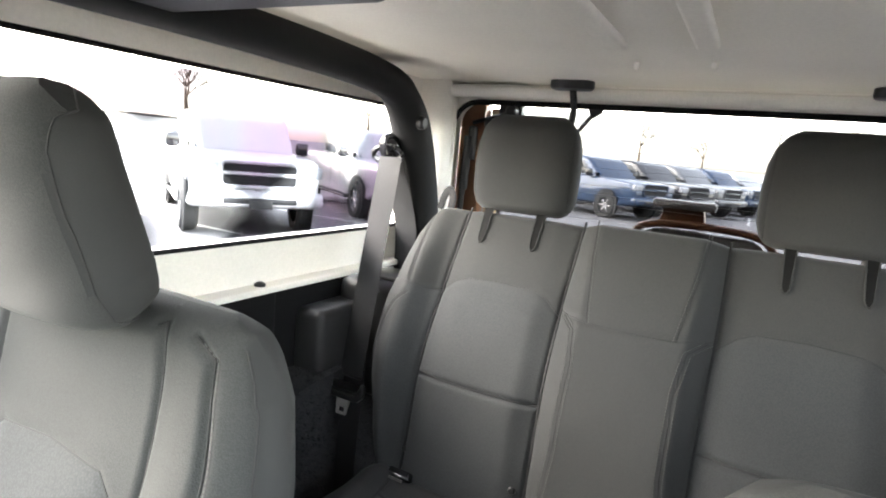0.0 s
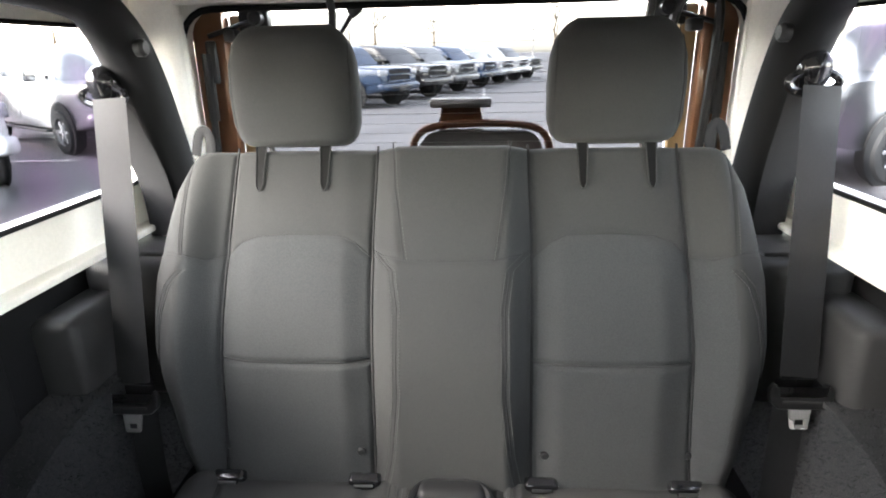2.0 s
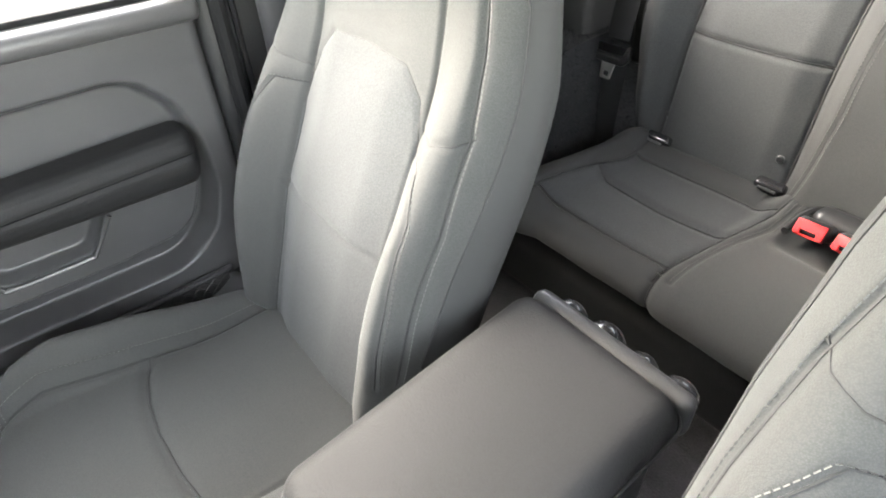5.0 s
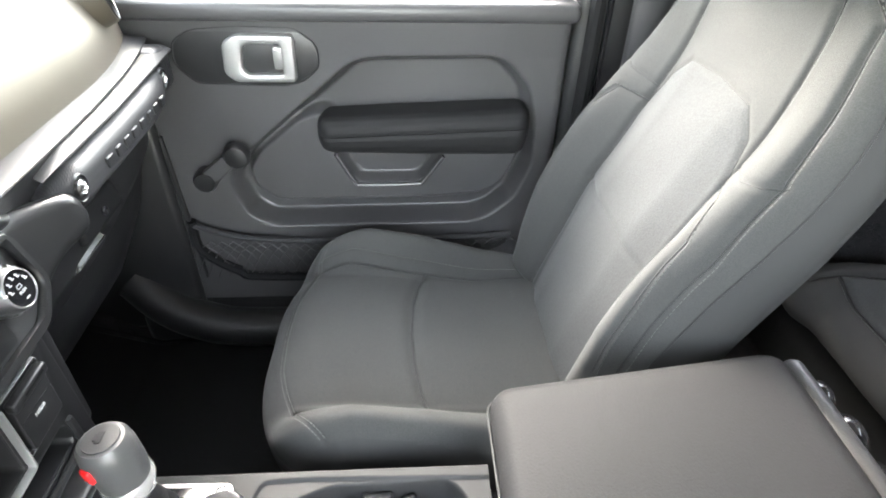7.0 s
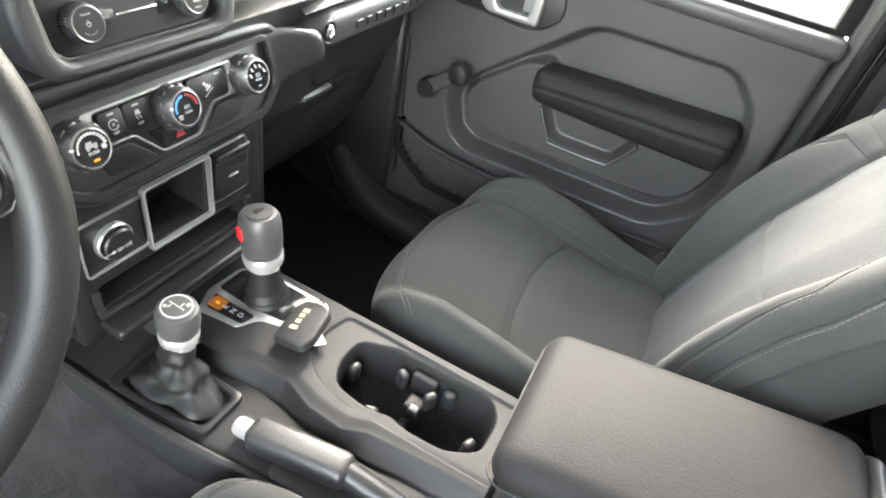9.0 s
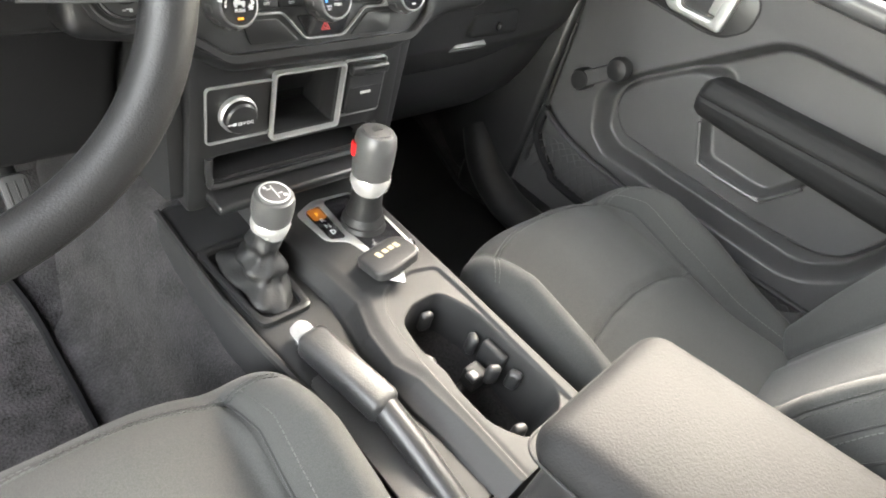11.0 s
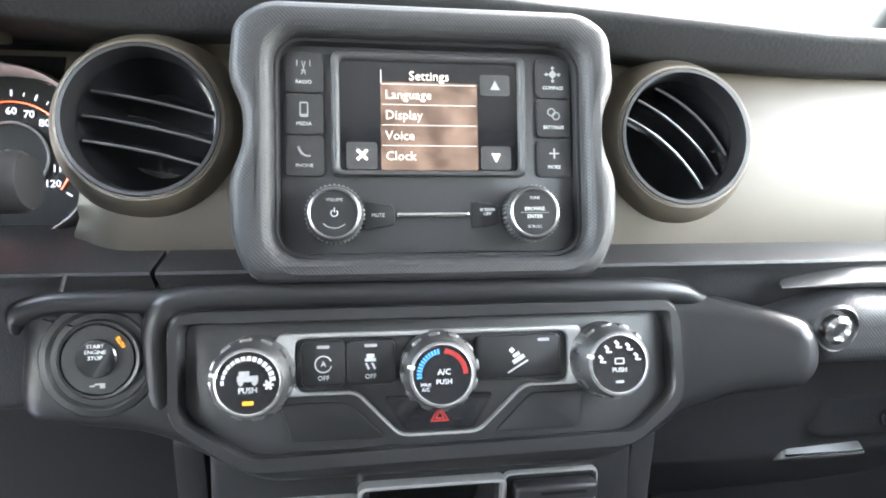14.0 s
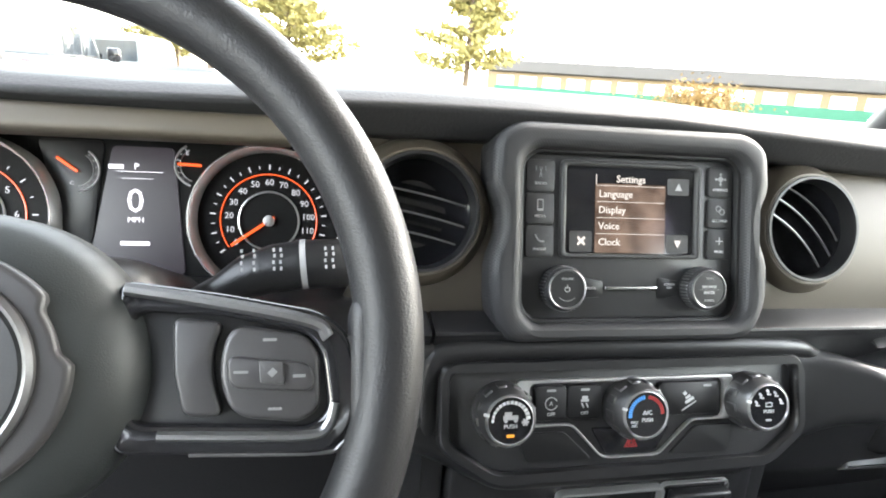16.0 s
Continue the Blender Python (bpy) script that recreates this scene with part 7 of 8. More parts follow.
for k in range(29):
    f = k / 28
    hz = 0.855 + 0.088 * f
    cx, cy = -0.118 + 0.018 * f, -0.126 + 0.007 * f
    ra, rb = 0.029 - 0.009 * min(1, f * 1.7) ** 0.7, 0.062 - 0.042 * min(1, f * 1.7) ** 0.7
    fold = 0.0060 * math.sin(f * 20) * (1 - f)
    ring = []
    for i in range(40):
        g = 2 * math.pi * i / 40
        sq = 1 / max(abs(math.cos(g)) ** 4 + abs(math.sin(g)) ** 4, 0.25) ** (0.25 * (1 - f))
        w = fold + (1 - f) * (0.0040 * math.sin(3 * g + 11 * f) + 0.0026 * math.sin(7 * g - 13 * f))
        ring.append(bm.verts.new((cx + (ra * sq + w) * math.cos(g), cy + (rb * sq + w) * math.sin(g), hz)))
    rings.append(ring)
for a, b in zip(rings, rings[1:]):
    for j in range(40):
        bm.faces.new((a[j], a[(j + 1) % 40], b[(j + 1) % 40], b[j]))
part("boot", bm, BOOT, tc, "creased black boot")
mt = plane((-0.098, -0.119, 0.928), (1, 0, 0), (0, 1, 0.06))
part("stem", lathe([(0.020, -0.004), (0.0195, 0.012)], mt, 24), BLACK, tc)
part("collar", lathe([(0.0185, -0.004), (0.0225, 0.000), (0.0245, 0.012), (0.0240, 0.018), (0.0215, 0.021)], mt, 32), BRIGHT, tc, "bright collar")
part("knob", lathe([(0.0210, 0.018), (0.0238, 0.024), (0.0255, 0.037), (0.0252, 0.050), (0.0235, 0.058), (0.0200, 0.0605)], mt, 36), KNOBGREY, tc, "dark grey knob")
part("cap", lathe([(0.0207, 0.0598), (0.0200, 0.0622), (0, 0.0635)], mt, 32), KNOBGREY, tc, "printed cap")
part("cap_ring", lathe([(0.0185, 0.0622), (0.0180, 0.0634), (0.0168, 0.0634), (0.0164, 0.0626)], mt, 32), WHITEPRINT, tc, "white printed ring")
bars("cap_print", [(0, 0, 0.0014, 0.022, 0), (-0.005, 0.006, 0.006, 0.0014, 0), (0.005, -0.004, 0.006, 0.0014, 0), (-0.008, 0.010, 0.004, 0.004, 0), (0.009, -0.009, 0.005, 0.004, 0)], mt @ pose(0, 0, 0.0634), WHITEPRINT, tc, 0.0004)

# parking brake
pb = thing("parking_brake", "black parking brake lever with a bright button", "brake lever", at=(-0.108, -0.32, 0.86))
part("grip", rbox((0.041, 0.136, 0.036), (0, 0, 0), 0.012, 5, pose(-0.113, -0.314, 0.873, -3.6, 0, 6.3)), BLACKSOFT, pb, "dark grey moulded grip")
part("lever", tube([(-0.106, -0.374, 0.875), (-0.102, -0.43, 0.862), (-0.098, -0.52, 0.840)], [0.0165, 0.0160, 0.015], 14), BLACK, pb)
part("button", lathe([(0.0135, -0.006), (0.0135, 0.014), (0.0115, 0.0190), (0, 0.0195)], plane((-0.1205, -0.246, 0.8675), (1, 0, 0), (0, 0.15, 1)) @ pose(0, 0, 0, 180), 24), BRIGHT, pb, "bright release button")
part("slot_boot", slab(rrect(-0.148, -0.50, -0.112, -0.29, 0.014), 0.004, pose(0, 0, 0.8495), 0.001), GREYTRIM, pb, "patterned dust boot")

# key fob lying on the gate
fb = thing("key_fob", "black key fob on a white paper tag beside the shifter", "key fob", at=(0.04, -0.20, 0.89))
mf = pose(0.032, -0.208, 0.890, -14, -6, 6) @ Matrix.Diagonal((1.18, 1.18, 1, 1))
part("body", slab(soften([(-0.034, -0.020), (-0.020, -0.027), (0.026, -0.025), (0.034, -0.012), (0.034, 0.014), (0.022, 0.022), (-0.030, 0.022)], 0.008), 0.014, mf, 0.004, 3), BLACKSOFT, fb)
bars("gold_mark", [(-0.010, 0, 0.006, 0.010, 0), (0.0, 0, 0.006, 0.007, 0), (0.009, 0, 0.006, 0.007, 0), (0.017, -0.001, 0.006, 0.009, 0)], mf @ pose(0.0, 0.004, 0.0142), GOLDPRINT, fb, 0.0003)
part("loop", tube([mf @ Vector((0.036 + 0.006 * math.cos(g), 0.006 * math.sin(g), 0.006)) for g in np.linspace(0, 6.28, 16)[:-1]], 0.0015, 6, closed=True), CHROME, fb)
t = thing("paper_tag", "white paper key tag on the console", "tag", at=(0.05, -0.235, 0.87))
part("tag", slab(soften([(-0.030, 0.020), (0.026, 0.020), (0.028, -0.004), (-0.004, -0.036), (-0.018, -0.016)], 0.003), 0.0012, pose(0.030, -0.212, 0.8800, -6, 2, 8), 0), PAPER, t)

# lidded armrest bin
ar = thing("armrest_bin", "black padded armrest lid on the console bin", "armrest", at=(0, -0.69, 0.6))
part("bin", rbox((0.190, 0.30, 0.46), (0.002, -0.690, 0.780), 0.02, 3), BLACK, ar)
bm = rbox((0.216, 0.338, 0.060), (0, 0, 0), 0.029, 7)
for ax_, n in ((0, 9), (1, 13)):
    for i in range(1, n):
        co, no = [0, 0, 0], [0, 0, 0]
        co[ax_], no[ax_] = (i / n - 0.5) * (0.16, 0.282)[ax_], 1
        bmesh.ops.bisect_plane(bm, geom=bm.verts[:] + bm.edges[:] + bm.faces[:], plane_co=co, plane_no=no)
for v in bm.verts:
    if v.co.z > 0:
        v.co.z += 0.007 * (1 - (v.co.x / 0.108) ** 2) * (1 - (v.co.y / 0.169) ** 2) - 0.004
bmesh.ops.transform(bm, matrix=pose(0.004, -0.686, 1.041, -9), verts=bm.verts)
part("lid", bm, LEATHER, ar, "padded grained lid")
part("lid_seam", tube([(0.004 + x, -0.686 + y * 0.988, 1.033 - y * 0.156) for x, y in rrect(-0.1085, -0.1695, 0.1085, 0.1695, 0.022, 6)], 0.0016, 6, closed=True), SEAM, ar)
part("rear_trim", rbox((0.21, 0.026, 0.056), (0.004, -0.864, 1.046), 0.012, 3), BLACKSOFT, ar)
for x, r_ in ((0.070, 0.017), (0.020, 0.020), (-0.030, 0.015), (-0.075, 0.017)):
    part("hinge_knuckle", lathe([(0.0, -1.0), (0.5, -0.86), (0.86, -0.5), (1.0, 0.0), (0.86, 0.5), (0.5, 0.86), (0.0, 1.0)], pose(x, -0.884, 1.046, 70) @ Matrix.Diagonal((r_ * 1.25, r_ * 1.25, r_ * 0.9, 1)), 24), GLOSSBLACK, ar)

# ---- passenger door ----
door = thing("door_passenger", "closed door with black moulded trim, armrest and window crank", "door", kind="structure", at=(0.76, -0.35, 0.6))
MD = plane((0.752, 0, 0), (0, -1, 0), (0, 0, 1))   # x runs backwards along the door, z points into the cabin


def dd(y, z, out=0.0):
    return MD @ pose(-y, z, out)


Dp = lambda pts: [(-y, z) for y, z in pts]
part("shell", slab(soften(Dp([(0.17, 0.62), (0.17, 1.29), (-0.74, 1.29), (-0.74, 0.92), (-0.68, 0.70), (-0.60, 0.62)]), 0.03), 0.03, MD @ pose(0, 0, -0.085), 0.008, 3), DOORTRIM, door, "black moulded door trim")


dish = soften([(-0.130, 1.024), (-0.326, 1.186), (-0.360, 1.196), (-0.592, 1.200), (-0.622, 1.190), (-0.669, 1.140), (-0.687, 1.068), (-0.689, 0.976), (-0.660, 0.896), (-0.610, 0.850), (-0.570, 0.836), (-0.135, 0.830), (-0.088, 0.858), (-0.062, 0.935), (-0.075, 0.975)], 0.018)
mould = soften([(-0.126, 1.012), (-0.216, 1.084), (-0.272, 1.098), (-0.296, 1.074), (-0.662, 1.062), (-0.676, 1.030), (-0.666, 0.976), (-0.640, 0.920), (-0.600, 0.894), (-0.489, 0.882), (-0.146, 0.878), (-0.098, 0.921), (-0.095, 0.968)], 0.018)
nz, ny = 230, 280
zz = np.linspace(0.62, 1.292, nz)
Zg = np.repeat(zz[:, None], ny, 1)
Yg = 0.17 + (np.interp(zz, [0.62, 0.70, 0.92, 1.292], [-0.60, -0.68, -0.74, -0.74])[:, None] - 0.17) * np.linspace(0, 1, ny)[None, :]
rise = lambda d, w: bump(d, -w * 0.4, w)
Hg = -0.050 * rise(depth_in(dish, Yg, Zg), 0.017) + 0.040 * rise(depth_in(mould, Yg, Zg), 0.012) + 0.006 * np.sin(np.clip((Zg - 1.2) / 0.10, 0, 1) * 1.57)
cup = soften([(-0.268, 1.030), (-0.318, 0.943), (-0.335, 0.933), (-0.445, 0.934), (-0.465, 0.943), (-0.520, 1.030)], 0.01)
Hg -= 0.026 * rise(depth_in(cup, Yg, Zg), 0.012)
edge = np.minimum(np.minimum(Yg[:, :1] - Yg, Yg - Yg[:, -1:]), 0.02) / 0.02
Hg -= 0.02 * (1 - np.sqrt(np.clip(1 - (1 - edge) ** 2, 0, 1)))
V = np.stack([0.752 - Hg, Yg, Zg], -1).reshape(-1, 3)
F = [(j * ny + i, (j + 1) * ny + i, (j + 1) * ny + i + 1, j * ny + i + 1) for j in range(nz - 1) for i in range(ny - 1)]
from_arrays("moulded_panel", V, F, DOORTRIM, door, "black moulded door panel with a scooped recess")
part("belt_rail", rbox((0.055, 0.92, 0.035), (0.750, -0.285, 1.285), 0.014, 3), DOORTRIM, door)
n_y = 44
sec_pad = [(-0.035, 0.028), (0.010, 0.033), (0.034, 0.034), (0.046, 0.030), (0.054, 0.020), (0.057, 0.008), (0.056, 0.001), (-0.035, 0.001)]
sec_base = [(-0.035, -0.001), (0.055, -0.001), (0.058, -0.010), (0.055, -0.028), (0.047, -0.046), (0.034, -0.056), (0.015, -0.060), (-0.035, -0.060)]
for nm, sec in (("armrest_pad", sec_pad), ("armrest_base", sec_base)):
    bm = bmesh.new()
    rings = []
    for i in range(n_y + 1):
        f = i / n_y
        y = -0.258 - 0.412 * f
        e = min(1.0, min(f, 1 - f) / 0.06)
        e = math.sqrt(max(0.02, 1 - (1 - e) ** 2))
        z0 = 1.062 + 0.018 * f
        low = 0.62 + 0.48 * f ** 0.7 if nm == "armrest_base" else 1.0
        rings.append([bm.verts.new((0.752 - (o * (0.45 + 0.55 * e) if o > 0 else o), y, z0 + h * low * (0.55 + 0.45 * e))) for o, h in sec])
    for a, b in zip(rings, rings[1:]):
        for j in range(len(sec)):
            bm.faces.new((a[j], a[(j + 1) % len(sec)], b[(j + 1) % len(sec)], b[j]))
    bm.faces.new(rings[0][::-1])
    bm.faces.new(rings[-1])
    bmesh.ops.subdivide_edges(bm, edges=[e for e in bm.edges if len({round(v.co.y, 4) for v in e.verts}) == 1], cuts=2, smooth=0.8)
    part(nm, bm, LEATHER, door, "padded armrest" if nm == "armrest_pad" else "")
part("pull_lip", tube([dd(y, z, 0.004) @ Vector((0, 0, 0)) for y, z in ((-0.284, 1.004), (-0.318, 0.942), (-0.335, 0.932), (-0.445, 0.933), (-0.465, 0.942), (-0.505, 0.998))], 0.0050, 8, 40), DOORTRIM, door, "moulded pull lip")
# inner handle
part("handle_bezel", slab(soften(Dp([(-0.012, 1.228), (-0.048, 1.250), (-0.13, 1.256), (-0.232, 1.254), (-0.268, 1.224), (-0.270, 1.184), (-0.238, 1.156), (-0.205, 1.148), (-0.040, 1.152), (-0.008, 1.188)]), 0.014), 0.005, MD @ pose(0, 0, -0.001), 0.002), BLACK, door, "black handle bezel")
part("bezel_groove", tube([dd(y, z, 0.003) @ Vector((0, 0, 0)) for y, z in soften([(-0.012, 1.228), (-0.048, 1.250), (-0.13, 1.256), (-0.232, 1.254), (-0.268, 1.224), (-0.270, 1.184), (-0.238, 1.156), (-0.205, 1.148), (-0.040, 1.152), (-0.008, 1.188)], 0.014)], 0.002, 5, closed=True), SEAM, door)
part("handle", slab(soften(Dp([(-0.098, 1.174), (-0.102, 1.230), (-0.127, 1.244), (-0.230, 1.244), (-0.228, 1.158), (-0.118, 1.158)]), 0.010), 0.016, MD @ pose(0, 0, 0.002), 0.005, 3, holes=[soften(Dp([(-0.132, 1.182), (-0.136, 1.222), (-0.150, 1.229), (-0.206, 1.228), (-0.205, 1.173), (-0.142, 1.172)]), 0.008)]), SILVER, door, "silver inner handle")
part("handle_lever", slab(soften(Dp([(-0.190, 1.182), (-0.190, 1.222), (-0.216, 1.222), (-0.216, 1.182)]), 0.004), 0.012, MD @ pose(0, 0, 0.004), 0.003), SILVER, door)
part("handle_cup", slab(soften(Dp([(-0.130, 1.180), (-0.134, 1.224), (-0.150, 1.231), (-0.194, 1.229), (-0.194, 1.172), (-0.142, 1.170)]), 0.008), 0.003, MD @ pose(0, 0, 0.002), 0.001), BLACKSOFT, door)
# window crank
part("crank_hub", lathe([(0.024, -0.01), (0.024, 0.026), (0.020, 0.034), (0, 0.036)], dd(-0.018, 0.954, 0.0), 28), SATIN, door, "window crank")
ca = MD @ pose(0.018, 0.954, 0.016, 0, 0, 40.5)
part("crank_arm", slab(soften([(-0.018, -0.018), (0.098, -0.015), (0.106, 0.0), (0.098, 0.015), (-0.018, 0.018)], 0.010), 0.016, ca, 0.004, 3), DOORTRIM, door, "crank arm")
part("crank_knob", lathe([(0.018, 0.026), (0.025, 0.034), (0.026, 0.048), (0.021, 0.057), (0.010, 0.060), (0, 0.0605)], dd(-0.098, 1.022, 0.0), 28), SATIN, door, "round crank knob")
# net pocket
net = None
for k in np.linspace(0, 1, 30):
    for sgn in (1, -1):
        y0 = 0.03 - 0.70 * k
        y1 = y0 - sgn * 0.075
        net = tube([dd(y0, 0.800, 0.020) @ Vector((0, 0, 0)), dd((y0 + y1) / 2, 0.77, 0.026) @ Vector((0, 0, 0)), dd(y1, 0.700, 0.020) @ Vector((0, 0, 0))], 0.0013, 4, 5, bm=net)
part("net", net, GREYTRIM, door, "black map net")
part("net_edge", tube([dd(y, z, 0.023) @ Vector((0, 0, 0)) for y, z in ((0.045, 0.850), (-0.06, 0.815), (-0.2, 0.802), (-0.45, 0.802), (-0.66, 0.812))], 0.007, 8, 20), BELT, door)
part("net_side", tube([dd(y, z, 0.020) @ Vector((0, 0, 0)) for y, z in ((0.035, 0.855), (0.03, 0.78), (-0.04, 0.72), (-0.12, 0.70), (-0.60, 0.70))], 0.011, 8, 30), RUBBER, door)
part("window_seal", rbox((0.020, 0.90, 0.014), (0.772, -0.285, 1.305), 0.004), RUBBER, door)
part("side_frame", rbox((0.03, 0.035, 0.46), (0.775, -0.73, 1.535), 0.008), RUBBER, door)
pn = part("pane", slab([(-0.10, 1.30), (0.72, 1.30), (0.72, 1.74), (0.12, 1.74)], 0.004, plane((0.776, 0, 0), (0, -1, 0), (0, 0, 1)), 0), GLASS, door)
pn.visible_shadow = False

dd_ = thing("door_driver", "open driver door swung out, plain black trim and clear glass", "door", kind="structure", at=(-0.80, 0.17, 0.6))
mo = pose(-0.80, 0.17, 0, 0, 0, -48) @ pose(0, -0.17, 0)
part("panel", slab(soften([(0.17, 0.62), (0.17, 1.31), (-0.79, 1.31), (-0.79, 0.92), (-0.70, 0.70), (-0.60, 0.62)], 0.03), 0.05, mo @ plane((-0.05, 0, 0), (0, 1, 0), (0, 0, 1)), 0.008, 3), DOORTRIM, dd_)
part("belt_rail", rbox((0.055, 0.96, 0.035), (-0.01, -0.31, 1.305), 0.014, 3, mo), DOORTRIM, dd_)
part("skin", slab(soften([(0.17, 0.60), (0.17, 1.30), (-0.80, 1.30), (-0.80, 0.92), (-0.71, 0.70), (-0.60, 0.60)], 0.03), 0.03, mo @ plane((-0.085, 0, 0), (0, 1, 0), (0, 0, 1)), 0.004), COPPER, dd_, "copper painted outer skin")
pn = part("pane", slab([(-0.10, 1.32), (0.79, 1.32), (0.79, 1.74), (0.12, 1.74)], 0.004, mo @ plane((-0.03, 0, 0), (0, -1, 0), (0, 0, 1)), 0), GLASS, dd_)
pn.visible_shadow = False

# pillars, sills and windscreen
for s, nm in ((1, "pillar_passenger"), (-1, "pillar_driver")):
    t = thing(nm, "black rear door pillar with weather seal", "pillar", kind="structure", at=(s * 0.76, -0.88, 0.6))
    part("pillar", rbox((0.06, 0.15, 1.20), (s * 0.775, -0.815, 1.20), 0.015, 3), BLACK, t)
    part("weather_seal", tube([(s * 0.735, -0.765, 0.66), (s * 0.735, -0.772, 1.2), (s * 0.735, -0.775, 1.75)], 0.014, 10), RUBBER, t)
    part("bright_edge", tube([(s * 0.742, -0.795, 0.66), (s * 0.742, -0.800, 1.75)], 0.006, 8), GLOSSBLACK, t)
    part("sill", rbox((0.09, 1.05, 0.11), (s * 0.74, -0.33, 0.565), 0.02, 3), BLACK, t)
    a = tube([(s * 0.70, 0.46, 1.36), (s * 0.665, 0.10, 1.80)], 0.035, 14)
    part("windscreen_pillar", a, BLACK, t)
    part("kick_panel", rbox((0.03, 0.42, 0.55), (s * 0.73, 0.26, 0.83), 0.015, 3), BLACK, t)
    if s > 0:
        part("scuff_plate", tube([(0.700, -0.84, 0.578), (0.696, -0.40, 0.578), (0.690, -0.06, 0.582), (0.694, 0.05, 0.600), (0.708, 0.13, 0.636), (0.738, 0.20, 0.690)], 0.046, 18, 40), BLACK, t, "rounded black scuff plate")
        # added strip, no real trim: stands for outside light through the door gap
        part("edge_strip", tube([(0.735, 0.035, 0.70), (0.735, 0.04, 0.86), (0.735, 0.05, 1.05)], 0.005, 8), SATIN, t, "added strip for the streak of light in the door gap")
t = thing("window_windscreen", "clear raked windscreen with a black header", "window", kind="structure", at=(0, 0.28, 1.6))
pn = part("pane", slab([(-0.69, 0), (0.69, 0), (0.66, 0.56), (-0.66, 0.56)], 0.004, plane((0, 0.462, 1.385), (1, 0, 0), (0, -0.63, 0.77)), 0), GLASS, t)
pn.visible_shadow = False
part("header", rbox((1.40, 0.10, 0.05), (0, 0.09, 1.815), 0.015, 3), BLACK, t)
part("roof_front", rbox((1.54, 0.24, 0.05), (0, -0.02, 1.835), 0.01), BLACK, t)

# hanging belt of the passenger seat: stalk and loose tongue by the sill
t = thing("front_belt", "black seat belt stalk with a loose tongue beside the seat", "seat belt", at=(0.66, -0.72, 0.75))
part("webbing", tube([(0.700, -0.90, 1.30), (0.700, -0.86, 1.00), (0.690, -0.78, 0.80), (0.672, -0.71, 0.795)], 0.01, 8, 24, flat=(0.022, 0.0012)), BELT, t)
part("webbing", tube([(0.672, -0.71, 0.795), (0.660, -0.66, 0.830), (0.655, -0.62, 0.812), (0.665, -0.57, 0.78)], 0.01, 8, 24, flat=(0.022, 0.0012)), BELT, t)
part("tongue", rbox((0.05, 0.016, 0.028), (0.668, -0.65, 0.815), 0.005, 3), SATIN, t)
part("anchor", rbox((0.03, 0.06, 0.025), (0.675, -0.74, 0.78), 0.006), DARKMETAL, t)

# ---- outside: car park ----
ASPHALT = mat("asphalt", (0.13, 0.127, 0.13), 0.88, grain=1.5, gscale=70, vary=0.30, vscale=0.6)
LINE = mat("white_line_paint", (0.55, 0.55, 0.53), 0.8, vary=0.3, vscale=3)
TYRE = mat("tyre_rubber", (0.018, 0.018, 0.018), 0.85, vary=0.2)
ALLOY = mat("alloy_wheel", (0.55, 0.55, 0.56), 0.25, metal=0.9, vary=0.1)
LAMPGLASS = mat("headlamp", (0.35, 0.36, 0.38), 0.12, vary=0.3, coat=0.8, vscale=20)
REDLAMP = mat("tail_lamp", (0.45, 0.02, 0.02), 0.2, vary=0.1, coat=0.6)
DARKGLASS = mat("dark_car_glass", (0.03, 0.035, 0.04), 0.12, vary=0.2)
CARWHITE = mat("white_car_paint", (0.58, 0.58, 0.58), 0.3, vary=0.04, coat=0.8)
CARGREY = mat("grey_car_paint", (0.14, 0.145, 0.15), 0.3, metal=0.3, vary=0.06, coat=0.8)
CARSILVER = mat("silver_car_paint", (0.42, 0.43, 0.44), 0.3, metal=0.4, vary=0.06, coat=0.8)
CARBLUE = mat("blue_car_paint", (0.018, 0.040, 0.085), 0.3, metal=0.3, vary=0.06, coat=0.8)
CARBLACK = mat("black_car_paint", (0.018, 0.018, 0.02), 0.25, vary=0.1, coat=0.8)
BARK = mat("bark", (0.12, 0.085, 0.055), 0.9, grain=2.0, gscale=40, vary=0.35)
NEEDLES = mat("conifer_foliage", (0.26, 0.22, 0.07), 0.8, vary=0.35, vscale=2.0)
WALLPAINT = mat("pale_building_wall", (0.62, 0.60, 0.56), 0.8, vary=0.08, vscale=0.5)
TANWALL = mat("tan_building_wall", (0.20, 0.14, 0.075), 0.8, vary=0.10, vscale=0.5)
ROOFGREY = mat("grey_roof", (0.085, 0.075, 0.068), 0.7, vary=0.12)
SCREENGREEN = mat("green_fence_screen", (0.03, 0.12, 0.07), 0.8, vary=0.2)
HEDGE = mat("dry_shrub", (0.20, 0.12, 0.035), 0.9, vary=0.5, vscale=3)
POLE = mat("galvanised_pole", (0.40, 0.40, 0.40), 0.4, metal=0.7, vary=0.1)

ground = thing("ground", "wide asphalt car park with painted bay lines", "ground", kind="structure")
part("asphalt", slab([(-900, -900), (900, -900), (900, 900), (-900, 900)], 0.02, pose(0, 0, -0.02), 0), ASPHALT, ground)
for i in range(7):
    part("bay_line", rbox((5.0, 0.10, 0.006), (9.5, -16.5 + i * 3.1, 0.003), 0), LINE, ground)
for i in range(6):
    part("bay_line", rbox((0.10, 5.0, 0.006), (6.2 - i * 3.2, -21.5 - i * 2.6, 0.003), 0), LINE, ground)


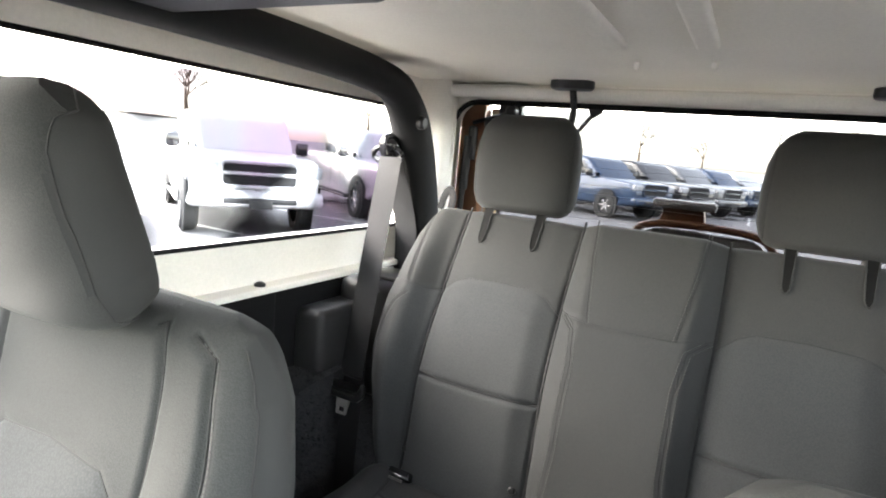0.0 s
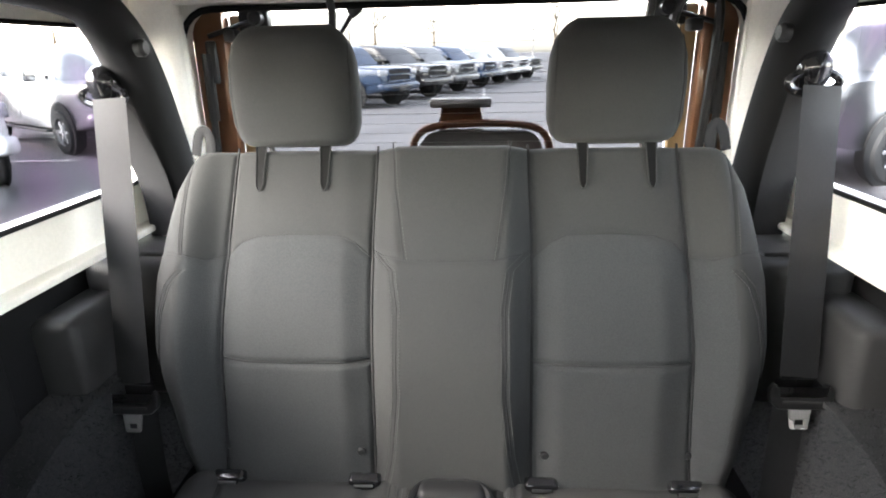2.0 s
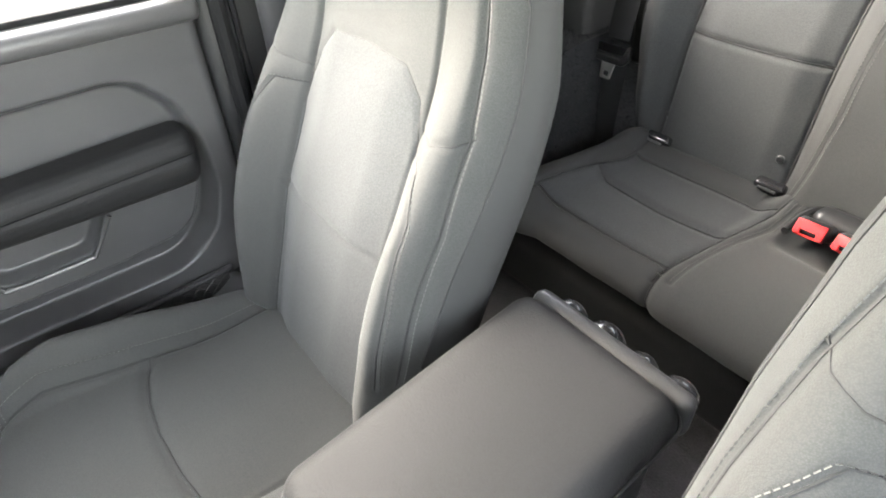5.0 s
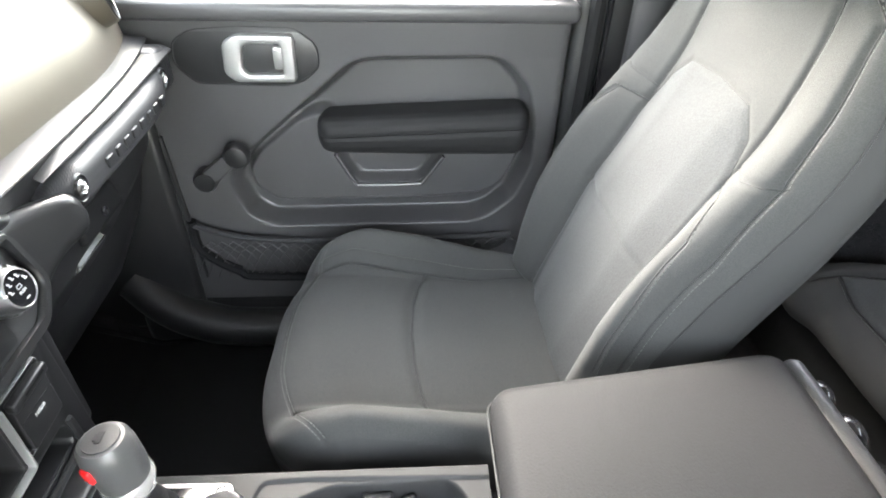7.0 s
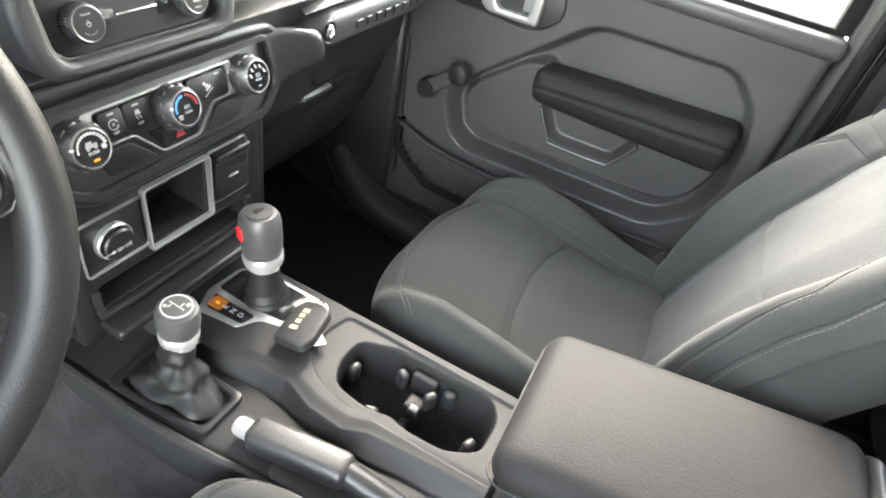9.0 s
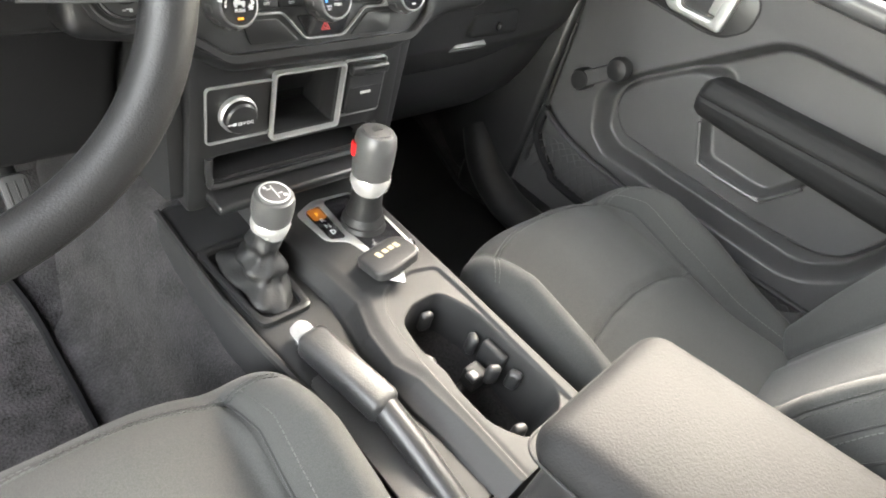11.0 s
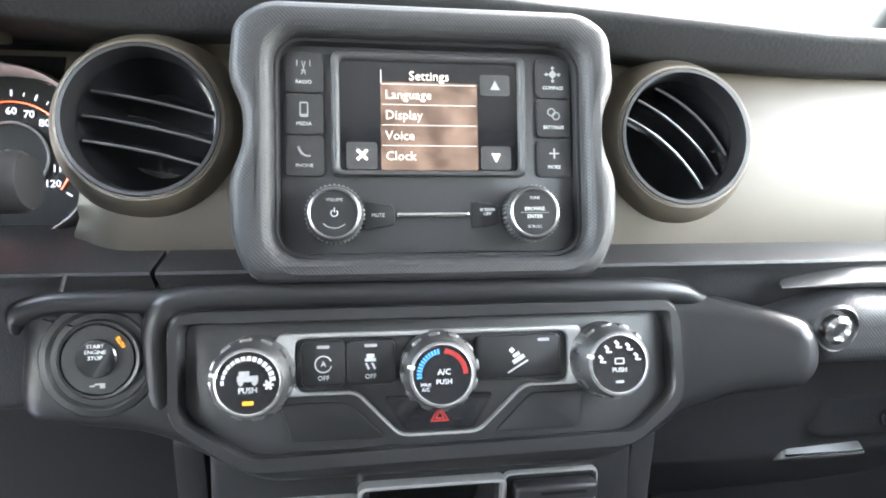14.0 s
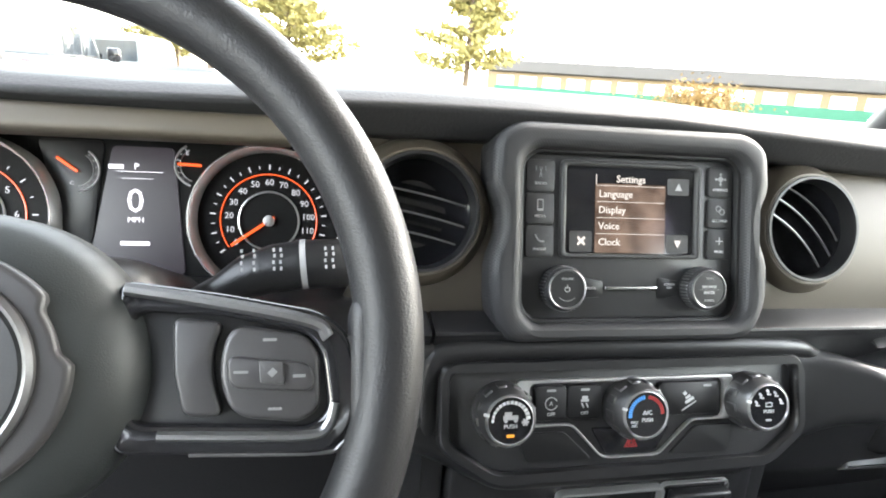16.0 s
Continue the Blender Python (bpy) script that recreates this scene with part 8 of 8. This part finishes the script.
def pickup(paint, label, m, cab="crew", group="parked trucks"):
    """A parked pickup: nose towards +x of its own axes, standing at the origin."""
    t = thing("pickup_truck", label, "truck", group)
    Wd = 2.0
    body = thing("body")
    body.parent = t
    side = soften([(2.86, 0.54), (2.92, 0.80), (2.90, 1.14), (2.72, 1.25), (1.35, 1.32), (-2.85, 1.34), (-2.90, 0.78), (-2.84, 0.56), (-2.35, 0.48), (-1.15, 0.42), (1.25, 0.42), (2.4, 0.45)], 0.10, 3)
    up = Matrix(((1, 0, 0, 0), (0, 0, -1, 0), (0, 1, 0, 0), (0, 0, 0, 1)))
    bm = slab(side, Wd, up @ pose(0, 0, -Wd / 2), 0.09, 3)
    for v in bm.verts:
        nose = max(0.0, (v.co.x - 2.0) / 0.9)
        v.co.y *= 1 - 0.10 * nose ** 2
        v.co.z -= 0.05 * nose ** 2 * (v.co.z > 0.9)
    part("lower_body", bm, paint, body)
    roof_ = soften([(1.42, 1.28), (0.72, 1.88), (0.35, 1.98), (-0.95, 2.00), (-1.28, 1.88), (-1.38, 1.30)], 0.12, 4)
    part("cab", slab(roof_, 1.72, up @ pose(0, 0, -0.86), 0.14, 3), paint, body)
    part("windscreen", slab([(-0.78, 0), (0.78, 0), (0.66, 0.80), (-0.66, 0.80)], 0.015, plane((1.335, 0, 1.325), (0, 1, 0), (-0.77, 0, 0.64)), 0.004), DARKGLASS, t)
    for s in (1, -1):
        for x0, x1 in ((0.90, -0.05), (-0.15, -1.10)):
            part("side_window", slab(soften([(x0, 1.37), (x0 - 0.40 if x0 > 0 else x0, 1.80), (x1, 1.83), (x1, 1.37)], 0.05), 0.02, up @ pose(0, 0, s * 0.862 - 0.01), 0.004), DARKGLASS, t)
        part("door_mirror", rbox((0.16, 0.22, 0.24), (1.05, s * 1.10, 1.42), 0.05, 3), GLOSSBLACK, t)
        part("headlamp", rbox((0.16, 0.40, 0.19), (2.85, s * 0.76, 1.09), 0.04, 3), LAMPGLASS, t)
        part("fog_lamp", rbox((0.08, 0.22, 0.08), (2.98, s * 0.74, 0.62), 0.03, 2), LAMPGLASS, t)
        part("tail_lamp", rbox((0.10, 0.16, 0.44), (-2.86, s * 0.90, 1.08), 0.03, 2), REDLAMP, t)
        part("door_line", rbox((0.012, 0.01, 0.62), (-0.10, s * 1.0, 0.92), 0), SEAM, t)
        part("door_handle", rbox((0.16, 0.03, 0.035), (0.10, s * 1.005, 1.20), 0.012), paint, t)
        part("running_board", rbox((2.5, 0.16, 0.05), (-0.1, s * 0.98, 0.40), 0.02), BLACK, t)
        for wx in (1.82, -1.88):
            part("wheel_opening", lathe([(0.50, 0.0), (0.50, 0.03), (0.0, 0.03)], plane((wx, s * 0.985, 0.45), (1, 0, 0), (0, 0, 1)) @ pose(0, 0, 0, 0 if s < 0 else 180), 28), TYRE, t)
            w = thing("wheel")
            w.parent = t
            wm_ = plane((wx, s * 0.80, 0.41), (1, 0, 0), (0, 0, 1)) @ pose(0, 0, 0, 0 if s < 0 else 180)
            part("tyre", lathe([(0.24, 0.0), (0.36, -0.02), (0.405, 0.03), (0.41, 0.12), (0.405, 0.21), (0.37, 0.25), (0.26, 0.25), (0.25, 0.20)], wm_, 32), TYRE, w)
            part("rim", lathe([(0.26, 0.22), (0.25, 0.245), (0.23, 0.20), (0.10, 0.17), (0.0, 0.18)], wm_, 32), DARKMETAL, w)
            for i in range(6):
                part("spoke", rbox((0.20, 0.055, 0.03), (0.13, 0, 0.215), 0.01, 1, wm_ @ pose(0, 0, 0, 0, 0, 60 * i)), ALLOY, w)
    g = thing("grille")
    g.parent = t
    part("mesh", rbox((0.12, 1.16, 0.40), (2.87, 0, 1.01), 0.05, 3), TYRE, g, "black grille mesh")
    part("surround", tube([(2.935, y, z) for y, z in rrect(-0.57, 0.83, 0.57, 1.20, 0.08)], 0.030, 8, closed=True), paint, g)
    part("bar", rbox((0.06, 1.10, 0.055), (2.925, 0, 1.03), 0.02, 2), paint, g)
    part("bumper", rbox((0.26, 1.96, 0.24), (2.90, 0, 0.66), 0.08, 3), paint, t)
    part("lower_grille", rbox((0.06, 1.10, 0.10), (3.005, 0, 0.63), 0.02, 2), BLACK, t)
    part("plate_bar", rbox((0.02, 0.34, 0.14), (3.030, 0, 0.58), 0.004), GREYTRIM, t)
    t.matrix_basis = m
    return t


def park(x, y, heading):
    return pose(x, y, 0, 0, 0, heading)


# beside the vehicle: a row nosing towards it
pickup(CARWHITE, "white crew-cab pickup with a black grille, parked nose-on", park(8.86, -8.54, 147))
pickup(CARSILVER, "silver crew-cab pickup parked beside the white one", park(8.6, -12.8, 147))
pickup(CARWHITE, "white crew-cab pickup parked in the farther row", park(10.9, -5.2, 147))
pickup(CARGREY, "grey crew-cab pickup parked in the farther row", park(19.5, -16.5, 147))
# behind: a long row seen over the bench
for i, (p_, lab) in enumerate(((CARBLUE, "dark blue pickup parked in the row behind"), (CARBLACK, "black pickup parked in the row behind"), (CARGREY, "dark grey pickup parked in the row behind"),
                               (CARBLUE, "blue pickup parked in the row behind"), (CARSILVER, "silver pickup parked in the row behind"), (CARWHITE, "white pickup parked in the row behind"), (CARBLACK, "black pickup parked in the row behind"))):
    ax_, ay_ = 3.5 - 1.02 * i, -20.5 - 3.2 * i
    pickup(p_, lab, park(ax_ + 1.6, ay_ - 0.9, 150))
# on the driver's side
pickup(CARGREY, "dark grey pickup parked beside the vehicle", park(-6.4, -9.5, 20))
pickup(CARWHITE, "white pickup parked in front of the windscreen", park(-15.5, 30.0, 100))
pickup(CARGREY, "grey pickup parked in front of the windscreen", park(-9.3, 30.5, 100))
pickup(CARWHITE, "white pickup with a dark bed cover ahead of the windscreen", park(-12.2, 22.5, -60))


pickup(CARGREY, "grey crew-cab pickup parked across, ahead of the windscreen", park(-5.6, 15.5, 172))
pickup(CARGREY, "grey pickup with red tail lamps, ahead of the windscreen", park(-5.3, 10.75, 97) @ Matrix.Scale(1.04, 4))


def conifer(x, y, h, spread, seed):
    rnd = random.Random(seed)
    t = thing("conifer_tree", "thin yellow-green conifer with gaps in its crown", "tree", "trees", at=(x, y, 0))
    part("trunk", tube([(x, y, 0), (x + 0.1, y, h * 0.5), (x, y, h * 0.98)], [0.22, 0.14, 0.02], 10), BARK, t)
    V, F = [], []
    lim = None
    for i in range(70):
        z = h * (0.20 + 0.78 * (i / 70) ** 0.9)
        L = spread * 1.35 * (1.05 - z / h) * rnd.uniform(0.6, 1.15) + 0.25
        a = rnd.uniform(0, 6.28)
        tip = Vector((x + L * math.cos(a), y + L * math.sin(a), z + L * 0.18))
        base = Vector((x, y, z))
        lim = tube([base, (base + tip) / 2 + Vector((0, 0, 0.06)), tip], [0.05, 0.03, 0.01], 5, bm=lim)
        for _ in range(120):
            f = rnd.uniform(0.15, 1.05)
            c = base.lerp(tip, f) + Vector((rnd.gauss(0, 0.16), rnd.gauss(0, 0.16), rnd.gauss(0, 0.13)))
            n = Vector((rnd.gauss(0, 1), rnd.gauss(0, 1), rnd.gauss(0, 1))).normalized()
            u = n.orthogonal().normalized() * rnd.uniform(0.07, 0.17)
            v = n.cross(u).normalized() * rnd.uniform(0.14, 0.34)
            k = len(V)
            V += [c - u, c + v, c + u, c - v * 0.6]
            F.append((k, k + 1, k + 2, k + 3))
    part("limbs", lim, BARK, t)
    from_arrays("crown", V, F, NEEDLES, t)


conifer(8.4, 38.0, 10.5, 3.6, 3)
conifer(-3.2, 42.0, 9.0, 4.2, 5)
conifer(-9.0, 46.0, 9.5, 4.6, 8)
conifer(-14.5, 60.0, 8.5, 4.0, 12)


def bare_tree(x, y, h, seed):
    rnd = random.Random(seed)
    t = thing("bare_tree", "leafless tree at the edge of the car park", "tree", "trees", at=(x, y, 0))
    part("trunk", tube([(x, y, 0), (x, y, h * 0.35)], [0.20, 0.15], 8), BARK, t)
    bm = None

    def grow(p, d, L, r, lv):
        nonlocal bm
        q = p + d * L
        bm = tube([p, (p + q) / 2 + Vector((rnd.gauss(0, L * 0.05), rnd.gauss(0, L * 0.05), 0)), q], [r, r * 0.8, r * 0.6], 5, bm=bm)
        if lv:
            for _ in range(3):
                grow(q, (d + Vector((rnd.gauss(0, 0.45), rnd.gauss(0, 0.45), rnd.uniform(0, 0.3)))).normalized(), L * 0.68, r * 0.6, lv - 1)

    grow(Vector((x, y, h * 0.35)), Vector((0, 0, 1)), h * 0.2, 0.13, 4)
    part("limbs", bm, BARK, t)


bare_tree(-7.5, -62, 8, 2)
bare_tree(6, -80, 7, 4)
bare_tree(38, -30, 7, 6)
bare_tree(30, -42, 7.5, 9)
bare_tree(46, -36, 8, 11)
bare_tree(52, -70, 8, 13)
bare_tree(12, -70, 8, 15)

# long low building with a green fence screen, far ahead
b = thing("long_building", "long pale low building with a grey roof, far off", "building", at=(60, 70, 0))
bx = pose(82, 86, 0, 0, 0, -38)
part("wall", rbox((120, 12, 4.2), (0, 0, 2.1), 0.05, 1, bx), TANWALL, b, "tan wall")
part("roof", rbox((122, 14, 2.2), (0, 0, 5.4), 0.2, 1, bx), ROOFGREY, b)
for i in range(24):
    wn = thing("window")
    wn.parent = b
    wn.location = -b.location
    part("pane", rbox((3.5, 0.1, 2.7), (-56 + i * 4.8, -6.04, 2.2), 0.02, 1, bx), WALLPAINT, wn, "white closed shutter")
    part("sill", rbox((3.8, 0.25, 0.12), (-56 + i * 4.8, -6.1, 0.8), 0.02, 1, bx), WALLPAINT, wn)
t = thing("fence_screen", "green fabric fence screen before the building", "fence", at=(50, 55, 0))
part("screen", rbox((110, 0.06, 1.6), (0, -14, 0.8), 0.01, 1, bx), SCREENGREEN, t)
for i in range(12):
    part("post", tube([bx @ Vector((-54 + i * 9.8, -13.9, 0)), bx @ Vector((-54 + i * 9.8, -13.9, 1.9))], 0.05, 8), POLE, t)
rnd = random.Random(4)
V, F = [], []
for i in range(2600):
    c = Vector((27 + rnd.gauss(0, 1.7), 40 + rnd.gauss(0, 1.2), abs(rnd.gauss(1.2, 0.70))))
    n = Vector((rnd.gauss(0, 1), rnd.gauss(0, 1), rnd.gauss(0, 1))).normalized()
    u = n.orthogonal().normalized() * 0.10
    v = n.cross(u).normalized() * 0.14
    k = len(V)
    V += [c - u, c + v, c + u, c - v]
    F.append((k, k + 1, k + 2, k + 3))
t = thing("dry_shrubs", "clump of dry ochre shrubs beside the car park", "shrub", kind="stuff", at=(29, 40, 0))
from_arrays("leaves", V, F, HEDGE, t)
for x, y, h in ((2.2, 60, 9.5), (-30, 55, 9), (-6, -70, 9), (4.2, 36.5, 2.6)):
    t = thing("street_lamp", "grey car park lamp post with a flat head", "lamp post", "lamp posts", at=(x, y, 0))
    part("pole", tube([(x, y, 0), (x, y, h)], [0.09, 0.06], 10), POLE, t)
    part("head", rbox((0.9, 0.35, 0.14), (x - 0.4, y, h), 0.05, 2), ROOFGREY, t)
# low buildings round the far side of the car park
for x, y, wx_, wy_, h, r_ in ((-60, -190, 70, 14, 5.0, 8), (190, -150, 14, 60, 5.0, 0), (-110, 10, 12, 80, 5.0, 0)):
    b = thing("low_building", "long pale low building at the edge of the car park", "building", "far buildings", at=(x, y, 0))
    part("wall", rbox((wx_, wy_, h), (0, 0, h / 2), 0.05, 1, pose(x, y, 0, 0, 0, r_)), WALLPAINT, b)
    part("roof", rbox((wx_ + 1, wy_ + 1, 0.6), (0, 0, h + 0.3), 0.1, 1, pose(x, y, 0, 0, 0, r_)), ROOFGREY, b)
